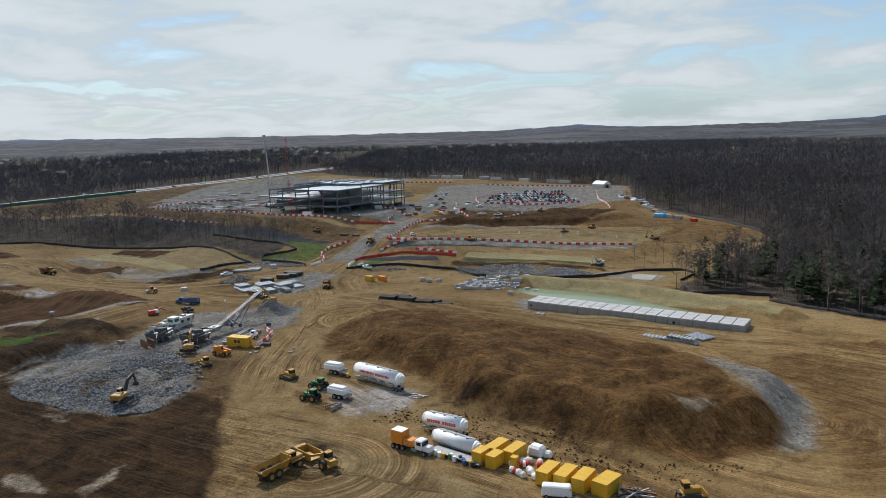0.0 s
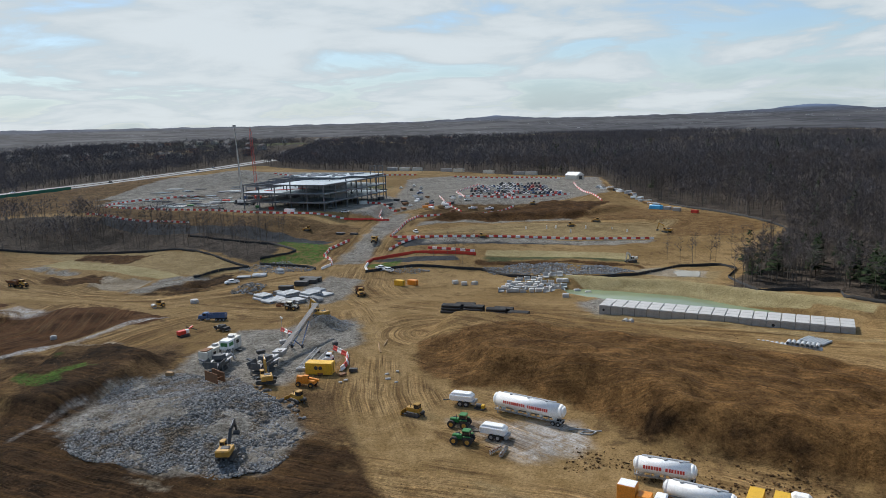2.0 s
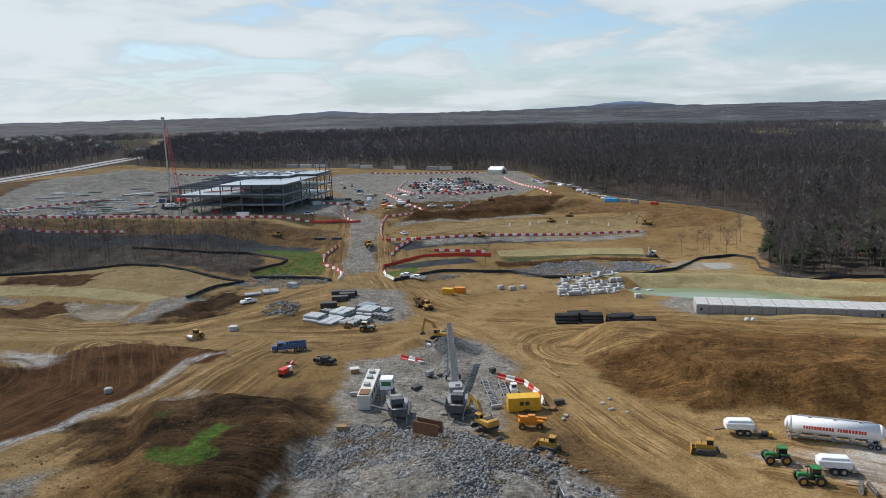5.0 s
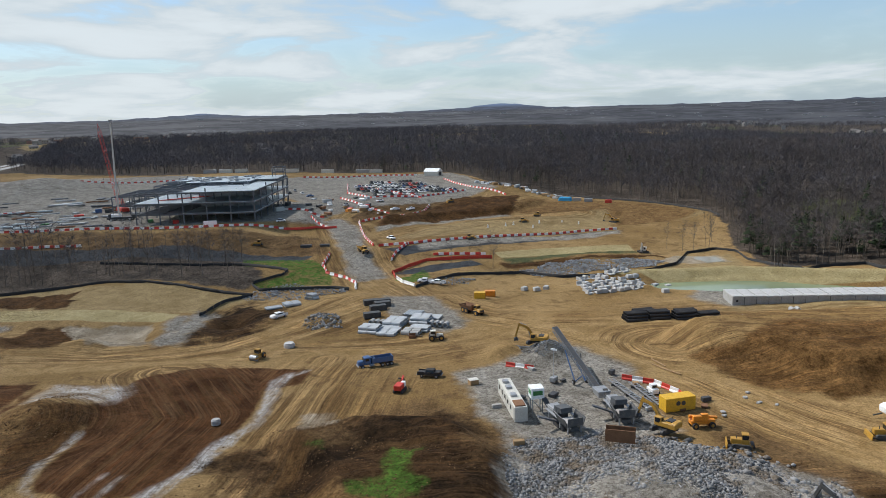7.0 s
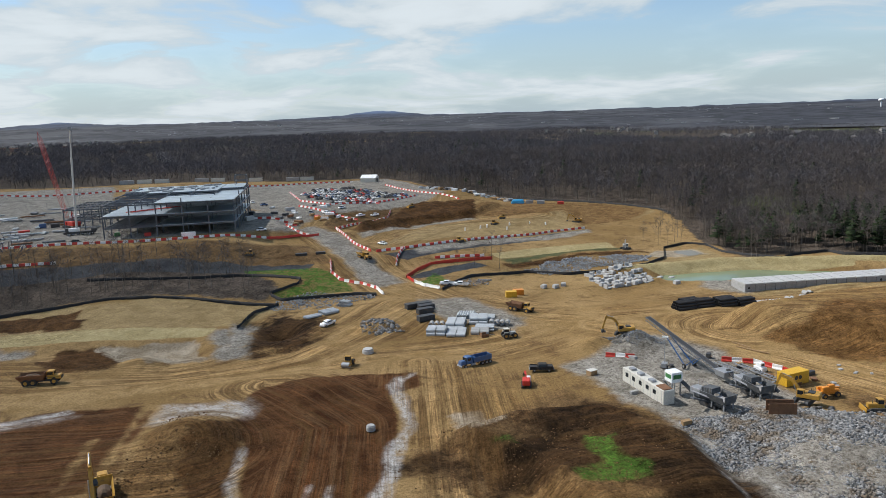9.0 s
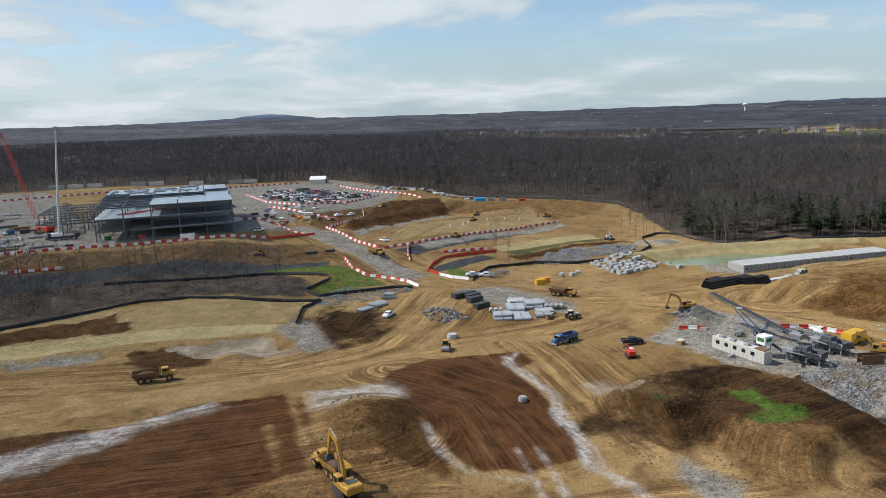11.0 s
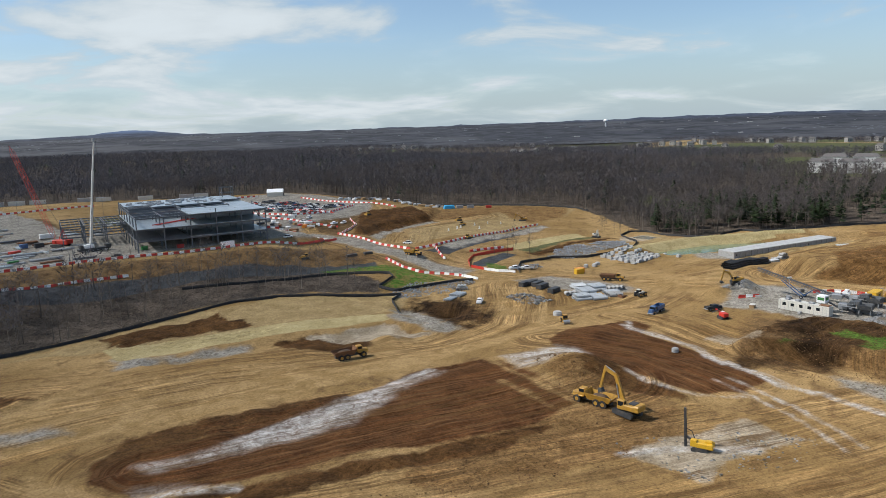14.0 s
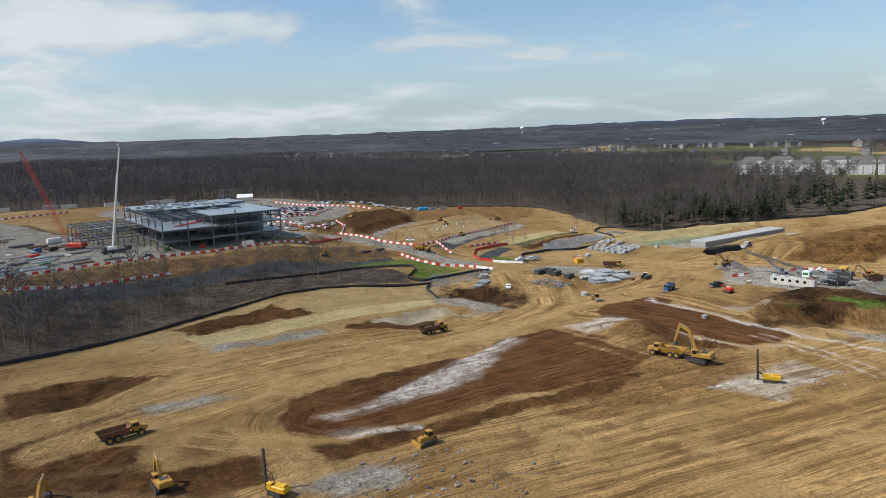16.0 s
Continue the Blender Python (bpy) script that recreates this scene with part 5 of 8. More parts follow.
def tractor(m, paint, label, big=1.0):
    e = thing("tractor", m, label, "tractor", "tractors")
    mk(e, "hood", paint, ('b', (2.2, 1.0, 0.9), (1.4, 0, 1.0), (0, 0, 0), 0.12, 0.9))
    mk(e, "chassis", M_DARK, ('b', (4.2, 0.7, 0.5), (0.2, 0, 0.7)))
    cab = mk(e, "cab", M_GLASS, ('b', (1.5, 1.5, 1.3), (-0.6, 0, 1.5), (0, 0, 0), 0.06, 0.95))
    mk(cab, "cab_roof", paint, ('b', (1.7, 1.7, 0.22), (-0.6, 0, 2.82), (0, 0, 0), 0.08))
    for s in (-1.05, 1.05):
        mk(e, "fender", paint, ('b', (1.6, 0.5, 0.12), (-0.9, s, 1.85), (0, 0, 0), 0.04))
    mk(e, "exhaust", M_DARK, ('r', (0.9, 0.35, 1.9), (0.9, 0.35, 2.9), 0.06, 8))
    for x in (1.8, -1.1):
        for y in (-1.15, 1.15):
            wheel(e, x, y, 0.9 * big if x < 0 else 0.85 * big, 0.6, M_YEL)
    return e


def tank_trailer(m, length, r, label, writing=True, z0=0.9, legs=5):
    e = thing("tank_trailer", m, label, "tank trailer", "cement tanks")
    bm = B()
    h = length / 2
    rod(bm, (-h + r * 0.7, 0, z0 + r), (h - r * 0.7, 0, z0 + r), r, 28)
    for s in (-1, 1):
        rod(bm, (s * (h - r * 0.7), 0, z0 + r), (s * (h - r * 0.25), 0, z0 + r), r, 28, r * 0.82)
        rod(bm, (s * (h - r * 0.25), 0, z0 + r), (s * h, 0, z0 + r), r * 0.82, 28, r * 0.4)
    for f in bm.faces:
        f.smooth = len(f.verts) == 4
    tank = part("tank_shell", bm, M_PAINTW, e, "white painted cylindrical pressure tank")
    mk(tank, "manhole", M_GREYMET, *[('r', (x, 0, z0 + 2 * r - 0.05), (x, 0, z0 + 2 * r + 0.18), 0.3, 10) for x in (-h * 0.5, 0, h * 0.5)])
    mk(tank, "walkway", M_GREYMET, ('b', (length * 0.75, 0.5, 0.06), (0, 0.45, z0 + 2 * r + 0.05)))
    if writing:
        rng = random.Random(4)
        x = -h * 0.62
        while x < h * 0.62:
            w = rng.uniform(0.28, 0.42)
            if not -0.2 < x < 0.25:
                mk(tank, "bar", M_RED, ('b', (w, 0.04, 0.62), (x, -r - 0.0, z0 + r - 0.18)))
            x += w + 0.13
    mk(e, "frame", M_GREYMET, ('b', (length * 0.94, 0.2, 0.3), (0, 0.8, 0.75)), ('b', (length * 0.94, 0.2, 0.3), (0, -0.8, 0.75)),
       *[('b', (0.2, 1.9, 0.2), (-h * 0.9 + k * 1.8 * h / legs, 0, 0.7)) for k in range(legs + 1)])
    for k in range(legs):
        x = -h * 0.72 + k * 1.44 * h / (legs - 1)
        mk(e, "hopper", M_PAINTW, ('r', (x, 0, z0 + 0.25), (x, 0, 0.3), 0.75, 12, 0.15))
    for s in (-1, 1):
        for x in (-h * 0.85, 0, h * 0.8):
            mk(e, "support_leg", M_GREYMET, ('b', (0.18, 0.18, 0.8), (x, s * 0.85, 0)))
    for x in (h * 0.72, h * 0.86):
        for y in (-0.95, 0.95):
            wheel(e, x, y, 0.48, 0.35, M_GREYMET)
    mk(e, "ladder", M_GREYMET, *[('r', (-h * 0.97, -0.3, 0.6 + k * 0.4), (-h * 0.97, 0.3, 0.6 + k * 0.4), 0.03, 6) for k in range(7)], ('r', (-h * 0.97, -0.3, 0.5), (-h * 0.97, -0.3, 3.6), 0.04, 6), ('r', (-h * 0.97, 0.3, 0.5), (-h * 0.97, 0.3, 3.6), 0.04, 6))
    return e


def drill_rig(m):
    e = thing("drill_rig", m, "yellow tracked rock drill with a black upright mast", "drill rig", "drill rigs")
    for y in (-0.95, 0.95):
        track(e, y, 3.0, 0.4, 0.4)
    mk(e, "body", M_YELBOX, ('b', (3.0, 1.9, 1.0), (-0.8, 0, 0.8), (0, 0, 0), 0.12), ('b', (1.2, 0.9, 0.35), (-1.4, 0, 1.8), (0, 0, 0), 0.05))
    cab = mk(e, "cab", M_YELBOX, ('b', (1.1, 0.9, 1.3), (1.1, 0.5, 0.9), (0, 0, 0), 0.06))
    mk(cab, "window", M_GLASS, ('b', (1.14, 0.7, 0.6), (1.1, 0.5, 1.45)))
    mk(e, "mast", M_DARK, ('m', (2.7, -0.2, 0.1), (2.9, -0.2, 7.6), 0.35, 0.4), ('m', (2.45, -0.2, 0.4), (2.65, -0.2, 5.5), 0.14, 0.14))
    mk(e, "drill_arm", M_DARK, ('m', (0.9, -0.2, 1.4), (2.6, -0.2, 2.2), 0.3, 0.35))
    mk(e, "hose", M_BLACK, ('r', (1.0, -0.4, 1.6), (1.7, -0.6, 3.2), 0.08, 6), ('r', (1.7, -0.6, 3.2), (2.6, -0.5, 3.6), 0.08, 6))
    return e


def hopper_trailer(m):
    e = thing("spreader_trailer", m, "white hopper trailer for spreading lime, dusty", "trailer", "lime spreaders")
    mk(e, "hopper", M_PAINTW, ('b', (5.0, 2.2, 1.4), (0, 0, 1.0), (0, 0, 0), 0.2), ('b', (4.6, 1.8, 0.4), (0, 0, 2.38), (0, 0, 0), 0.1, 0.85))
    mk(e, "drawbar", M_DARK, ('m', (2.4, 0, 0.9), (4.2, 0, 0.6), 0.2, 0.2))
    mk(e, "auger", M_GREYMET, ('b', (0.6, 2.3, 0.6), (-2.7, 0, 0.6)))
    for x in (0.1, -1.2):
        for y in (-1.05, 1.05):
            wheel(e, x, y, 0.6, 0.5, M_GREYMET)
    return e


def roller(m):
    e = thing("roller", m, "small yellow compactor with steel drum on tan earth", "roller")
    mk(e, "drum", M_GREYMET, ('r', (1.4, -1.0, 0.7), (1.4, 1.0, 0.7), 0.7, 20), label="smooth steel drum")
    mk(e, "drum_frame", M_YEL, ('b', (2.2, 0.15, 0.3), (1.2, 1.1, 0.6)), ('b', (2.2, 0.15, 0.3), (1.2, -1.1, 0.6)), ('b', (0.2, 2.3, 0.3), (0.2, 0, 0.6)))
    mk(e, "hood", M_YEL, ('b', (2.0, 1.4, 0.9), (-1.3, 0, 0.7), (0, 0, 0), 0.12))
    cab = mk(e, "cab", M_YEL, ('b', (1.2, 1.4, 0.15), (-0.3, 0, 2.5)), ('b', (1.2, 1.4, 0.6), (-0.3, 0, 0.9)))
    mk(cab, "window", M_GLASS, ('b', (1.1, 1.3, 1.0), (-0.3, 0, 1.5)))
    for y in (-0.9, 0.9):
        wheel(e, -1.5, y, 0.7, 0.5)
    return e


def container(m, size, mat, label, name="container", ribs=True, category="container", group="", roof=None):
    e = thing(name, m, label, category, group)
    L, W, H = size
    mk(e, "body", mat, ('b', (L, W, H), (0, 0, 0.12), (0, 0, 0), 0.04))
    if ribs:
        bm = B()
        box(bm, (0.12, 0.05, H - 0.3))
        rib = bpy.data.meshes.new("rib")
        bm.to_mesh(rib)
        bm.free()
        rib.materials.append(mat)
        n = max(3, int(L / 0.9))
        for k in range(n):
            for s in (-1, 1):
                o = new("rib", rib)
                o.parent = e
                o.location = (-L / 2 + 0.3 + k * (L - 0.6) / (n - 1), s * (W / 2 + 0.012), 0.27)
    mk(e, "skid", M_DARK, ('b', (L * 0.98, 0.2, 0.13), (0, W * 0.4, 0)), ('b', (L * 0.98, 0.2, 0.13), (0, -W * 0.4, 0)))
    if roof:
        mk(e, "roof", roof, ('b', (L + 0.1, W + 0.1, 0.1), (0, 0, H + 0.124)))
    d = mk(e, "door", M_GREYMET if mat is M_PAINTW else mat, ('b', (0.05, W * 0.8, H * 0.8), (L / 2 + 0.02, 0, 0.2)))
    mk(d, "lock_bar", M_DARK, ('r', (L / 2 + 0.06, 0.25, 0.3), (L / 2 + 0.06, 0.25, H * 0.9), 0.03, 6), ('r', (L / 2 + 0.06, -0.25, 0.3), (L / 2 + 0.06, -0.25, H * 0.9), 0.03, 6))
    return e


M_DARKSOIL = worn("dark_soil", (0.09, 0.055, 0.03), (0.04, 0.025, 0.015), 0.5, 0.95, 0, 1.0, 0.3, 0.4)

# machines on the near flat
excavator(at(-116.5, 125, 100, 0.8), 0, reach=1.0, arm=M_DARK, label="yellow excavator with dark boom on broken rock", drop=-0.1)
excavator(at(-124.5, 159.5, 20, 0.6), 100, label="yellow excavator feeding the rock crusher", drop=0.2)
excavator(at(-130, 210, 30, -0.1), 120, label="yellow excavator standing on a dark gravel heap", reach=0.95)
excavator(at(-252.8, 174.6, 80, 0.5) @ Matrix.Scale(1.15, 4), 12, label="yellow excavator loading a dump truck on churned brown earth", reach=1.0, drop=0.5, tall=1.6)
excavator(at(-368, 226, 73, 0), 5, label="yellow excavator with arm folded on tan earth", reach=0.8)
excavator(at(-385, 236, 20, 0), 30, label="yellow excavator digging at the edge of a bank")
excavator(at(-9.7, 411, 125), 20, label="yellow excavator digging by the barrier line")
excavator(at(-32.6, 336.3, 173), 60, label="small pale excavator beside the riprap channel", body=M_CREAM, arm=M_CREAM, reach=0.8)
artic_truck(at(-251.6, 183.6, 94), True, label="yellow articulated dump truck being loaded by an excavator")
artic_truck(at(-266.8, 249.9, -13), True, M_RUST, label="loaded dump truck crossing the tan haul road")
artic_truck(at(-361.5, 253, -10), False, M_RUST, label="yellow articulated dump truck on the tan haul road")
artic_truck(at(-133, 258.3, -66), False, M_RUST, label="dump truck with rusty bed near the pipe yard")
artic_truck(at(-64.5, 104.0, 70), label="empty dump truck with grey steel bed")
artic_truck(at(-154.8, 354, -80), True, label="loaded dump truck driving the gravel road")
dozer(at(-114.1, 151.9, 150), label="yellow bulldozer pushing broken rock")
dozer(at(-327.9, 199.4, 165))
dozer(at(-87.7, 148.7, 160), label="small yellow bulldozer beside the haul road")
dozer(at(-85, 480, -173), label="yellow bulldozer on the brown terrace")
dozer(at(-103, 369, 10), label="yellow bulldozer behind the barrier line")
dozer(at(-45.8, 434, 160), label="yellow bulldozer on the tan terrace")
dozer(at(-198.9, 378.3, 160), label="yellow bulldozer beside the dark road")
dozer(at(3.3, 112.6, 20), label="yellow bulldozer near the yellow boxes")
dozer(at(-60, 417, 20), label="small bulldozer grading the terrace")
drill_rig(at(-257.2, 156.5, 105))
drill_rig(at(-357.5, 207, 100))
roller(at(-197.2, 232.5, -127))
tank_trailer(at(-64.8, 149.5, -23), 16.5, 1.5, "long white cement storage tank with red bars on its side", True, 1.5)
tank_trailer(at(-41.5, 126.8, -14), 10.5, 1.35, "white cement tank trailer with red bars on its side", True, 1.3, 4)
tank_trailer(at(-37.2, 120.0, -22), 11.5, 1.25, "plain white tank trailer parked beside pallets", False, 0.7, 4)
road_truck(at(-45, 118, -19), M_PAINTW, "white truck with orange box body beside tanks", "box", M_ORANGE)
road_truck(at(-206.9, 131.1, 195), M_PAINTW, "white tipper truck with a red dump body on pale earth", "tipper", None, M_RED)
road_truck(at(-168.9, 217.7, -172), M_BLUE, "blue tipper truck parked on gravelly earth")
pickup(at(-158.3, 203.6, -26), M_BLACK, "black pickup truck on pale earth")
pickup(at(-191.4, 275.2, 216), M_PAINTW, "white pickup truck on the haul road junction")
tractor(at(-75.8, 137.0, 170), M_GREEN, "green articulated tractor pulling a disc harrow", 1.0)
tractor(at(-77.5, 144.0, 170), M_GREEN, "green tractor hitched to a lime spreader", 1.0)
tractor(at(-149.9, 235.4, -10), M_CREAM, "pale green tractor with scraper by the pipe yard", 1.0)
hopper_trailer(at(-79.0, 155.0, 170))
hopper_trailer(at(-70.6, 139.8, 165))


def scraper_pan(m):
    e = thing("scraper", m, "yellow motor scraper with long open bowl", "scraper")
    mk(e, "bowl", M_YEL, ('b', (5.0, 0.2, 1.5), (-2.2, 1.4, 0.6), (0, 0, 0), 0.05), ('b', (5.0, 0.2, 1.5), (-2.2, -1.4, 0.6), (0, 0, 0), 0.05), ('b', (5.0, 2.8, 0.2), (-2.2, 0, 0.6)), ('b', (1.2, 2.8, 1.4), (-5.2, 0, 0.7), (0, 0, 0), 0.15))
    mk(e, "gooseneck", M_YEL, ('m', (0.2, 1.3, 1.8), (2.6, 0, 2.5), 0.4, 0.4), ('m', (0.2, -1.3, 1.8), (2.6, 0, 2.5), 0.4, 0.4), ('m', (2.6, 0, 2.5), (3.3, 0, 1.0), 0.5, 0.5))
    mk(e, "hood", M_YEL, ('b', (2.4, 1.6, 1.2), (5.2, 0, 1.0), (0, 0, 0), 0.15))
    cab = mk(e, "cab", M_YEL, ('b', (1.3, 1.5, 0.15), (3.8, 0.4, 3.1)), ('b', (1.3, 1.5, 0.8), (3.8, 0.4, 1.2)))
    mk(cab, "window", M_GLASS, ('b', (1.2, 1.4, 1.1), (3.8, 0.4, 2.0)))
    for x in (4.2, -5.6):
        for y in (-1.35, 1.35):
            wheel(e, x, y, 1.0, 0.7)
    return e


scraper_pan(at(-60.5, 109.5, -26))


def harrow(m):
    e = thing("disc_harrow", m, "rusty towed disc harrow behind a tractor", "harrow")
    mk(e, "frame", M_RUST, ('m', (2.5, 0, 0.6), (0, 0, 0.6), 0.15, 0.15), ('m', (0, -1.6, 0.6), (0.8, 1.6, 0.6), 0.2, 0.2), ('m', (-1.4, 1.6, 0.6), (-0.8, -1.6, 0.6), 0.2, 0.2))
    for k in range(7):
        mk(e, "disc", M_GREYMET, ('r', (0.06 + k * 0.12, -1.5 + k * 0.5, 0.42), (0.1 + k * 0.12, -1.46 + k * 0.5, 0.42), 0.42, 14))
        mk(e, "disc", M_GREYMET, ('r', (-1.35 + k * 0.08, 1.5 - k * 0.5, 0.42), (-1.31 + k * 0.08, 1.46 - k * 0.5, 0.42), 0.42, 14))


harrow(at(-69.2, 134.0, 160))


def tracked_screen(m):
    """Red tracked crusher machine."""
    e = thing("track_drill", m, "red tracked drilling machine parked on earth", "drill rig")
    for y in (-0.9, 0.9):
        track(e, y, 3.0, 0.45, 0.45)
    mk(e, "body", M_RED, ('b', (2.6, 1.7, 1.2), (-0.4, 0, 0.8), (0, 0, 0), 0.12))
    mk(e, "boom", M_RED, ('m', (0.6, 0, 1.5), (3.2, 0.3, 2.4), 0.4, 0.4))
    mk(e, "feed", M_DARK, ('m', (1.2, 0.6, 2.6), (4.6, 0.6, 1.0), 0.3, 0.3))
    cab = mk(e, "cab", M_PAINTW, ('b', (1.0, 0.9, 1.1), (0.9, -0.5, 1.0), (0, 0, 0), 0.06))
    mk(cab, "window", M_GLASS, ('b', (1.04, 0.7, 0.5), (0.9, -0.5, 1.5)))


tracked_screen(at(-166.5, 196.4, 60))


# ---- crushing plant ----
def crushing_plant():
    t = container(at(-146.4, 180.1, 84), (15.5, 2.6, 3.0), M_CREAM, "long cream control trailer beside the crusher", "site_trailer", False, "trailer")
    for k in range(5):
        for s in (-1.31, 1.31):
            w0 = mk(t, "window", M_GLASS, ('b', (1.1, 0.05, 0.9), (-4.5 + k * 2.6, s, 1.5)))
    for x in (-5.5, -4.3, 5.2):
        for y in (-1.0, 1.0):
            wheel(t, x, y, 0.45, 0.3, M_GREYMET)
    for x in (-2.0, 2.2, 5.4):
        mk(t, "roof_unit", M_GREYMET, ('b', (1.4, 1.2, 0.5), (x, 0.2, 3.124), (0, 0, 0), 0.06))
    for k in range(12):
        mk(t, "panel_seam", M_GREYMET, ('b', (0.06, 2.66, 2.9), (-7.1 + k * 1.29, 0, 0.15)))
    mk(t, "awning", M_RUST, ('b', (2.8, 2.0, 0.2), (-6.0, 0, 3.15)))
    e = thing("control_tower", at(-142.6, 176.5, 84), "white control cabin on grey steel legs", "control cabin")
    for x in (-1, 1):
        for y in (-1, 1):
            mk(e, "leg", M_GREYMET, ('b', (0.2, 0.2, 3.0), (x, y, 0)))
    cb = mk(e, "cabin", M_PAINTW, ('b', (2.6, 2.6, 2.2), (0, 0, 3.0), (0, 0, 0), 0.05))
    mk(cb, "window", M_GREEN, ('b', (2.64, 1.9, 0.9), (0, 0, 3.8)), ('b', (1.9, 2.64, 0.9), (0, 0, 3.8)))
    mk(e, "stair", M_GREYMET, ('m', (1.5, -1.2, 0), (1.5, 1.6, 3.0), 0.6, 0.1))
    for x, y, rz, nm in ((-140.4, 167.8, 95, "grey tracked jaw crusher with open hopper"), (-128.8, 168.5, 82, "dark tracked screening plant beside the crusher")):
        e = thing("crusher", at(x, y, rz), nm, "crusher", "crushing plant")
        for s in (-1.1, 1.1):
            track(e, s, 4.2, 0.5, 0.5)
        mk(e, "chassis", M_PLANT, ('b', (9.0, 1.8, 0.6), (0, 0, 1.0)), ('b', (2.4, 2.2, 1.6), (1.5, 0, 1.6), (0, 0, 0), 0.1))
        hp = mk(e, "hopper", M_PLANT, ('b', (4.0, 0.15, 1.6), (-2.6, 1.7, 2.2), (-20, 0, 0)), ('b', (4.0, 0.15, 1.6), (-2.6, -1.7, 2.2), (20, 0, 0)), ('b', (0.15, 3.2, 1.6), (-4.7, 0, 2.2)))
        mk(hp, "rock_load", M_ROCK, ('b', (3.6, 2.6, 0.5), (-2.6, 0, 2.3), (0, 0, 0), 0.2, 0.7))
        for xx in (-4.3, -1.2, 3.6):
            for yy in (-1.4, 1.4):
                mk(e, "support", M_GREYMET, ('b', (0.25, 0.25, 2.0), (xx, yy, 0.6)))
        mk(e, "engine_box", M_GREYMET, ('b', (2.6, 2.3, 1.7), (3.6, 0, 1.5), (0, 0, 0), 0.08))
        mk(e, "railing", M_GREYMET, *[('r', (2.4 + 0.6 * k, -1.3, 3.2), (2.4 + 0.6 * k, -1.3, 4.2), 0.03, 6) for k in range(5)], ('r', (2.4, -1.3, 4.2), (4.8, -1.3, 4.2), 0.03, 6))
        deck = mk(e, "screen_box", M_PLANT, ('b', (3.0, 2.4, 1.1), (0.2, 0, 3.2), (0, 8, 0), 0.06))
        for k in range(5):
            mk(deck, "stiffener", M_STEEL, ('b', (0.14, 2.56, 1.0), (-1.1 + k * 0.65, 0, 3.26 - 0.09 * (k - 2)), (0, 8, 0)))
        for yy in (-1.75, 1.75):
            mk(e, "walkway", M_GREYMET, ('b', (5.0, 0.6, 0.08), (1.5, yy, 2.6)), ('r', (-0.9, yy * 1.14, 3.6), (3.9, yy * 1.14, 3.6), 0.03, 6), ('r', (-0.9, yy * 1.14, 2.6), (-0.9, yy * 1.14, 3.6), 0.03, 6), ('r', (3.9, yy * 1.14, 2.6), (3.9, yy * 1.14, 3.6), 0.03, 6))
        mk(e, "cross_belt", M_STEEL, ('m', (0.4, 1.2, 1.3), (0.4, 5.4, 3.0), 0.8, 0.3))
        mk(e, "side_conveyor", M_DARK, ('m', (4.6, 0.4, 1.6), (8.0, 0.4, 3.2), 1.0, 0.25))
    # stacking conveyor
    e = thing("conveyor", at(-128.6, 176.5, 89), "long blue-grey inclined stacking conveyor on wheels", "conveyor")
    a, b = Vector((0, 0, 1.4)), Vector((26.2, 0, 7.6))
    bm = B()
    for s in (-0.65, 0.65):
        for dz in (0, 0.8):
            beam(bm, a + Vector((0, s, dz)), b + Vector((0, s, dz)), 0.12, 0.14)
        n = 26
        for k in range(n):
            p = a.lerp(b, k / n) + Vector((0, s, 0))
            q2 = a.lerp(b, (k + 1) / n) + Vector((0, s, 0.8))
            beam(bm, p, q2, 0.07, 0.07)
    part("lattice", bm, M_STEEL, e, "grey-blue lattice side frames")
    mk(e, "belt", M_DARK, ('m', a + Vector((0, 0, 0.85)), b + Vector((0, 0, 0.85)), 1.05, 0.08))
    mk(e, "feed_hopper", M_GREYMET, ('b', (2.6, 2.2, 1.4), (0.2, 0, 1.6), (0, 0, 0), 0.05, 1.25))
    mk(e, "strut", M_BLUE, ('m', (11, -1.2, 0.6), (18, -0.7, 5.4), 0.2, 0.25), ('m', (11, 1.2, 0.6), (18, 0.7, 5.4), 0.2, 0.25), ('m', (11, -1.2, 0.6), (8, -0.6, 3.2), 0.2, 0.2), ('m', (11, 1.2, 0.6), (8, 0.6, 3.2), 0.2, 0.2))
    for y in (-1.5, 1.5):
        wheel(e, 11, y, 0.55, 0.4, M_GREYMET)
    # conveyors laid on the ground
    for x, y, rz, l in ((-121.5, 178.5, 93, 15.0), (-118.2, 177, 91, 13.5)):
        e = thing("ground_conveyor", at(x, y, rz), "grey conveyor section lying on trestles", "conveyor", "spare conveyors")
        bm = B()
        for s in (-0.6, 0.6):
            beam(bm, (-l / 2, s, 0.6), (l / 2, s, 0.9), 0.12, 0.3)
        for k in range(int(l / 0.9)):
            beam(bm, (-l / 2 + k * 0.9 + 0.4, -0.6, 0.85), (-l / 2 + k * 0.9 + 0.4, 0.6, 0.85), 0.2, 0.1)
        part("frame", bm, M_GREYMET, e)
        mk(e, "trestle", M_DARK, *[('b', (0.2, 1.5, 0.6), (q, 0, 0)) for q in (-l * 0.4, 0, l * 0.4)])
    g1 = container(at(-115.6, 170.0, 0), (7.0, 3.0, 3.0), M_YELBOX, "yellow generator container with dark fan openings", "generator", False, "generator")
    fan = mk(g1, "fan", M_DARK, ('r', (0.6, -1.5, 1.9), (0.6, -1.56, 1.9), 0.5, 14), ('r', (-0.6, -1.5, 1.9), (-0.6, -1.56, 1.9), 0.5, 14))
    e = thing("telehandler", at(-115.7, 161.3, -8), "orange telehandler parked beside the generator", "telehandler")
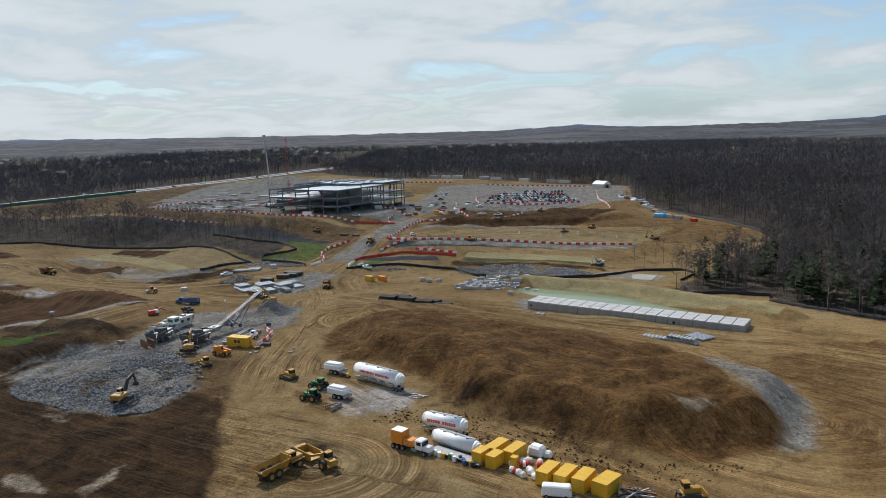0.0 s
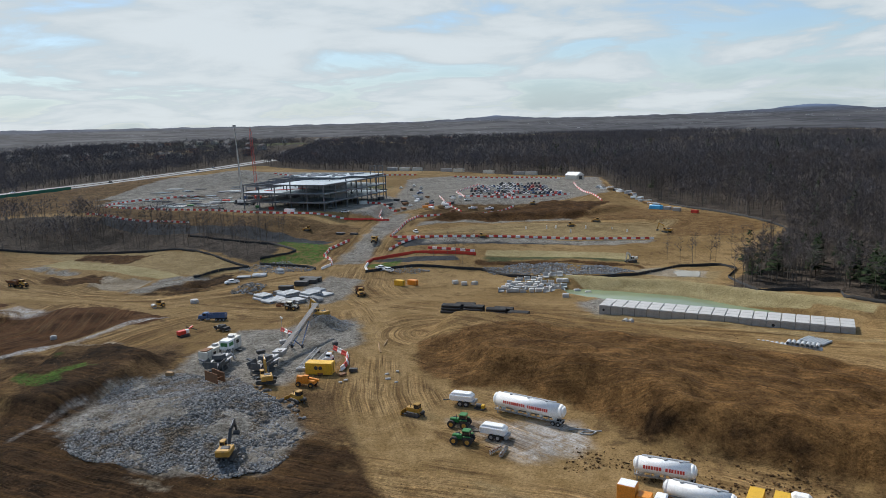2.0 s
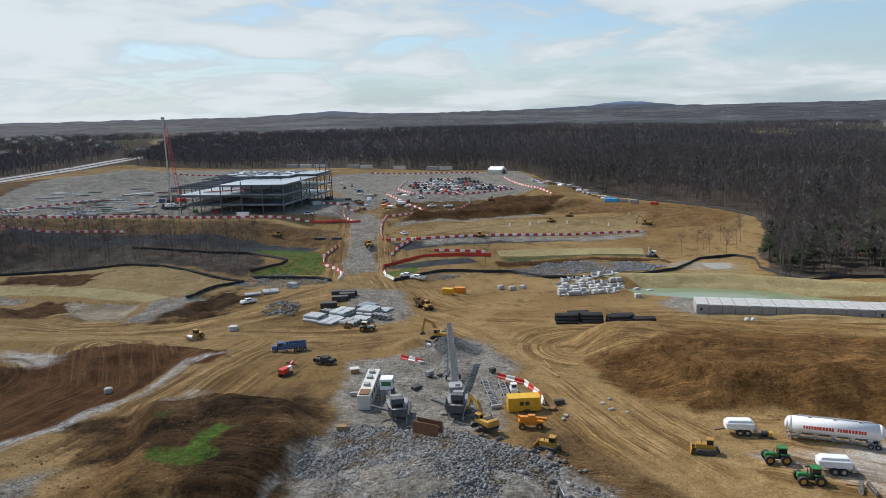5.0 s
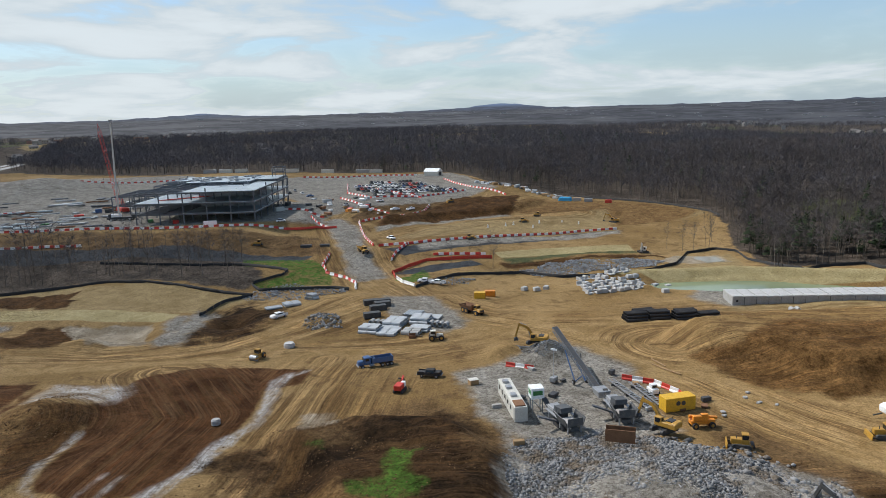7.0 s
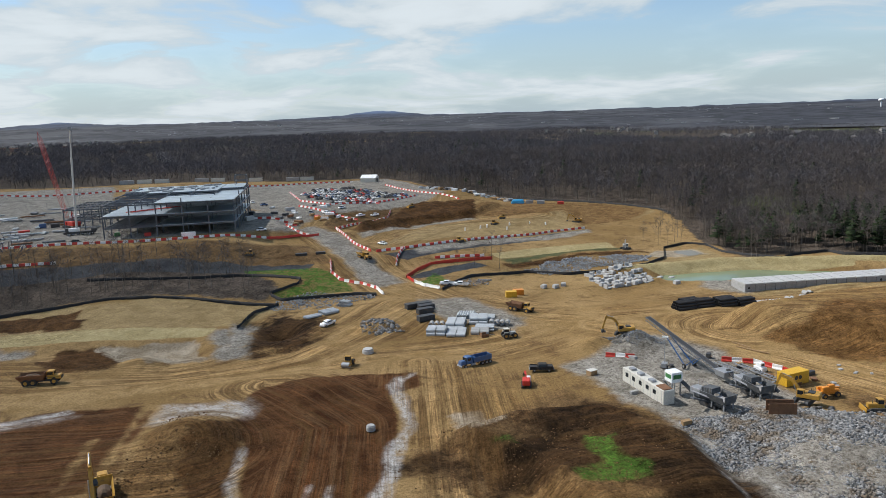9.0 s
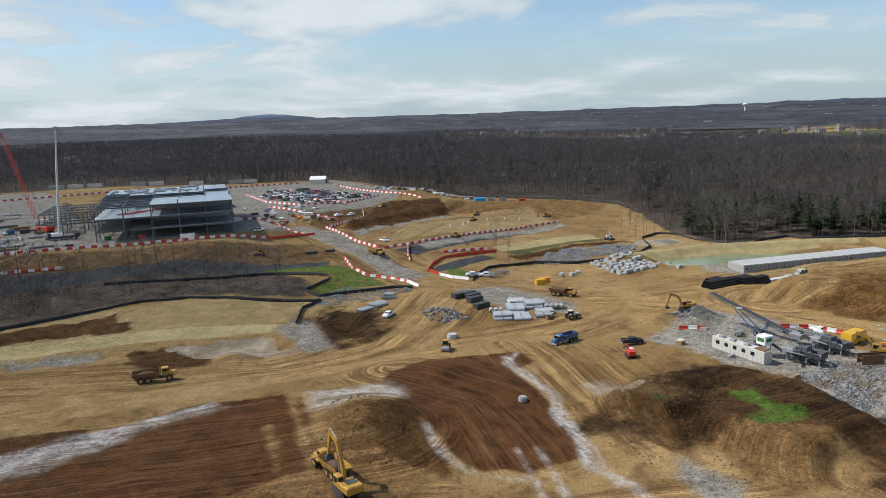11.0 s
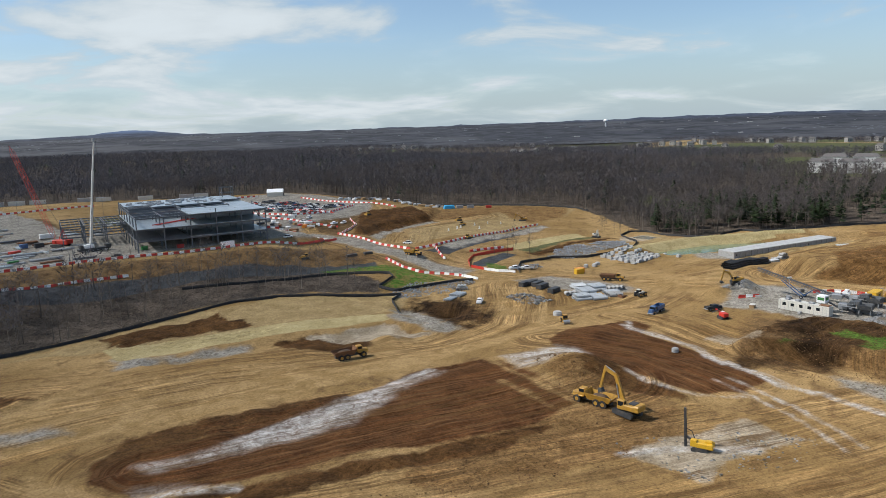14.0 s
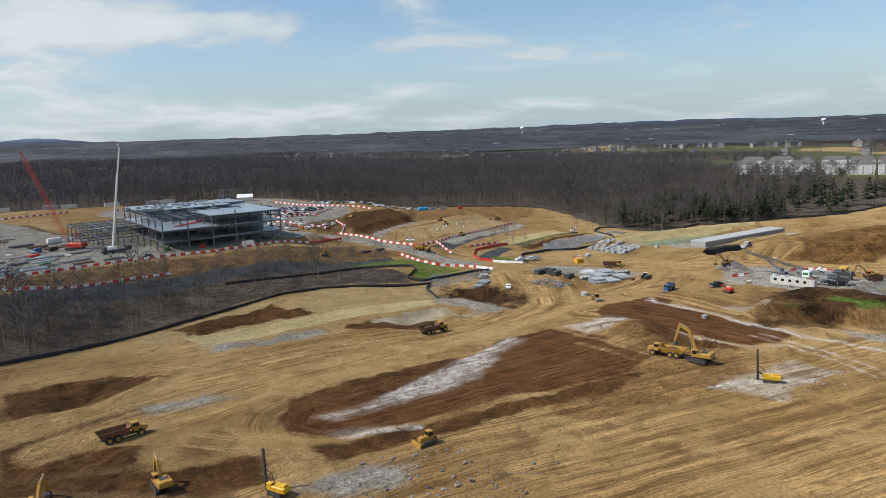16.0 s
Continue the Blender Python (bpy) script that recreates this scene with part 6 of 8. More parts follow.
    mk(e, "body", M_ORANGE, ('b', (4.6, 1.5, 0.9), (0, 0, 0.7), (0, 0, 0), 0.1), ('b', (1.6, 0.8, 1.0), (-1.2, -0.5, 1.5), (0, 0, 0), 0.08))
    mk(e, "boom", M_ORANGE, ('m', (-2.4, 0.35, 2.1), (3.0, 0.35, 1.5), 0.5, 0.5))
    cb = mk(e, "cab", M_ORANGE, ('b', (1.3, 0.8, 1.4), (0.2, -0.5, 1.4), (0, 0, 0), 0.06))
    mk(cb, "window", M_GLASS, ('b', (1.34, 0.6, 0.7), (0.2, -0.5, 1.95)))
    for x in (1.6, -1.6):
        for y in (-0.95, 0.95):
            wheel(e, x, y, 0.6, 0.45)
    e = thing("trench_box", at(-135, 155.8, -30, 1.0), "rusty steel trench shield of two plates", "trench box")
    mk(e, "side_plate", M_RUST, ('b', (5.0, 0.15, 2.2), (0, 0.9, 0)))
    mk(e, "side_plate", M_RUST, ('b', (5.0, 0.15, 2.2), (0, -0.9, 0)))
    mk(e, "spreader", M_RUST, ('r', (2.0, -0.9, 1.2), (2.0, 0.9, 1.2), 0.12, 8), ('r', (-2.0, -0.9, 1.2), (-2.0, 0.9, 1.2), 0.12, 8))
    e = thing("light_tower", at(-133.5, 190, 40), "grey mobile light tower with thin mast", "light tower")
    mk(e, "base", M_GREYMET, ('b', (1.8, 1.2, 1.0), (0, 0, 0.4), (0, 0, 0), 0.06))
    mk(e, "mast", M_GREYMET, ('r', (0, 0, 1.4), (0, 0, 7.5), 0.07, 8))
    mk(e, "lamp_head", M_PAINTW, ('b', (0.3, 1.4, 0.4), (0, 0, 7.4)))
    for y in (-0.7, 0.7):
        wheel(e, 0, y, 0.35, 0.2, M_GREYMET)
    e = thing("skid_loader", at(-116.3, 178.2, 90), "white compact loader behind the generator", "skid loader")
    mk(e, "body", M_PAINTW, ('b', (2.6, 1.5, 1.0), (0, 0, 0.4), (0, 0, 0), 0.08), ('b', (1.2, 1.3, 0.9), (-0.1, 0, 1.4), (0, 0, 0), 0.06))
    mk(e, "window", M_GLASS, ('b', (1.24, 1.0, 0.5), (-0.1, 0, 1.6)))
    for x in (0.8, -0.8):
        for y in (-0.85, 0.85):
            wheel(e, x, y, 0.42, 0.3, M_PAINTW)
    e = thing("water_cube", at(-150.5, 194.5, 10), "small tan crate on gravel", "crate")
    mk(e, "body", M_WOOD, ('b', (2.0, 1.5, 1.2), (0, 0, 0), (0, 0, 0), 0.05))
    mk(e, "lid", M_CREAM, ('b', (2.1, 1.6, 0.12), (0, 0, 1.204)))


crushing_plant()

# ---- barrier rows ----
def barrier_mesh(mat, L=2.25):
    bm = B()
    prof = [(-0.32, 0), (-0.3, 0.25), (-0.14, 0.45), (-0.1, 1.05), (0.1, 1.05), (0.14, 0.45), (0.3, 0.25), (0.32, 0)]
    a = [bm.verts.new((-L / 2, y, z)) for y, z in prof]
    b = [bm.verts.new((L / 2, y, z)) for y, z in prof]
    for i in range(8):
        bm.faces.new((a[i], b[i], b[(i + 1) % 8], a[(i + 1) % 8]))
    bm.faces.new(a[::-1])
    bm.faces.new(b)
    bmesh.ops.recalc_face_normals(bm, faces=bm.faces[:])
    me = bpy.data.meshes.new("barrier")
    bm.to_mesh(me)
    bm.free()
    me.materials.append(mat)
    return me


BAR_R, BAR_W = barrier_mesh(M_RED), barrier_mesh(M_WHITE)


def along(pts, step):
    """Places and headings at even steps along a polyline."""
    out, carry = [], 0.0
    for (x0, y0), (x1, y1) in zip(pts[:-1], pts[1:]):
        ln = math.hypot(x1 - x0, y1 - y0)
        d = carry
        while d < ln:
            f = d / ln
            out.append((x0 + (x1 - x0) * f, y0 + (y1 - y0) * f, math.atan2(y1 - y0, x1 - x0)))
            d += step
        carry = d - ln
    return out


def barrier_row(pts, colours="rw", label="row of alternating red and white plastic road barriers"):
    x0, y0 = pts[0]
    row = thing("barrier_row", pose(x0, y0, gz(x0, y0)), label, "barriers", "barrier rows")
    base = row.matrix_basis.inverted()
    rng = random.Random(int(x0 * 7 + y0))
    for k, (x, y, a) in enumerate(along(pts, 2.3)):
        o = new("barrier", BAR_R if colours[k % len(colours)] == "r" else BAR_W)
        o.parent = row
        o.matrix_basis = base @ pose(x + rng.uniform(-0.12, 0.12), y + rng.uniform(-0.12, 0.12), gz(x, y) + 0.02, 0, 0, math.degrees(a) + rng.uniform(-4, 4)) @ Matrix.Diagonal((1, 1.25, 1.05, 1))


for pts in ([(-354, 428), (-305, 420), (-262, 412), (-225, 405), (-185, 404)], [(-354, 428), (-363, 441), (-362, 464), (-339, 477), (-325, 490)], [(-345, 398), (-317, 392), (-291, 392), (-274, 388)],
            [(-148, 424), (-150, 400), (-150, 380), (-149, 363)], [(-146, 424), (-130, 440), (-113, 459), (-106, 465), (-98, 482)], [(-146, 361), (-133, 362), (-110, 368), (-77, 379), (-40, 390), (-18, 391)],
            [(-134, 362), (-141, 351), (-145, 342)], [(-125, 345), (-103, 343)], [(-169, 356), (-173, 340), (-172, 329), (-166, 322), (-163, 313)],
            [(-136, 596), (-143, 528), (-132, 497), (-106, 500), (-63, 526)], [(-165, 655), (-108, 662), (-73, 648)], [(-60, 600), (-58, 582), (-53, 545), (-41, 505)],
            [(-172, 430), (-170, 418), (-166, 410)], [(-166, 440), (-176, 446), (-190, 452)], [(-128, 455), (-140, 470), (-150, 500)], [(-330, 640), (-270, 650), (-200, 655)],
            [(-139, 203), (-134, 198.5)], [(-117.5, 187), (-113.2, 183), (-111.2, 176), (-111.3, 171)], [(-100, 500), (-118, 530), (-128, 575)]):
    barrier_row(pts)
barrier_row([(-185, 404), (-172, 405), (-162, 407)], "r", "row of plain red road barriers")
barrier_row([(-163, 313), (-163.5, 308), (-164, 302)], "w", "short row of pale barriers by the road")


def red_wall():
    w = thing("barrier_fence", pose(-147, 318, gz(-147, 318)), "continuous low red plastic fence above the slope", "fence")
    base = w.matrix_basis.inverted()
    bm = B()
    box(bm, (2.06, 0.12, 1.5))
    me = bpy.data.meshes.new("panel")
    bm.to_mesh(me)
    bm.free()
    me.materials.append(M_RED)
    for x, y, a in along([(-103, 338), (-120, 338), (-131, 338), (-139, 333), (-147, 324), (-147.5, 316)], 2.05):
        o = new("panel", me)
        o.parent = w
        o.matrix_basis = base @ pose(x, y, gz(x, y) - 0.05, 0, 0, math.degrees(a))
    barrier_row([(-147, 315), (-146, 308), (-143, 301)], "w", "short row of pale barriers by the slope")


red_wall()


def silt_fence(pts, label="low black silt fence on stakes along the earthwork"):
    x0, y0 = pts[0]
    f = thing("silt_fence", pose(0, 0, 0), label, "silt fence", "silt fences")
    places = along(pts, 2.0)
    co, q = [], []
    for x, y, a in places:
        z = gz(x, y)
        nx, ny = -math.sin(a) * 0.03, math.cos(a) * 0.03
        sag = random.uniform(-0.1, 0.06)
        lean = random.uniform(-0.08, 0.08)
        for s in (-1, 1):
            co += [(x + s * nx, y + s * ny, z - 0.15), (x + s * nx + lean, y + s * ny + lean, z + 1.15 + sag)]
    n = len(places)
    for i in range(n - 1):
        a, b = 4 * i, 4 * i + 4
        q += [(a, b, b + 1, a + 1), (a + 3, b + 3, b + 2, a + 2), (a + 1, b + 1, b + 3, a + 3)]
    me = set_mesh(bpy.data.meshes.new("fabric"), co, q)
    me.materials.append(M_FENCE)
    o = new("fabric", me)
    o.parent = f
    bm = B()
    box(bm, (0.07, 0.07, 1.45))
    sm = bpy.data.meshes.new("stake")
    bm.to_mesh(sm)
    bm.free()
    sm.materials.append(M_WOOD)
    for x, y, a in places[::2]:
        o = new("stake", sm)
        o.parent = f
        o.matrix_basis = pose(x + 0.08, y + 0.08, gz(x, y) - 0.1, 0, 0, math.degrees(a))


for pts in ([(-440, 328), (-357, 336), (-330, 340), (-314, 341), (-296, 344), (-277, 345), (-256, 341), (-238, 333), (-220, 322), (-200, 309), (-209, 304), (-217, 290)],
            [(-262, 366), (-240, 356), (-222, 352), (-206, 348), (-187, 332), (-189, 327), (-201, 322), (-198, 315), (-172, 307), (-165, 302)],
            [(-143, 298), (-136, 305), (-124, 314), (-112, 316), (-97, 317), (-84, 306), (-66, 302), (-48, 302), (-32, 310), (-13, 333), (4, 338), (10, 330), (3, 312), (8, 283), (18, 287), (35, 283), (33, 273), (43, 263), (75, 239), (110, 214), (200, 190)],
            [(2, 503), (20, 476), (32, 456), (42, 432), (49, 410), (48, 398)]):
    silt_fence(pts)


# ---- stones ----
def stones(x, y, z, size, rng, squash=0.75):
    """Joined angular stones as triangles: jittered octahedra and blocks."""
    n = len(x)
    base = np.array([[1, 0, 0], [0.2, 1, 0.1], [-1, 0.1, 0], [0, -1, -0.1], [0.1, 0.1, 1], [0, 0, -1], [0.75, 0.7, 0.6], [-0.7, -0.65, 0.65]])
    tri = np.array([[6, 4, 0], [6, 1, 4], [6, 0, 1], [4, 1, 2], [4, 2, 7], [7, 2, 3], [7, 3, 4], [4, 3, 0], [5, 1, 0], [5, 2, 1], [5, 3, 2], [5, 0, 3]])
    v = base[None] * size[:, None, None] * rng.uniform(0.65, 1.2, (n, 8, 3))
    a = rng.uniform(0, 6.28, n)
    ca, sa = np.cos(a)[:, None], np.sin(a)[:, None]
    vx, vy = v[..., 0] * ca - v[..., 1] * sa, v[..., 0] * sa + v[..., 1] * ca
    co = np.stack([vx + x[:, None], vy + y[:, None], v[..., 2] * squash + z[:, None]], -1).reshape(-1, 3)
    f = (tri[None] + (np.arange(n) * 8)[:, None, None]).reshape(-1, 3)
    return co, f


def rock_material(name, a, b_, brown):
    m, nt, b = nodes_of(name)
    geo = nt.nodes.new("ShaderNodeNewGeometry")
    c = mix_node(nt, geo.outputs["Random Per Island"], a, b_)
    n = noise_node(nt, 0.25, 4, 0.6, geo.outputs["Position"])
    c = mix_node(nt, ramp_node(nt, n, 0.46, 0.66, 0, 0.75), c, brown)
    nt.links.new(c, b.inputs["Base Color"])
    b.inputs["Diffuse Roughness"].default_value = 0.5
    b.inputs["Specular IOR Level"].default_value = 0.15
    b.inputs["Roughness"].default_value = 0.9
    return m


M_RUBBLE = rock_material("crushed_rock", (0.095, 0.093, 0.090), (0.34, 0.335, 0.325), (0.17, 0.12, 0.07))
M_RIPRAP = rock_material("riprap", (0.16, 0.17, 0.18), (0.34, 0.35, 0.36), (0.2, 0.17, 0.13))
M_CLOD = rock_material("earth_clods", (0.055, 0.03, 0.013), (0.16, 0.092, 0.042), (0.23, 0.14, 0.06))


def stone_field(name, poly, n, lo, hi, mat, label, category, seed, sink=0.25):
    rng = np.random.RandomState(seed)
    p = np.array(poly)
    x, y = rng.uniform(p[:, 0].min(), p[:, 0].max(), n), rng.uniform(p[:, 1].min(), p[:, 1].max(), n)
    d = inside(x, y, poly) + 3.0 * vnoise(x, y, 6.0, seed)
    ok = d > 0
    x, y = x[ok], y[ok]
    s = lo + (hi - lo) * rng.rand(len(x)) ** 4
    co, f = stones(x, y, height(x, y) + s * sink, s, rng)
    me = set_mesh(bpy.data.meshes.new(name), co, f)
    me.materials.append(mat)
    return tagged(new(name, me), label, category, kind="stuff")


RUBBLE = [(-158, 133), (-158, 152), (-152, 166), (-136, 164), (-116, 148), (-106, 138), (-108, 122), (-127, 118), (-146, 124)]
stone_field("rubble_heap", RUBBLE, 70000, 0.10, 0.42, M_RUBBLE, "wide heap of broken grey rock", "rubble", 3)
stone_field("boulders", [(-130, 160), (-113, 148), (-106, 138), (-108, 126), (-116, 128), (-124, 146)], 420, 0.35, 0.85, M_RUBBLE, "large tan and grey boulders along the heap's edge", "boulders", 4)
stone_field("riprap", [(-97, 319), (-71, 330), (-42, 325), (-29, 318), (-43, 309), (-70, 310), (-88, 309)], 5200, 0.2, 0.65, M_RIPRAP, "grey riprap stones lining a drainage channel", "riprap", 5)
stone_field("riprap", [(-199, 314), (-186, 318), (-172, 306), (-166, 302), (-176, 296), (-190, 300), (-204, 306)], 1600, 0.2, 0.6, M_RIPRAP, "grey riprap stones at the lawn's lower edge", "riprap", 6)
stone_field("riprap", [(-142, 302), (-130, 312), (-118, 310), (-128, 300)], 500, 0.2, 0.55, M_RIPRAP, "grey riprap stones below the red fence", "riprap", 7)
stone_field("rubble_heap", [(-186, 262), (-178, 274), (-172, 268), (-174, 256), (-182, 256)], 900, 0.2, 0.8, M_RUBBLE, "low heap of gravel and broken concrete", "rubble", 8)
stone_field("gravel_heap", [(-134, 212), (-127, 217), (-119, 210), (-122, 203), (-131, 203)], 3500, 0.1, 0.3, M_RIPRAP, "dark gravel heap under the conveyor", "gravel", 9)
stone_field("scattered_rock", [(-350, 206), (-330, 200), (-318, 176), (-352, 168)], 900, 0.12, 0.5, M_RUBBLE, "scattered pale rock on bare earth", "rocks", 10)
stone_field("scattered_rock", [(-268, 170), (-246, 158), (-238, 142), (-254, 144), (-270, 154)], 900, 0.12, 0.42, M_RUBBLE, "scattered pale rock round the drill rig", "rocks", 11)
stone_field("earth_clods", [(-248, 196), (-238, 211), (-228, 208), (-230, 192), (-246, 176), (-262, 176)], 2600, 0.07, 0.28, M_CLOD, "loose brown clods on an earth heap", "soil", 12)
stone_field("earth_clods", [(-57, 138), (-30, 136), (-2, 122), (12, 124), (-4, 112), (-36, 126), (-58, 130)], 4500, 0.08, 0.36, M_CLOD, "dark broken clods at the mound's foot", "soil", 13)
stone_field("earth_clods", [(-200, 186), (-170, 184), (-150, 170), (-160, 145), (-200, 140), (-212, 160)], 3200, 0.06, 0.22, M_CLOD, "loose clods on the rough bank", "soil", 14)
stone_field("earth_clods", [(-310, 192), (-270, 180), (-245, 172), (-262, 162), (-320, 178)], 2600, 0.06, 0.26, M_CLOD, "dark clods along a scraped ridge", "soil", 15)

stone_field("earth_clods", [(-99, 199), (-96, 219), (-58, 223), (-14, 212), (16, 190), (30, 168), (24, 132), (-8, 124), (-42, 134), (-80, 165)], 9000, 0.05, 0.17, M_CLOD, "small brown clods over the stockpile", "soil", 16)
stone_field("earth_clods", [(-202, 190), (-150, 168), (-165, 140), (-120, 118), (-72, 122), (-52, 98), (-80, 80), (-150, 70), (-220, 120)], 6000, 0.06, 0.24, M_CLOD, "small dark clods over churned mud", "soil", 17)


# ---- stock of pipes, blocks and bundles ----
def pipe_mesh(r, L, mat, wall=0.14, n=14):
    bm = B()
    rings = []
    for x, rr in ((-L / 2, r), (L / 2, r), (L / 2, r - wall), (-L / 2, r - wall)):
        rings.append([bm.verts.new((x, rr * math.cos(6.2832 * k / n), r + rr * math.sin(6.2832 * k / n))) for k in range(n)])
    for a, b in ((0, 1), (1, 2), (2, 3), (3, 0)):
        for k in range(n):
            bm.faces.new((rings[a][k], rings[a][(k + 1) % n], rings[b][(k + 1) % n], rings[b][k]))
    bmesh.ops.recalc_face_normals(bm, faces=bm.faces[:])
    me = bpy.data.meshes.new("pipe")
    bm.to_mesh(me)
    bm.free()
    me.materials.append(mat)
    return me


PIPE_S, PIPE_L, PIPE_W, PIPE_K = pipe_mesh(0.55, 2.6, M_PIPE), pipe_mesh(0.35, 5.5, M_PIPE, 0.06), pipe_mesh(0.75, 2.4, M_CONC), pipe_mesh(0.45, 6.0, M_BLACK, 0.05)


def pipe_stack(x, y, rz, me, across, layers, r, L, rows=1, label="stack of grey concrete pipes on bare earth", gap=0.25):
    t = thing("pipe_stack", at(x, y, rz, 0.02), label, "pipes", "pipe stacks")
    for row in range(rows):
        for lv in range(layers):
            for k in range(across - lv):
                o = new("pipe", me)
                o.parent = t
                o.matrix_basis = pose((row - (rows - 1) / 2) * (L + gap) + random.uniform(-0.1, 0.1), (k - (across - lv - 1) / 2) * 2 * r * 1.06, lv * r * 1.76, 0, 0, random.uniform(-3, 3))
    return t


rngp = random.Random(9)
for x, y, rz, me, ac, lay, r, L, rows in ((-166, 249, -30, PIPE_S, 5, 2, 0.55, 2.6, 2), (-161, 246, -30, PIPE_S, 6, 1, 0.55, 2.6, 2), (-158, 253, -32, PIPE_S, 7, 2, 0.55, 2.6, 2), (-152, 246, -30, PIPE_L, 6, 2, 0.35, 5.5, 1), (-150, 254, -28, PIPE_S, 6, 2, 0.55, 2.6, 2),
                                           (-151, 261, 60, PIPE_L, 8, 2, 0.35, 5.5, 1), (-155, 243, -30, PIPE_W, 3, 1, 0.75, 2.4, 2), (-146, 248, 55, PIPE_W, 4, 1, 0.75, 2.4, 1), (-163, 256, 60, PIPE_W, 3, 1, 0.75, 2.4, 1),
                                           (-146, 257, -30, PIPE_L, 6, 1, 0.35, 5.5, 1), (-187, 291, 15, PIPE_S, 4, 1, 0.55, 2.6, 2), (-180, 296, 40, PIPE_S, 4, 2, 0.55, 2.6, 1), (-193, 289, 15, PIPE_L, 4, 1, 0.35, 5.5, 1),
                                           (-57, 229, 75, PIPE_S, 11, 1, 0.55, 2.6, 1), (-41, 229, 70, PIPE_W, 3, 2, 0.75, 2.4, 1), (-48, 229.5, 70, PIPE_W, 2, 1, 0.75, 2.4, 1), (-3, 214, 70, PIPE_S, 9, 1, 0.55, 2.6, 1), (3, 212, 65, PIPE_S, 8, 2, 0.55, 2.6, 1), (8, 219, 50, PIPE_L, 9, 1, 0.35, 5.5, 1), (-14, 217, -15, PIPE_L, 5, 1, 0.35, 5.5, 1)):
    pipe_stack(x, y, rz, me, ac, lay, r, L, rows)
for x, y, rz in ((-94, 228, -4), (-87, 228, -6), (-80, 226, -5), (-73, 225, -6), (-90, 230.5, -4), (-78, 228.5, -5)):
    pipe_stack(x, y, rz, PIPE_K, 5, 3, 0.45, 6.0, 1, "stack of black corrugated plastic pipes")
pipe_stack(-25, 219, 82, PIPE_K, 8, 1, 0.45, 3.0, 1, "short row of black plastic pipes")

bm_block = B()
box(bm_block, (2.4, 2.2, 0.4), (0, 0, 0), bevel=0.04)
box(bm_block, (0.4, 2.2, 1.1), (-1.0, 0, 0.404), bevel=0.04)
box(bm_block, (2.0, 0.35, 0.9), (0.2, 0.92, 0.404), bevel=0.04)
L_BLOCK = bpy.data.meshes.new("precast_block")
bm_block.to_mesh(L_BLOCK)
bm_block.free()
L_BLOCK.materials.append(M_CONC2)
bm_block = B()
box(bm_block, (2.3, 1.7, 1.2), (0, 0, 0), bevel=0.07)
box(bm_block, (1.9, 1.3, 0.15), (0, 0, 1.204), bevel=0.03)
S_BLOCK = bpy.data.meshes.new("precast_block")
bm_block.to_mesh(S_BLOCK)
bm_block.free()
S_BLOCK.materials.append(M_CONC2)
for i in range(9):
    for j in range(6):
        if rngp.random() < 0.86:
            u, v = -84 + i * 2.75 + j * 0.55, 279 + j * 4.2 - i * 0.1
            o = new("precast_block", L_BLOCK if rngp.random() < 0.55 else S_BLOCK)
            o.matrix_basis = at(u + rngp.uniform(-0.3, 0.3), v + rngp.uniform(-0.3, 0.3), rngp.choice((8, 98, 188, 278)) + rngp.uniform(-5, 5))
            tagged(o, "pale grey precast concrete wall block on earth", "concrete block", "precast blocks")
for x, y, rz in ((-56, 284, 20), (-52, 282, 10), (-60, 270, 0), (-104, 292, 30), (-100, 290, 10), (-96, 291, 50)):
    o = new("precast_block", S_BLOCK)
    o.matrix_basis = at(x, y, rz)
    tagged(o, "pale grey precast concrete block lying apart", "concrete block", "precast blocks")
for x, y, rz in ((-161.5, 279.5, 5), (-158.5, 275.5, 5), (-160.5, 271.5, 5), (-163.5, 263.5, 5), (-158.0, 279.0, 5)):
    container(at(x, y, rz), (5.2, 2.4, 1.7), M_DARK, "black steel trench box beside pipes", "trench_box", True, "trench box", "black trench boxes")
for x, y, rz in ((-124, 281, -20), (-119.5, 284, -20)):
    container(at(x, y, rz), (4.6, 2.6, 2.6), M_YELBOX if x < -120 else M_ORANGE, "yellow steel storage box on tan earth", "container", True, "container", "yellow boxes")
for x, y, rz, l in ((-31.5, 116.3, -20, 2.4), (-28.8, 115.4, -20, 2.4), (-26.0, 118.8, -20, 2.6), (-29.4, 119.6, -20, 2.6), (-19.0, 112.5, -17, 2.7), (-16.0, 112.0, -17, 2.7), (-13.0, 111.5, -17, 2.7), (-9.3, 111.0, -25, 3.4)):
    container(at(x, y, rz + 90), (6.0 if l > 2.5 else 3.8, l, 2.9), M_YELBOX, "yellow ribbed storage container in a row", "container", True, "container", "yellow containers")
container(at(-25.2, 115.0, -15), (1.2, 1.2, 2.3), M_YELBOX, "small yellow cabinet beside containers", "cabinet", False, "cabinet")
for i in range(26):
    x, y = -23.5 + rngp.uniform(-2.6, 2.6), 115.2 + rngp.uniform(-3.0, 3.0)
    o = mk(None, "bulk_bag", rngp.choice((M_WHITE, M_WHITE, M_CREAM, M_RED)), ('b', (1.1, 1.1, 1.0), (0, 0, 0), (0, 0, 0), 0.22, 0.85))
    o.matrix_basis = at(x, y, rngp.uniform(0, 90))
    tagged(o, "bulk bag of material dumped beside containers", "bag", "bulk bags")
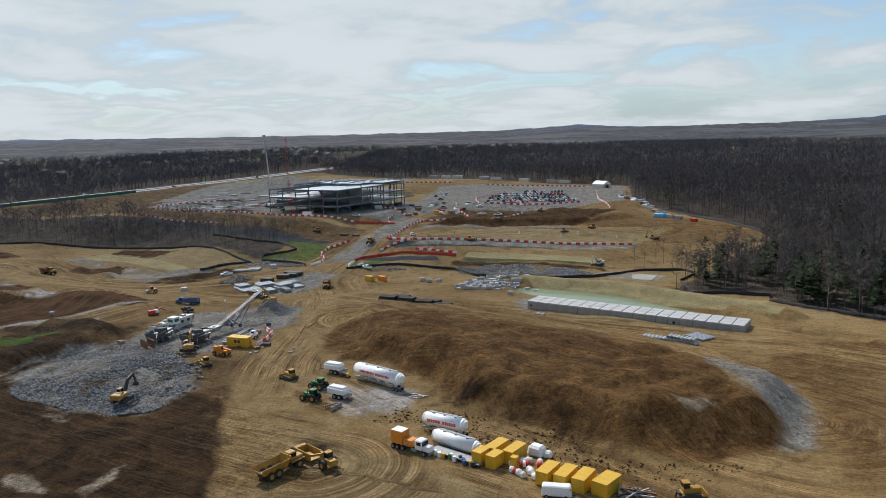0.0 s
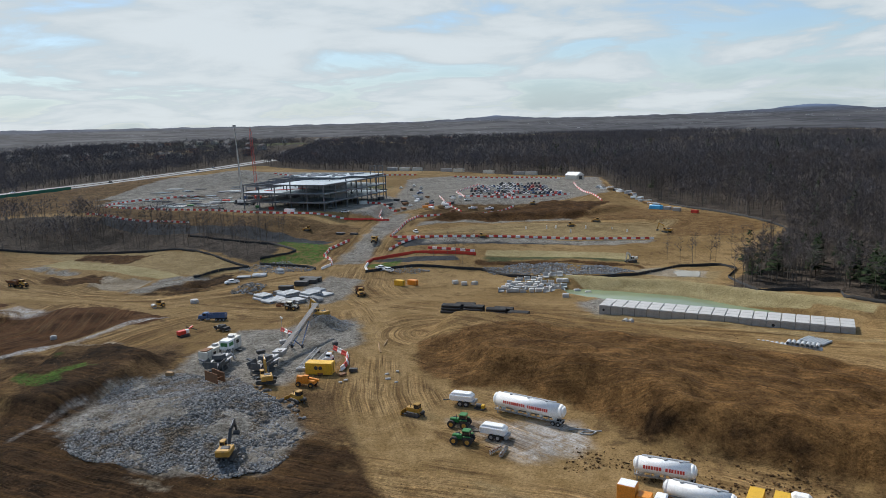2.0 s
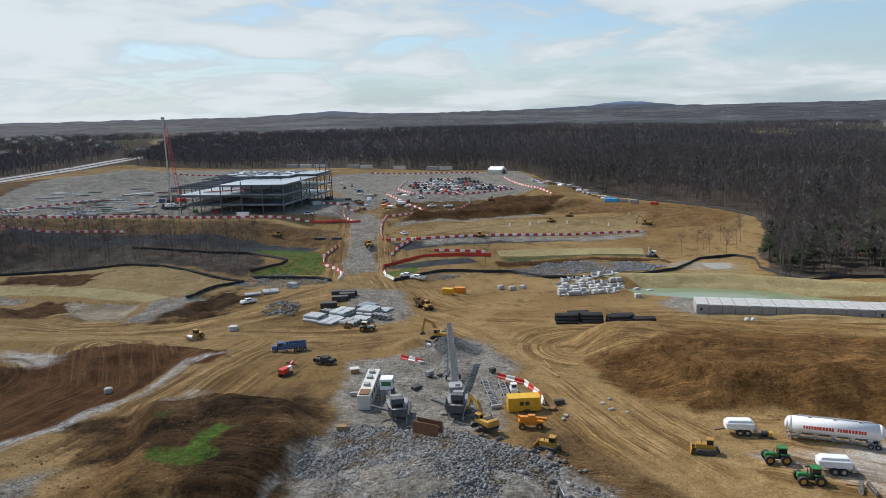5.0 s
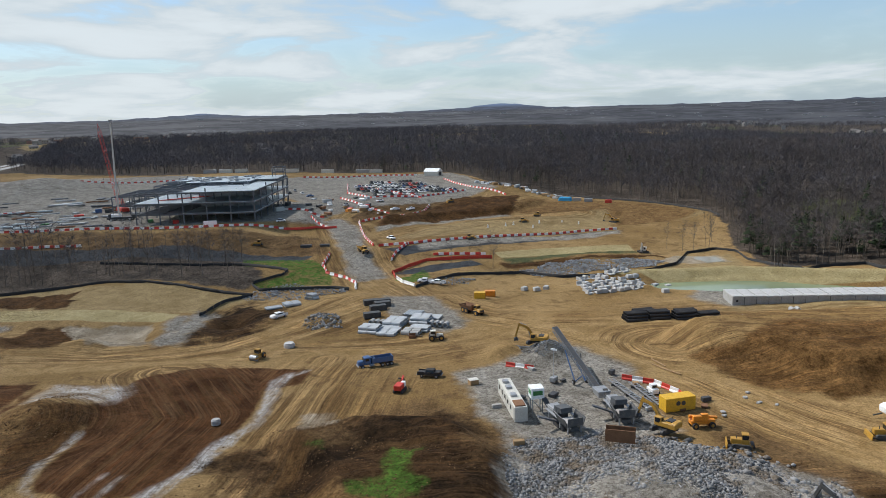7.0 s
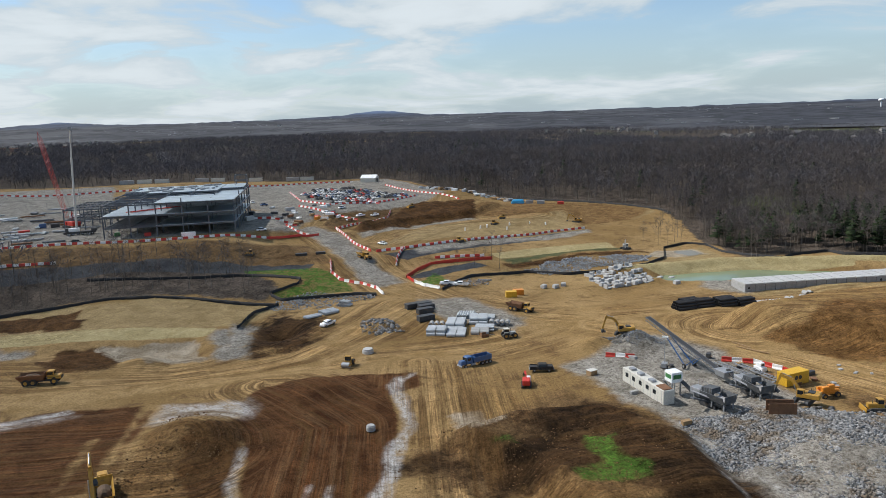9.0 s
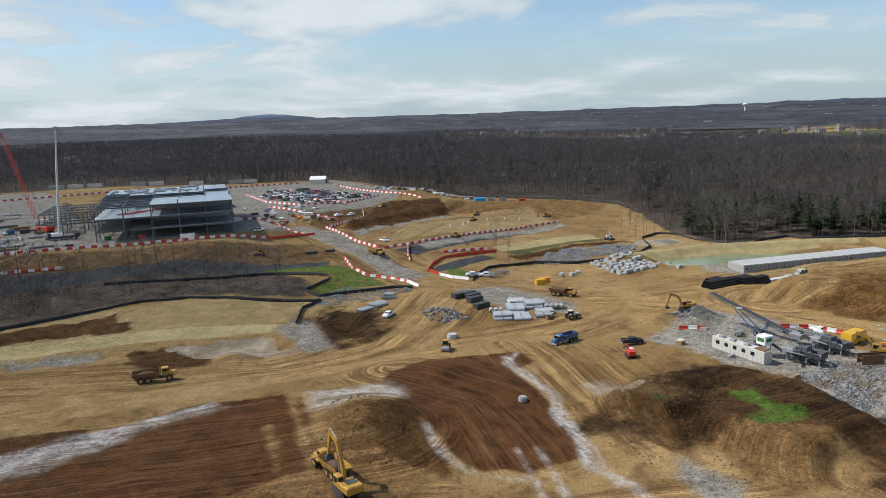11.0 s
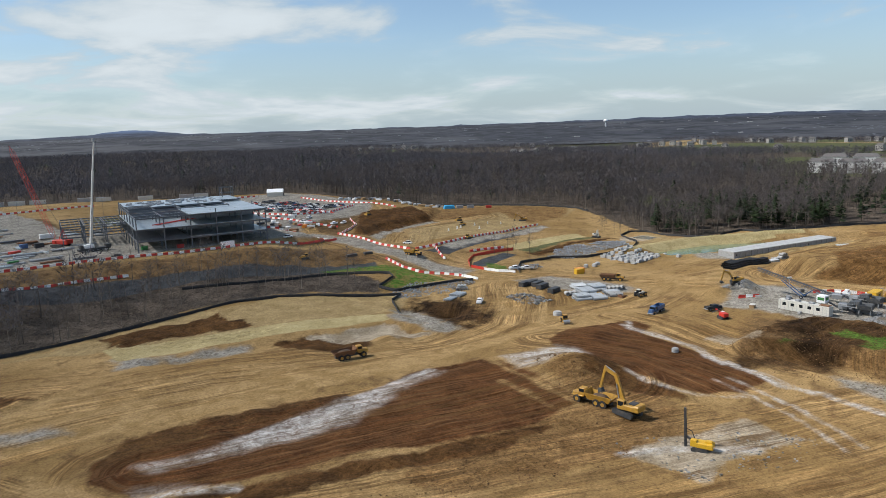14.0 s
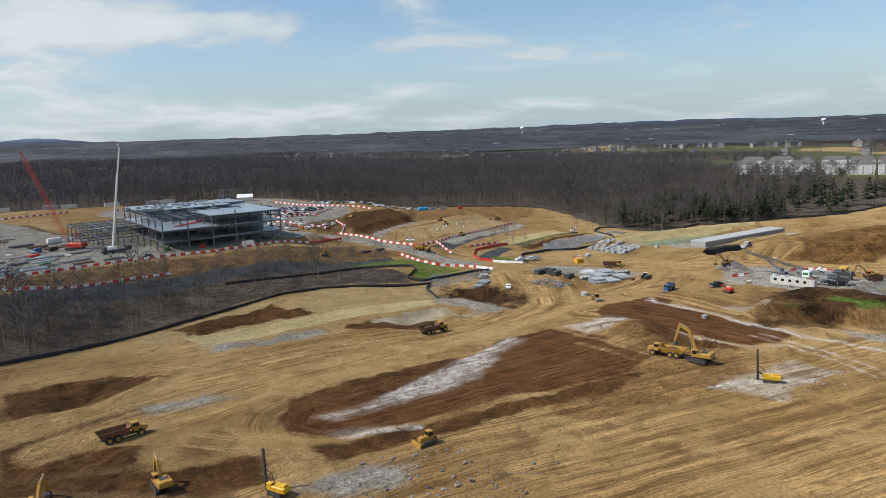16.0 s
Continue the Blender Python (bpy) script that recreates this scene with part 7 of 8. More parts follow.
for i in range(14):
    o = mk(None, "drum", rngp.choice((M_BLUE, M_GREEN, M_DARK, M_YELBOX, M_PAINTW)), ('r', (0, 0, 0), (0, 0, 1.0), 0.36, 12), ('r', (0, 0, 0.3), (0, 0, 0.36), 0.385, 12), ('r', (0, 0, 0.64), (0, 0, 0.7), 0.385, 12))
    o.matrix_basis = at(-42 + i * 0.75 + rngp.uniform(-0.4, 0.4), 116.9 - i * 0.24 + rngp.uniform(0, 1.2), 0)
    tagged(o, "dented drum beside the white tank", "drum", "drums")
tr = thing("flatbed_trailer", at(-36, 116.8, -21), "low grey flatbed trailer under supplies", "trailer")
mk(tr, "deck", M_GREYMET, ('b', (11, 2.3, 0.2), (0, 0, 0.5)))
for x in (3.5, 4.6):
    for y in (-1, 1):
        wheel(tr, x, y, 0.4, 0.3, M_GREYMET)
wrap = thing("wrapped_bundle", at(-22.5, 121.5, -20), "heap of goods wrapped in pale plastic", "bundle")
mk(wrap, "wrapping", M_WHITE, ('b', (3.2, 2.4, 2.0), (0, 0, 0), (0, 0, 0), 0.4, 0.85), ('b', (1.8, 1.6, 1.2), (2.0, 0.4, 0), (0, 0, 20), 0.3, 0.8))
scrap = thing("scrap_heap", at(-4.5, 110.5, 10), "heap of dark scrap steel beside containers", "scrap")
for k in range(22):
    mk(scrap, "scrap_bar", rngp.choice((M_DARK, M_RUST, M_GREYMET)), ('m', (rngp.uniform(-3, 3), rngp.uniform(-2, 2), rngp.uniform(0.1, 0.8)), (rngp.uniform(-3, 3), rngp.uniform(-2, 2), rngp.uniform(0.2, 1.8)), 0.22, 0.22))
van = thing("van", at(-16.8, 107.3, 5), "white van parked on tan earth", "van")
mk(van, "body", M_PAINTW, ('b', (5.4, 2.0, 1.9), (0, 0, 0.45), (0, 0, 0), 0.2, 0.92))
mk(van, "window", M_GLASS, ('b', (0.8, 1.7, 0.6), (2.1, 0, 1.5)))
for x in (1.7, -1.7):
    for y in (-0.9, 0.9):
        wheel(van, x, y, 0.38, 0.25, M_GREYMET)
ring = thing("manhole_ring", at(-189, 242, 0), "pale concrete manhole rings on tan earth", "manhole ring")
mk(ring, "ring", M_CONC2, ('r', (0, 0, 0), (0, 0, 0.8), 1.5, 20), ('r', (0, 0, 0.8), (0, 0, 1.2), 1.3, 20))
pan = thing("box_scraper", at(-155.5, 239.2, -10), "rusty towed scraper pan behind a tractor", "scraper")
mk(pan, "pan", M_RUST, ('b', (2.2, 2.4, 0.2), (0, 0, 0.3)), ('b', (2.2, 0.15, 1.0), (0, 1.2, 0.3)), ('b', (2.2, 0.15, 1.0), (0, -1.2, 0.3)), ('b', (0.15, 2.4, 1.1), (-1.1, 0, 0.3)))
mk(pan, "drawbar", M_DARK, ('m', (1.0, 0, 0.6), (3.4, 0, 0.6), 0.2, 0.2))
for k, (x, y, rz) in enumerate(((-107, 191, 108), (-106.2, 188.5, 112), (-106, 194, 95))):
    o = mk(None, "timber_log", M_WOOD, ('r', (-2.8, 0, 0.22), (2.8, 0, 0.25), 0.22, 8, 0.17))
    o.matrix_basis = at(x, y, rz)
    tagged(o, "bare log lying at the mound's foot", "log", "logs")
manh = thing("manhole_ring", at(-204.5, 191, 0), "pale concrete manhole in the red clay", "manhole ring")
mk(manh, "ring", M_CONC, ('r', (0, 0, 0), (0, 0, 0.9), 0.9, 18), ('r', (0, 0, 0.9), (0, 0, 1.1), 0.7, 18))


# ---- water ----
def water(pts, z, name, label, col):
    m, nt, b = nodes_of(name)
    geo = nt.nodes.new("ShaderNodeNewGeometry").outputs["Position"]
    n = noise_node(nt, 0.05, 4, 0.6, geo)
    c = mix_node(nt, ramp_node(nt, n, 0.3, 0.7), col, tuple(q * 0.8 for q in col))
    nt.links.new(c, b.inputs["Base Color"])
    b.inputs["Roughness"].default_value = 0.12
    bump_node(nt, noise_node(nt, 1.2, 3, 0.6, geo), 0.12, 0.05, b)
    bm = B()
    vs = [bm.verts.new((x, y, z)) for x, y in pts]
    f = bm.faces.new(vs)
    if f.normal.z < 0:
        f.normal_flip()
    bmesh.ops.recalc_face_normals(bm, faces=bm.faces[:])
    bmesh.ops.triangulate(bm, faces=bm.faces[:])
    o = part("water", bm, m)
    return tagged(o, label, "pond", kind="structure")


water(POND_EDGE, POND_Z, "pond_water", "still pale green silty pond water", (0.20, 0.25, 0.145))
water([(-36, 316), (-20, 326), (-6, 322), (-8, 312), (-24, 312)], min(gz(-36, 316), gz(-20, 326), gz(-6, 322), gz(-24, 312), gz(-18, 318)) + 0.45, "puddle_water", "shallow grey puddle on tan earth", (0.3, 0.27, 0.2))


# ---- parked cars ----
def car_kind(paint, kind):
    e = thing("car", pose(0, 0, -100), "", "car", "parked cars")
    h = (0.55, 0.62, 0.75)[kind]
    mk(e, "body", paint, ('b', (4.6, 1.85, h + 0.15), (0, 0, 0.3), (0, 0, 0), 0.12))
    mk(e, "cabin", M_GLASS, ('b', (2.5 if kind < 2 else 3.0, 1.65, 0.55), (-0.25, 0, h + 0.45), (0, 0, 0), 0.08, 0.84))
    mk(e, "roof", paint, ('b', (1.9 if kind < 2 else 2.4, 1.4, 0.06), (-0.25, 0, h + 1.0)))
    for x in (1.45, -1.45):
        for y in (-0.85, 0.85):
            mk(e, "wheel", M_BLACK, ('r', (x, y - 0.12, 0.34), (x, y + 0.12, 0.34), 0.34, 10))
    return e


PAINTS = [("white", M_PAINTW), ("dark grey", M_DARK), ("silver", M_GREYMET), ("blue", M_BLUE), ("red", M_RED), ("black", M_BLACK)]
KINDS_OF_CAR = []
for k, (cn, pm) in enumerate(PAINTS):
    c = car_kind(pm, k % 3)
    c["label"] = cn + " car parked in the site's gravel lot"
    KINDS_OF_CAR.append(c)
weights = [0, 0, 0, 0, 1, 1, 2, 2, 2, 3, 3, 4, 5, 1]
LOT = [(-136, 570), (-120, 602), (-88, 602), (-64, 533), (-100, 508), (-134, 504)]
first = {}
for row in range(9):
    for k in range(30):
        x, y = -136 + k * 2.75 + row * 0.6, 506 + row * 11.5 + k * 0.35 + (5.2 if row % 2 else 0)
        if float(inside(np.array([x]), np.array([y]), LOT)[0]) < 1.0 or rngp.random() < 0.14:
            continue
        c = rngp.choice(weights)
        m = at(x, y, 97 + rngp.choice((0, 180)) + rngp.uniform(-3, 3), 0.02)
        if c not in first:
            first[c] = KINDS_OF_CAR[c]
            KINDS_OF_CAR[c].matrix_basis = m
        else:
            copy_thing(KINDS_OF_CAR[c], m)
for x, y, rz, c in ((-139, 376.5, 120, 0), (-188, 410, 10, 0), (-268, 416, 150, 5), (-128, 484, 30, 0), (-150, 470, 60, 2), (-168, 520, 20, 3), (-172, 540, 100, 0), (-180, 545, 95, 1), (-176, 560, 95, 2), (-185, 575, 90, 0), (-192, 560, 95, 0)):
    copy_thing(KINDS_OF_CAR[c], at(x, y, rz, 0.02))

# ---- cranes ----
def mobile_crane():
    e = thing("mobile_crane", at(-267.5, 447, 0), "white mobile crane with tall telescopic boom raised", "crane")
    mk(e, "carrier", M_DARK, ('b', (14, 2.8, 0.9), (0, 0, 0.8), (0, 0, 0), 0.1), ('b', (2.4, 2.7, 1.2), (6.2, 0, 1.6), (0, 0, 0), 0.15))
    mk(e, "upper", M_PAINTW, ('b', (5.0, 2.6, 1.6), (-2.5, 0, 1.8), (0, 0, 0), 0.15))
    mk(e, "counterweight", M_DARK, ('b', (1.4, 2.9, 1.8), (-5.4, 0, 1.7), (0, 0, 0), 0.08))
    mk(e, "window", M_GLASS, ('b', (2.44, 2.3, 0.6), (6.2, 0, 2.0)))
    b = mk(e, "boom", M_GREYPALE, ('m', (-1.2, 0, 2.6), (-0.2, -4.2, 21), 0.9, 1.0), ('m', (-0.2, -4.2, 21), (0.8, -7.6, 37), 0.7, 0.8), ('m', (0.8, -7.6, 37), (1.7, -10.5, 49.2), 0.5, 0.55))
    mk(b, "boom_head", M_GREYMET, ('b', (1.6, 1.2, 1.2), (1.8, -10.6, 49.8)))
    mk(e, "hoist_rope", M_DARK, ('r', (2.4, -10.8, 49.8), (2.4, -10.8, 6), 0.05, 5), ('b', (0.5, 0.5, 0.9), (2.4, -10.8, 5.2)))
    mk(e, "outrigger", M_GREYMET, ('b', (0.5, 8.0, 0.35), (4.2, 0, 0.5)), ('b', (0.5, 8.0, 0.35), (-4.5, 0, 0.5)), *[('r', (x, y, 0), (x, y, 0.7), 0.25, 8) for x in (4.2, -4.5) for y in (-4, 4)])
    for x in (5.4, 3.4, 1.2, -0.8, -3.0, -5.2):
        for y in (-1.25, 1.25):
            wheel(e, x, y, 0.65, 0.45, M_GREYMET)


mobile_crane()


def lattice_crane():
    e = thing("crawler_crane", at(-273, 478, 120), "red crawler crane with long inclined lattice boom", "crane")
    for y in (-2.6, 2.6):
        track(e, y, 7.0, 0.6, 0.9)
    mk(e, "body", M_RED, ('b', (6.5, 3.4, 2.2), (-1.0, 0, 1.2), (0, 0, 0), 0.15))
    mk(e, "counterweight", M_RED, ('b', (1.6, 4.2, 2.0), (-4.8, 0, 1.3), (0, 0, 0), 0.08))
    cab = mk(e, "cab", M_RED, ('b', (1.8, 1.3, 1.9), (2.2, 1.4, 1.3), (0, 0, 0), 0.08))
    mk(cab, "window", M_GLASS, ('b', (1.84, 1.0, 0.9), (2.2, 1.4, 2.0)))
    bm = B()
    a, b = Vector((2.2, 0, 2.0)), Vector((24, 0, 49))
    side = Vector((0, 0.8, 0))
    upv = Vector((-0.86, 0, 0.51)) * 0.8
    for s in (1, -1):
        for u in (1, -1):
            beam(bm, a, a.lerp(b, 0.1) + side * s + upv * u, 0.11, 0.11)
            beam(bm, a.lerp(b, 0.1) + side * s + upv * u, a.lerp(b, 0.92) + side * s + upv * u, 0.11, 0.11)
            beam(bm, a.lerp(b, 0.92) + side * s + upv * u, b, 0.11, 0.11)
    n = 22
    for k in range(n):
        p, q = a.lerp(b, 0.1 + 0.82 * k / n), a.lerp(b, 0.1 + 0.82 * (k + 1) / n)
        z = 1 if k % 2 else -1
        for u in (1, -1):
            beam(bm, p + side * z + upv * u, q - side * z + upv * u, 0.06, 0.06)
            beam(bm, p + side * u + upv * z, q + side * u - upv * z, 0.06, 0.06)
    part("boom", bm, M_RED, e, "red lattice boom")
    mk(e, "gantry", M_RED, ('m', (-3.4, 1.0, 3.4), (-2.0, 0, 8.5), 0.2, 0.2), ('m', (-3.4, -1.0, 3.4), (-2.0, 0, 8.5), 0.2, 0.2), ('m', (0.6, 0, 3.4), (-2.0, 0, 8.5), 0.2, 0.2))
    mk(e, "pendant_rope", M_DARK, ('r', (-2.0, 0, 8.5), (24, 0, 49), 0.06, 5), ('r', (24.2, 0, 49), (24.2, 0, 8), 0.05, 5))


lattice_crane()


# ---- yard round the steel frame ----
rngy = random.Random(21)
for i in range(92):
    if i >= 46:
        x, y = rngy.uniform(-372, -276), rngy.uniform(432, 560)
    elif i < 30:
        x, y = rngy.uniform(-335, -262), rngy.uniform(428, 500)
    else:
        x, y = rngy.uniform(-262, -200), rngy.uniform(500, 560)
    if abs(x + 269) < 9 and abs(y - 444) < 7 or abs(x + 273) < 8 and abs(y - 478) < 9:
        continue
    L = rngy.uniform(6, 13)
    mt = rngy.choice((M_STEEL, M_GREYMET, M_PIPE, M_RUST, M_DECK))
    t = thing("steel_bundle", at(x, y, rngy.choice((0, 5, 90, -8)) + rngy.uniform(-6, 6)), "bundle of steel beams laid on timber in the yard", "steel beams", "steel bundles")
    n = rngy.randint(3, 7)
    for k in range(n):
        mk(t, "beam", mt, ('b', (L, 0.3, 0.06), (0, (k - n / 2) * 0.55, 0.2)), ('b', (L, 0.08, 0.4), (0, (k - n / 2) * 0.55, 0.264)), ('b', (L, 0.3, 0.06), (0, (k - n / 2) * 0.55, 0.668)))
    mk(t, "timber", M_WOOD, ('b', (0.2, n * 0.55 + 0.4, 0.2), (-L * 0.35, 0, 0)), ('b', (0.2, n * 0.55 + 0.4, 0.2), (L * 0.35, 0, 0)))
for x, y, rz, mt, sz, lb in ((-221, 408.5, 4, M_PAINTW, (7.5, 2.5, 2.6), "white site trailer in front of the steel frame"), (-287, 487, 5, M_BLUE, (4, 2.4, 2.4), "blue tool container in the steel yard"), (-281, 484, 8, M_DARK, (5, 2.4, 2.4), "dark tool container in the steel yard"),
                              (-272, 505, 0, M_PAINTW, (8, 2.5, 2.7), "white trailer behind the steel frame"), (-294, 473, 10, M_RED, (6, 2.4, 1.2), "red flat container in the yard"), (-238, 421, 3, M_RED, (3.5, 2, 2), "red tool box under the steel frame"),
                              (-251, 430, 8, M_GREEN, (3, 2, 2), "green lift machine box beside columns"), (-302, 440, 10, M_GREEN, (5, 2.2, 1.6), "green skip in the steel yard"), (-188, 446, 30, M_CREAM, (6, 2.4, 2.6), "cream box trailer beside the frame"),
                              (-150, 455, 40, M_ORANGE, (5, 2.3, 2), "orange skip beside the gravel road"), (-183, 470, 70, M_DARK, (6, 2.4, 2.4), "dark container near the frame"), (-160, 480, 20, M_GREYMET, (7, 2.4, 2.5), "grey container in the site yard"),
                              (-178, 371, -15, M_DARK, (6, 2.3, 1.4), "dark skip beside the road"), (-170, 369, -15, M_DARK, (5, 2.3, 1.4), "dark low skip beside the road"), (-2, 478, -35, M_GREYMET, (6, 2.4, 2.6), "grey container by the blue tarpaulin"), (3, 472, -35, M_GREYMET, (6, 2.4, 2.6), "grey container by the forest edge"), (12, 462, -40, M_RED, (5, 2.4, 2.2), "red skip by the forest edge")):
    container(at(x, y, rz), sz, mt, lb, "container", True, "container", "yard containers")
OFFICES = [(-246, 742), (-232, 739), (-218, 735), (-186, 724), (-173, 720), (-142, 712), (-112, 700), (-100, 697)]
for k, (x, y) in enumerate(OFFICES):
    container(at(x, y, -18), (11.5, 3.2, 3.1), M_CREAM if k % 3 else M_GREYMET, "pale site office trailer in a row at the forest edge", "office_trailer", False, "trailer", "office trailers", M_GREYMET)


def tent():
    e = thing("storage_tent", at(-60, 641, -38), "white gabled storage tent on gravel", "tent")
    mk(e, "wall", M_CREAM, ('b', (13, 9, 3.4), (0, 0, 0)))
    bm = B()
    vs = [bm.verts.new(p) for p in ((-6.7, -4.8, 3.404), (6.7, -4.8, 3.404), (6.7, 4.8, 3.404), (-6.7, 4.8, 3.404), (-6.7, 0, 6.0), (6.7, 0, 6.0))]
    for f in ((0, 1, 5, 4), (2, 3, 4, 5), (0, 4, 3), (1, 2, 5), (3, 2, 1, 0)):
        bm.faces.new([vs[i] for i in f])
    part("roof", bm, M_PAINTW, e)
    mk(e, "door", M_DARK, ('b', (0.08, 3.5, 2.8), (6.52, 0, 0)))


tent()
tarp = thing("covered_stack", at(-8, 483, -35), "stack under a bright blue tarpaulin", "tarpaulin")
mk(tarp, "tarpaulin", M_TARP, ('b', (9, 4.5, 2.6), (0, 0, 0), (0, 0, 0), 0.4, 0.8))
for k in range(44):
    f = k / 43
    x, y = -40 + 34 * f + rngy.uniform(-3, 4), 572 - 78 * f + rngy.uniform(-3, 3)
    o = mk(None, "pallet_load", rngy.choice((M_GREYMET, M_PIPE, M_PAINTW, M_DARK, M_DECK, M_WOOD)), ('b', (rngy.uniform(2.5, 5), rngy.uniform(1.5, 2.6), rngy.uniform(0.8, 1.8)), (0, 0, 0.15), (0, 0, 0), 0.1), ('b', (2.2, 0.2, 0.15), (0, 0.5, 0)), ('b', (2.2, 0.2, 0.15), (0, -0.5, 0)))
    o.matrix_basis = at(x, y, rngy.uniform(-60, 60))
    tagged(o, "stack of building material along the forest edge", "material stack", "material stacks")
for k in range(26):
    x, y = -175 + rngy.uniform(0, 45), 440 + rngy.uniform(0, 70)
    o = mk(None, "pallet_load", rngy.choice((M_WOOD, M_PIPE, M_PAINTW, M_DARK, M_RUST, M_RED)), ('b', (rngy.uniform(2, 5), rngy.uniform(1.2, 2.4), rngy.uniform(0.6, 1.6)), (0, 0, 0.12), (0, 0, 0), 0.1), ('b', (1.8, 0.2, 0.12), (0, 0.4, 0)), ('b', (1.8, 0.2, 0.12), (0, -0.4, 0)))
    o.matrix_basis = at(x, y, rngy.uniform(-60, 60))
    tagged(o, "stack of building material on the gravel pad", "material stack", "material stacks")
for x, y, rz in ((-134, 301.5, 143), (-138, 305, 150), (-112, 470, 30), (-122, 466, 200), (-141, 470, 120)):
    pickup(at(x, y, rz), M_PAINTW, "white utility pickup beside the gravel road")
for k, (x, y) in enumerate(((-73, 408), (-68, 410), (-52, 414), (-38, 416), (-60, 402), (-84, 404), (-30, 412))):
    o = mk(None, "survey_post", M_PAINTW, ('b', (0.6, 0.6, 1.6), (0, 0, 0), (0, 0, 0), 0.1), ('b', (0.9, 0.9, 0.2), (0, 0, 0), (0, 0, 0), 0.03))
    o.matrix_basis = at(x, y, k * 20)
    tagged(o, "pale upright concrete stub on the terrace", "post", "terrace posts")


# ---- highway with its green screen ----
def highway():
    m = worn("highway_concrete", (0.25, 0.245, 0.24), (0.16, 0.155, 0.15), 0.4, 0.9, 0, 0.05)
    gr = worn("green_screen", (0.015, 0.13, 0.085), (0.05, 0.1, 0.07), 0.3, 0.7, 0, 0.2)

    def strip(off0, off1, z0, z1, lift):
        co, q = [], []
        pl = along(HIGHWAY, 12.0)
        for x, y, a in pl:
            nx, ny = -math.sin(a), math.cos(a)
            z = HWY_Z
            co += [(x + nx * off0, y + ny * off0, z + z0), (x + nx * off1, y + ny * off1, z + z1)]
        n = len(pl)
        q = [(2 * i, 2 * i + 1, 2 * i + 3, 2 * i + 2) for i in range(n - 1)]
        return co, q
    for nm, o0, o1, mt, lb in (("road", -14, -3, m, "pale concrete highway carriageway"), ("road", 3, 14, m, "pale concrete highway carriageway")):
        co, q = strip(o0, o1, 0.35, 0.35, 0)
        me = set_mesh(bpy.data.meshes.new("road"), co, np.array(q)[:, ::-1])
        me.materials.append(mt)
        tagged(new("road", me), lb, "road", kind="structure")
    f = thing("screen_fence", pose(0, 0, 0), "long green fabric screen along the highway", "fence")
    bm = B()
    pl = [p for p in along(HIGHWAY, 12.0) if p[1] < 560]
    for (x0, y0, a0), (x1, y1, a1) in zip(pl[:-1], pl[1:]):
        o = 19
        p = Vector((x0 + math.sin(a0) * o, y0 - math.cos(a0) * o, HWY_Z + 0.8))
        q2 = Vector((x1 + math.sin(a1) * o, y1 - math.cos(a1) * o, HWY_Z + 0.8))
        beam(bm, p, q2, 0.15, 3.4)
    part("fabric", bm, gr, f)
    for y, off, c in ((520, -8, 0), (610, 8, 1), (680, -8, 0), (760, 6, 3), (820, -7, 2)):
        for (x0, y0), (x1, y1) in zip(HIGHWAY[:-1], HIGHWAY[1:]):
            if y0 <= y < y1:
                x = x0 + (x1 - x0) * (y - y0) / (y1 - y0)
                o = copy_thing(KINDS_OF_CAR[c], pose(x + off, y, HWY_Z + 0.36, 0, 0, 90))
                o["label"] = "car driving on the pale highway"
                o["group"] = "highway cars"


highway()


# ---- far houses, town and towers ----
M_ROOF = worn("grey_shingle", (0.12, 0.11, 0.105), (0.2, 0.17, 0.14), 0.3, 0.9, 0, 0.1)
M_SIDING = worn("pale_siding", (0.30, 0.285, 0.265), (0.2, 0.17, 0.15), 0.3, 0.8, 0, 0.1)
M_BRICKFAR = worn("brick_front", (0.30, 0.17, 0.12), (0.2, 0.12, 0.09), 0.4, 0.9, 0, 0.1)
M_TOWN = worn("white_front", (0.58, 0.57, 0.55), (0.5, 0.45, 0.4), 0.25, 0.8, 0, 0.1)


def house_kind(L, W, H, wallm, storeys, label):
    e = thing("house", pose(0, 0, -200), label, "house", "far houses")
    mk(e, "wall", wallm, ('b', (L, W, H), (0, 0, -2)))
    bm = B()
    z = H - 2 + 0.01
    vs = [bm.verts.new(p) for p in ((-L / 2 - 0.5, -W / 2 - 0.6, z), (L / 2 + 0.5, -W / 2 - 0.6, z), (L / 2 + 0.5, W / 2 + 0.6, z), (-L / 2 - 0.5, W / 2 + 0.6, z), (-L / 2 * 0.75, 0, z + W * 0.33), (L / 2 * 0.75, 0, z + W * 0.33))]
    for f in ((0, 1, 5, 4), (2, 3, 4, 5), (0, 4, 3), (1, 2, 5), (3, 2, 1, 0)):
        bm.faces.new([vs[i] for i in f])
    part("roof", bm, M_ROOF, e, "grey pitched roof")
    n = max(2, int(L / 4))
    for s in range(storeys):
        for k in range(n):
            mk(e, "window", M_GLASS, ('b', (1.4, W + 0.08, 1.5), (-L / 2 + (k + 0.5) * L / n, 0, 0.6 + s * 3.0)))
    return e


def fz(x, y):
    return float(far_z(np.array([x]), np.array([y]))[0])


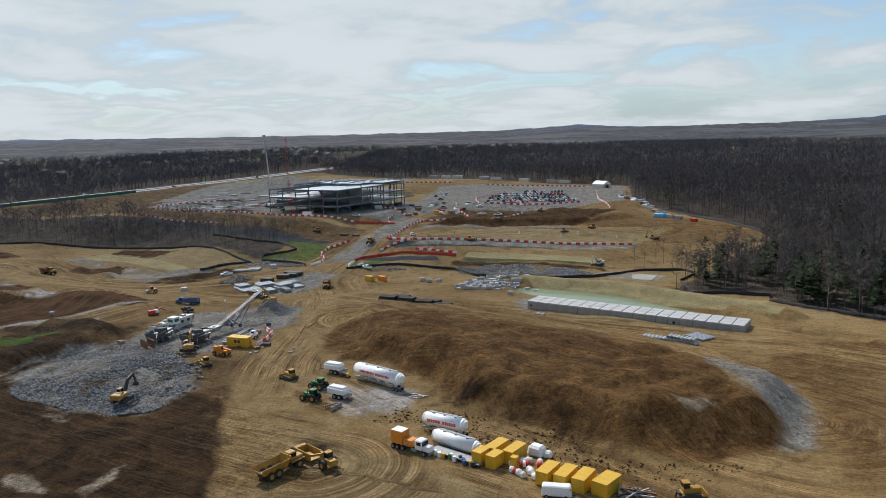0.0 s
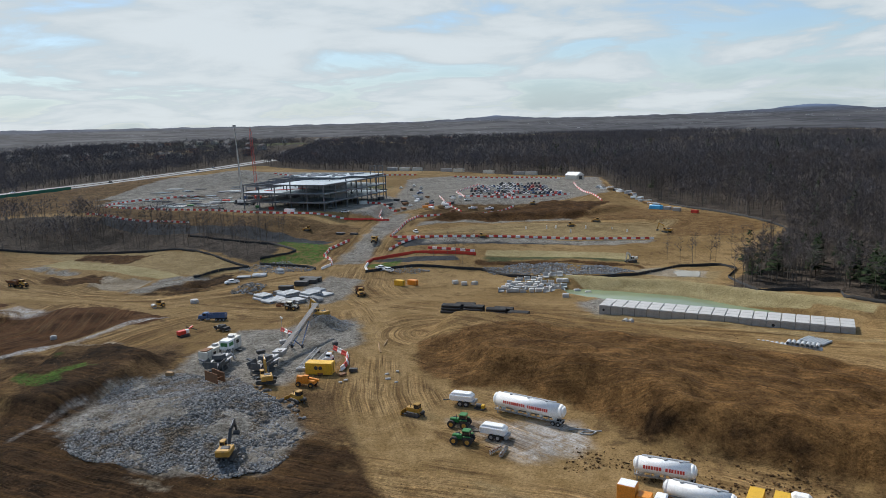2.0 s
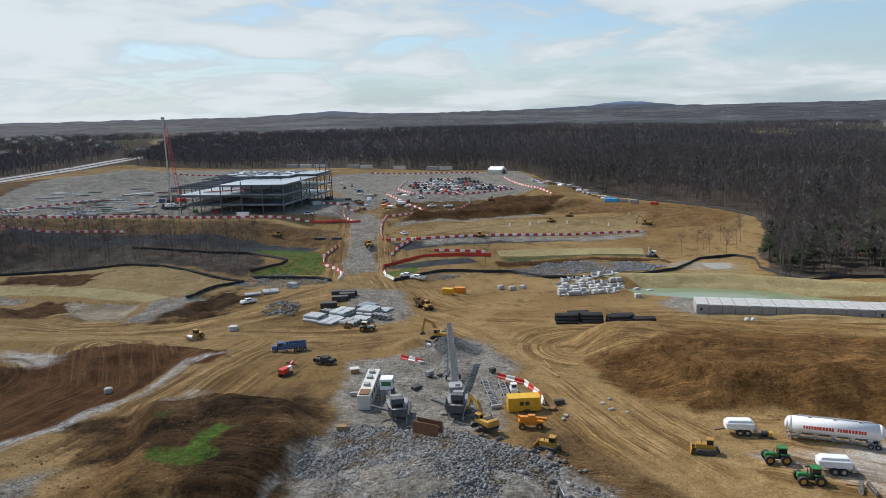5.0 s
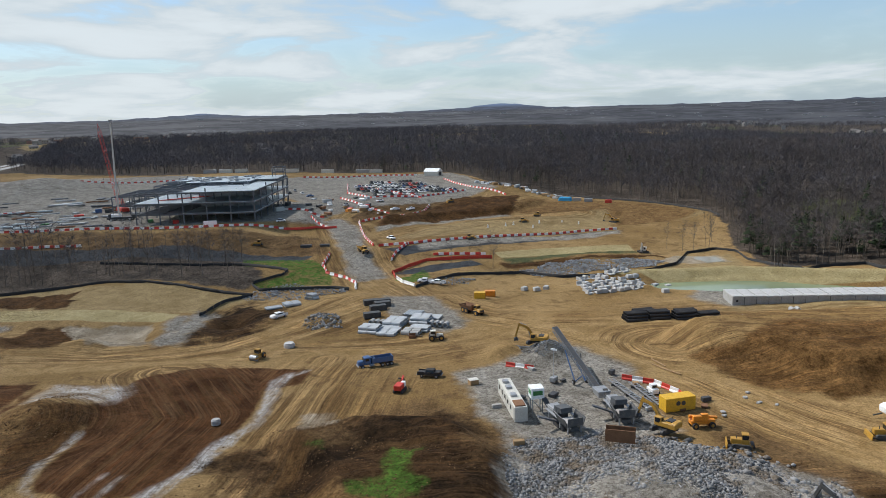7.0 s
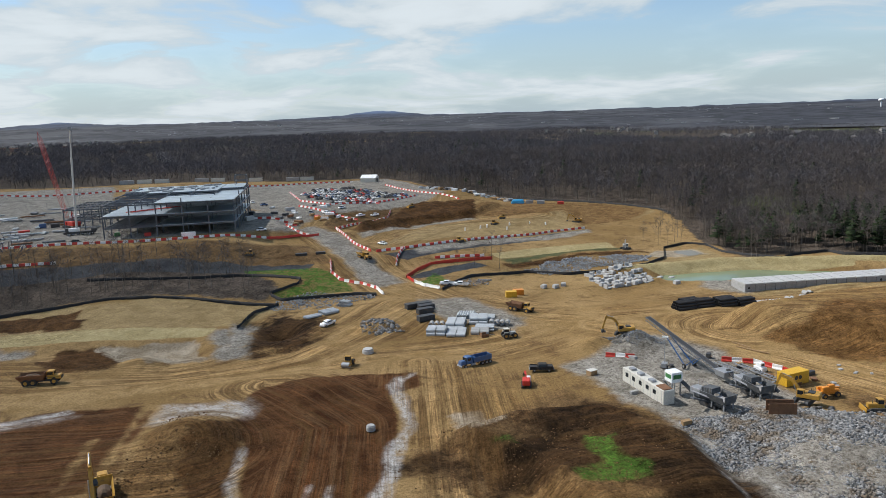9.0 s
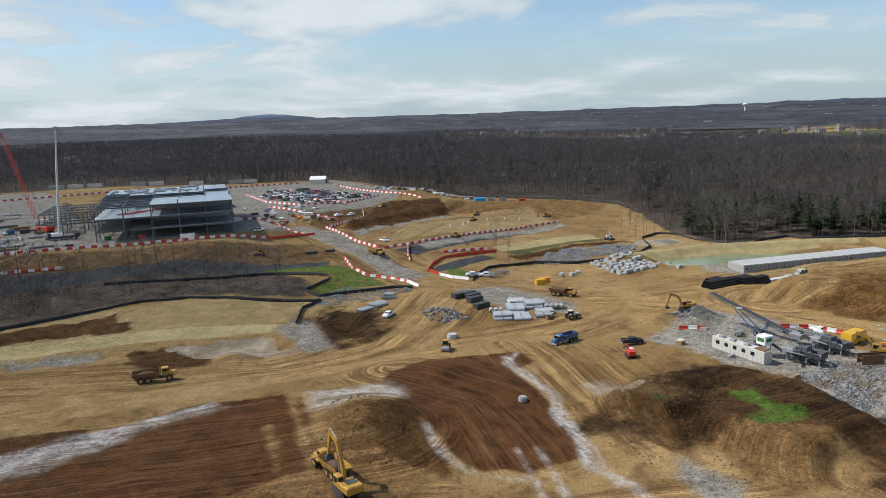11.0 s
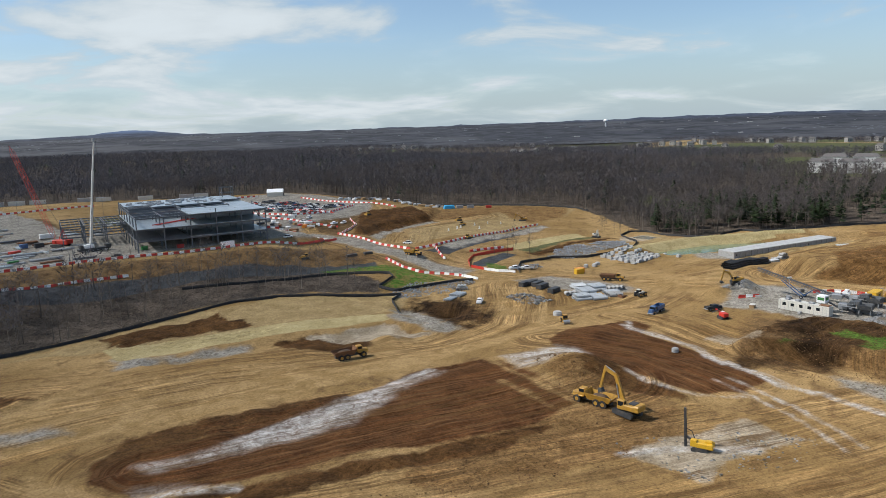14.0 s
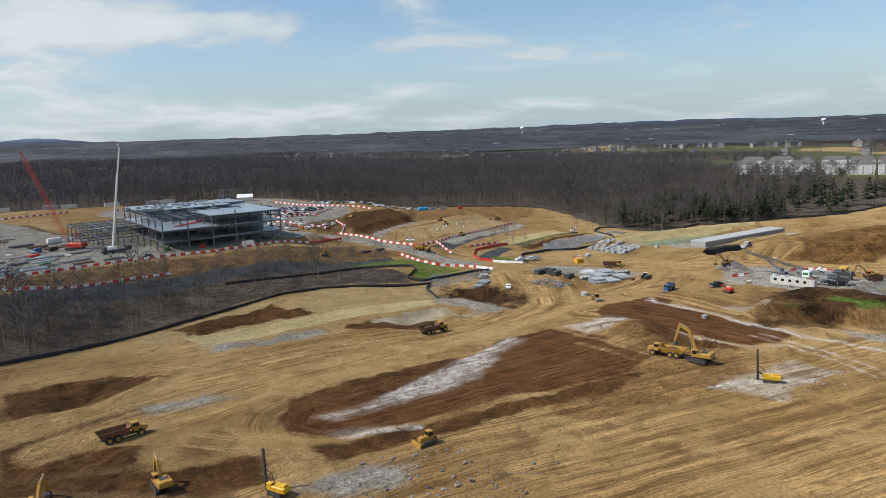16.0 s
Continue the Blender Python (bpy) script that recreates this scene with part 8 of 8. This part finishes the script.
rngh = random.Random(31)
H1 = house_kind(13, 9, 9, M_SIDING, 2, "pale two-storey house with grey roof among bare trees")
H2 = house_kind(12, 10, 9.5, M_BRICKFAR, 2, "brick two-storey house with grey roof among bare trees")
H3 = house_kind(25, 12, 12, M_TOWN, 3, "white three-storey row of town houses with grey roofs")
for gx in (-8.2, 0.3, 8.6):
    mk(H3, "gable", M_TOWN, ('b', (4.2, 13.2, 8.8), (gx, 0, 0.2)), ('b', (4.2, 13.2, 2.4), (gx, 0, 9.0), (0, 0, 0), 0, 0.35))
placed = {}
SPOTS = []
for k in range(105):
    a, r = radians(rngh.uniform(-50, -9)), rngh.uniform(1000, 1900)
    SPOTS.append((H1 if k % 3 else H2, -30 + r * math.sin(a), r * math.cos(a), rngh.uniform(0, 180), -0.5))
for k in range(14):
    f = (k % 7) / 6
    SPOTS.append((H3, 412 + 26 * f + 62 * (k // 7) + rngh.uniform(-6, 6), 372 - 165 * f + 10 * (k // 7), 99 + rngh.uniform(-9, 9) + (90 if k in (3, 9) else 0), 1.0))
for k in range(60):
    a, r = radians(rngh.uniform(48, 80)), rngh.uniform(1300, 2500)
    SPOTS.append((H1, -380 + r * math.sin(a), 100 + r * math.cos(a), rngh.uniform(0, 180), 4))
for k in range(22):
    a, r = radians(rngh.uniform(-8, 46)), rngh.uniform(1900, 2900)
    SPOTS.append((H1, -200 + r * math.sin(a), 60 + r * math.cos(a), rngh.uniform(0, 180), 5))
for kind, x, y, rz, lift in SPOTS:
    m = pose(x, y, fz(x, y) + lift if lift is not None else -6.0, 0, 0, rz)
    if kind not in placed:
        placed[kind] = 1
        kind.matrix_basis = m
    else:
        copy_thing(kind, m)


def far_shed():
    e = thing("far_building", pose(0, 0, -300), "low pale commercial building on the far hillside", "building", "far buildings")
    mk(e, "wall", M_TOWN, ('b', (46, 26, 11), (0, 0, -2)))
    mk(e, "roof", M_GREYMET, ('b', (47, 27, 0.8), (0, 0, 9.01)))
    for k in range(4):
        mk(e, "window", M_GLASS, ('b', (7, 26.2, 2.4), (-17 + k * 11.5, 0, 3.5)))
    return e


SHED = far_shed()
for k in range(74):
    if k < 44:
        a, r = radians(rngh.uniform(30, 84)), rngh.uniform(2900, 4300)
    else:
        a, r = radians(rngh.uniform(-6, 34)), rngh.uniform(3300, 4400)
    x, y = -200 + r * math.sin(a), 60 + r * math.cos(a)
    q = rngh.uniform(0.3, 0.75)
    m = pose(x, y, hill_z(x, y) - 1.0, 0, 0, -math.degrees(a) + rngh.uniform(-30, 30)) @ Matrix.Diagonal((q * rngh.uniform(0.5, 1.5), q, q, 1))
    if k == 0:
        SHED.matrix_basis = m
    else:
        copy_thing(SHED, m)


def water_tower(x, y, ztop):
    e = thing("water_tower", pose(x, y, 0), "white spheroid water tower on the horizon", "water tower")
    bm = B()
    bmesh.ops.create_uvsphere(bm, u_segments=20, v_segments=10, radius=12, matrix=pose(0, 0, ztop - 8) @ Matrix.Diagonal((1, 1, 0.66, 1)))
    for f in bm.faces:
        f.smooth = True
    part("tank", bm, M_PAINTW, e)
    mk(e, "shaft", M_PAINTW, ('r', (0, 0, 0), (0, 0, ztop - 12), 5, 16, 3.5))


water_tower(-400 + 4000 * math.sin(radians(56)), 105 + 4000 * math.cos(radians(56)), 72)
water_tower(-425 + 4000 * math.sin(radians(77.5)), 110 + 4000 * math.cos(radians(77.5)), 60)


# ---- single bare trees ----
def lone_tree(seed):
    w, f = bare_tree(seed, limbs=20, twigs=60, w=0.7)
    e = thing("bare_tree", pose(0, 0, -100), "leafless grey-brown tree standing apart", "tree", "single bare trees")
    soup("trunk", w.reshape(-1, 3), M_BARK, e)
    soup("crown", f.reshape(-1, 3), M_TWIG, e)
    return e


KIND_TREES = [lone_tree(s) for s in (61, 62, 63, 64, 65)]
rngt = random.Random(8)
LONE = [(-121, 333), (-114, 331), (-106, 324), (-103, 337), (-110, 329), (-12, 338), (-7, 337), (0, 336), (-17, 343), (4, 345), (-4, 350), (12, 352), (20, 365), (8, 360), (26, 380), (-221, 362), (-212, 362), (-231, 364), (-243, 361), (-236, 355), (-250, 368), (-205, 355), (-226, 345), (-246, 350)]
for k in range(58):
    LONE.append((rngt.uniform(-345, -204), rngt.uniform(326, 384)))
k = 0
for x, y in LONE:
    if k >= 24 and float(inside(np.array([x]), np.array([y]), CLEARING)[0]) > -2.0 and not (-130 < x < 40):
        continue
    t = KIND_TREES[k % 5]
    s = rngt.uniform(11, 17)
    m = pose(x, y, gz(x, y) - 0.1, 0, 0, rngt.uniform(0, 360))
    if k < 5:
        t.scale = (s, s, s)
        t.matrix_basis = m @ Matrix.Diagonal((s, s, s, 1))
    else:
        o = copy_thing(t, m)
        o.scale = (s * 1.1, s * 1.1, s)
    k += 1


# ---- small clutter on the crusher pad and by the tanks ----
rngc = random.Random(77)
for k in range(20):
    x, y = rngc.uniform(-152, -108), rngc.uniform(163, 200)
    if min(abs(x + 146.4), 99) < 3 or abs(x + 128.4) < 2.5 or abs(x + 140.4) < 3.5 and y < 174:
        continue
    mt = rngc.choice((M_WOOD, M_RUST, M_GREYMET, M_DARK, M_DARK, M_CONC))
    o = mk(None, "pallet_load", mt, ('b', (rngc.uniform(0.8, 2.6), rngc.uniform(0.6, 1.4), rngc.uniform(0.3, 1.0)), (0, 0, 0.12), (0, 0, 0), 0.06), ('b', (1.4, 0.15, 0.12), (0, 0.25, 0)), ('b', (1.4, 0.15, 0.12), (0, -0.25, 0)))
    o.matrix_basis = at(x, y, rngc.uniform(0, 180))
    tagged(o, "small load of parts on the crusher pad", "pallet", "pad clutter")
pump = thing("pump_unit", at(-75.0, 153.0, -20), "dark blower pump with yellow guard beside the tank", "pump")
mk(pump, "skid", M_DARK, ('b', (2.2, 1.3, 0.25), (0, 0, 0)))
mk(pump, "motor", M_DARK, ('r', (-0.8, 0, 0.7), (0.4, 0, 0.7), 0.45, 12))
mk(pump, "guard", M_YELBOX, ('b', (0.7, 0.8, 0.8), (0.7, 0, 0.25), (0, 0, 0), 0.08))
hose = thing("hose_coil", at(-54.5, 144.0, 0), "grey hose lying loosely behind the tank", "hose")
pts_h = [(-2.5, 0.5), (-1.0, 1.3), (1.2, 1.2), (2.6, 0.2), (1.6, -1.0), (-0.4, -0.8), (0.2, 0.3), (3.6, 0.8)]
mk(hose, "hose", M_GREYMET, *[('r', (*a, 0.12), (*b, 0.14), 0.12, 7) for a, b in zip(pts_h[:-1], pts_h[1:])])
for k, (x, y, rz) in enumerate(((-98.5, 168, 20), (-99.5, 171, 70), (-97.5, 173, 10), (-96, 166, 40), (-108.8, 164.5, 30), (-108, 166, 80))):
    o = mk(None, "broken_slab", M_CONC, ('b', (rngc.uniform(0.7, 1.4), rngc.uniform(0.5, 0.9), 0.35), (0, 0, 0), (rngc.uniform(-8, 8), rngc.uniform(-8, 8), 0), 0.08))
    o.matrix_basis = at(x, y, rz, 0.05)
    tagged(o, "broken concrete slab lying by the haul road", "rubble piece", "broken slabs")
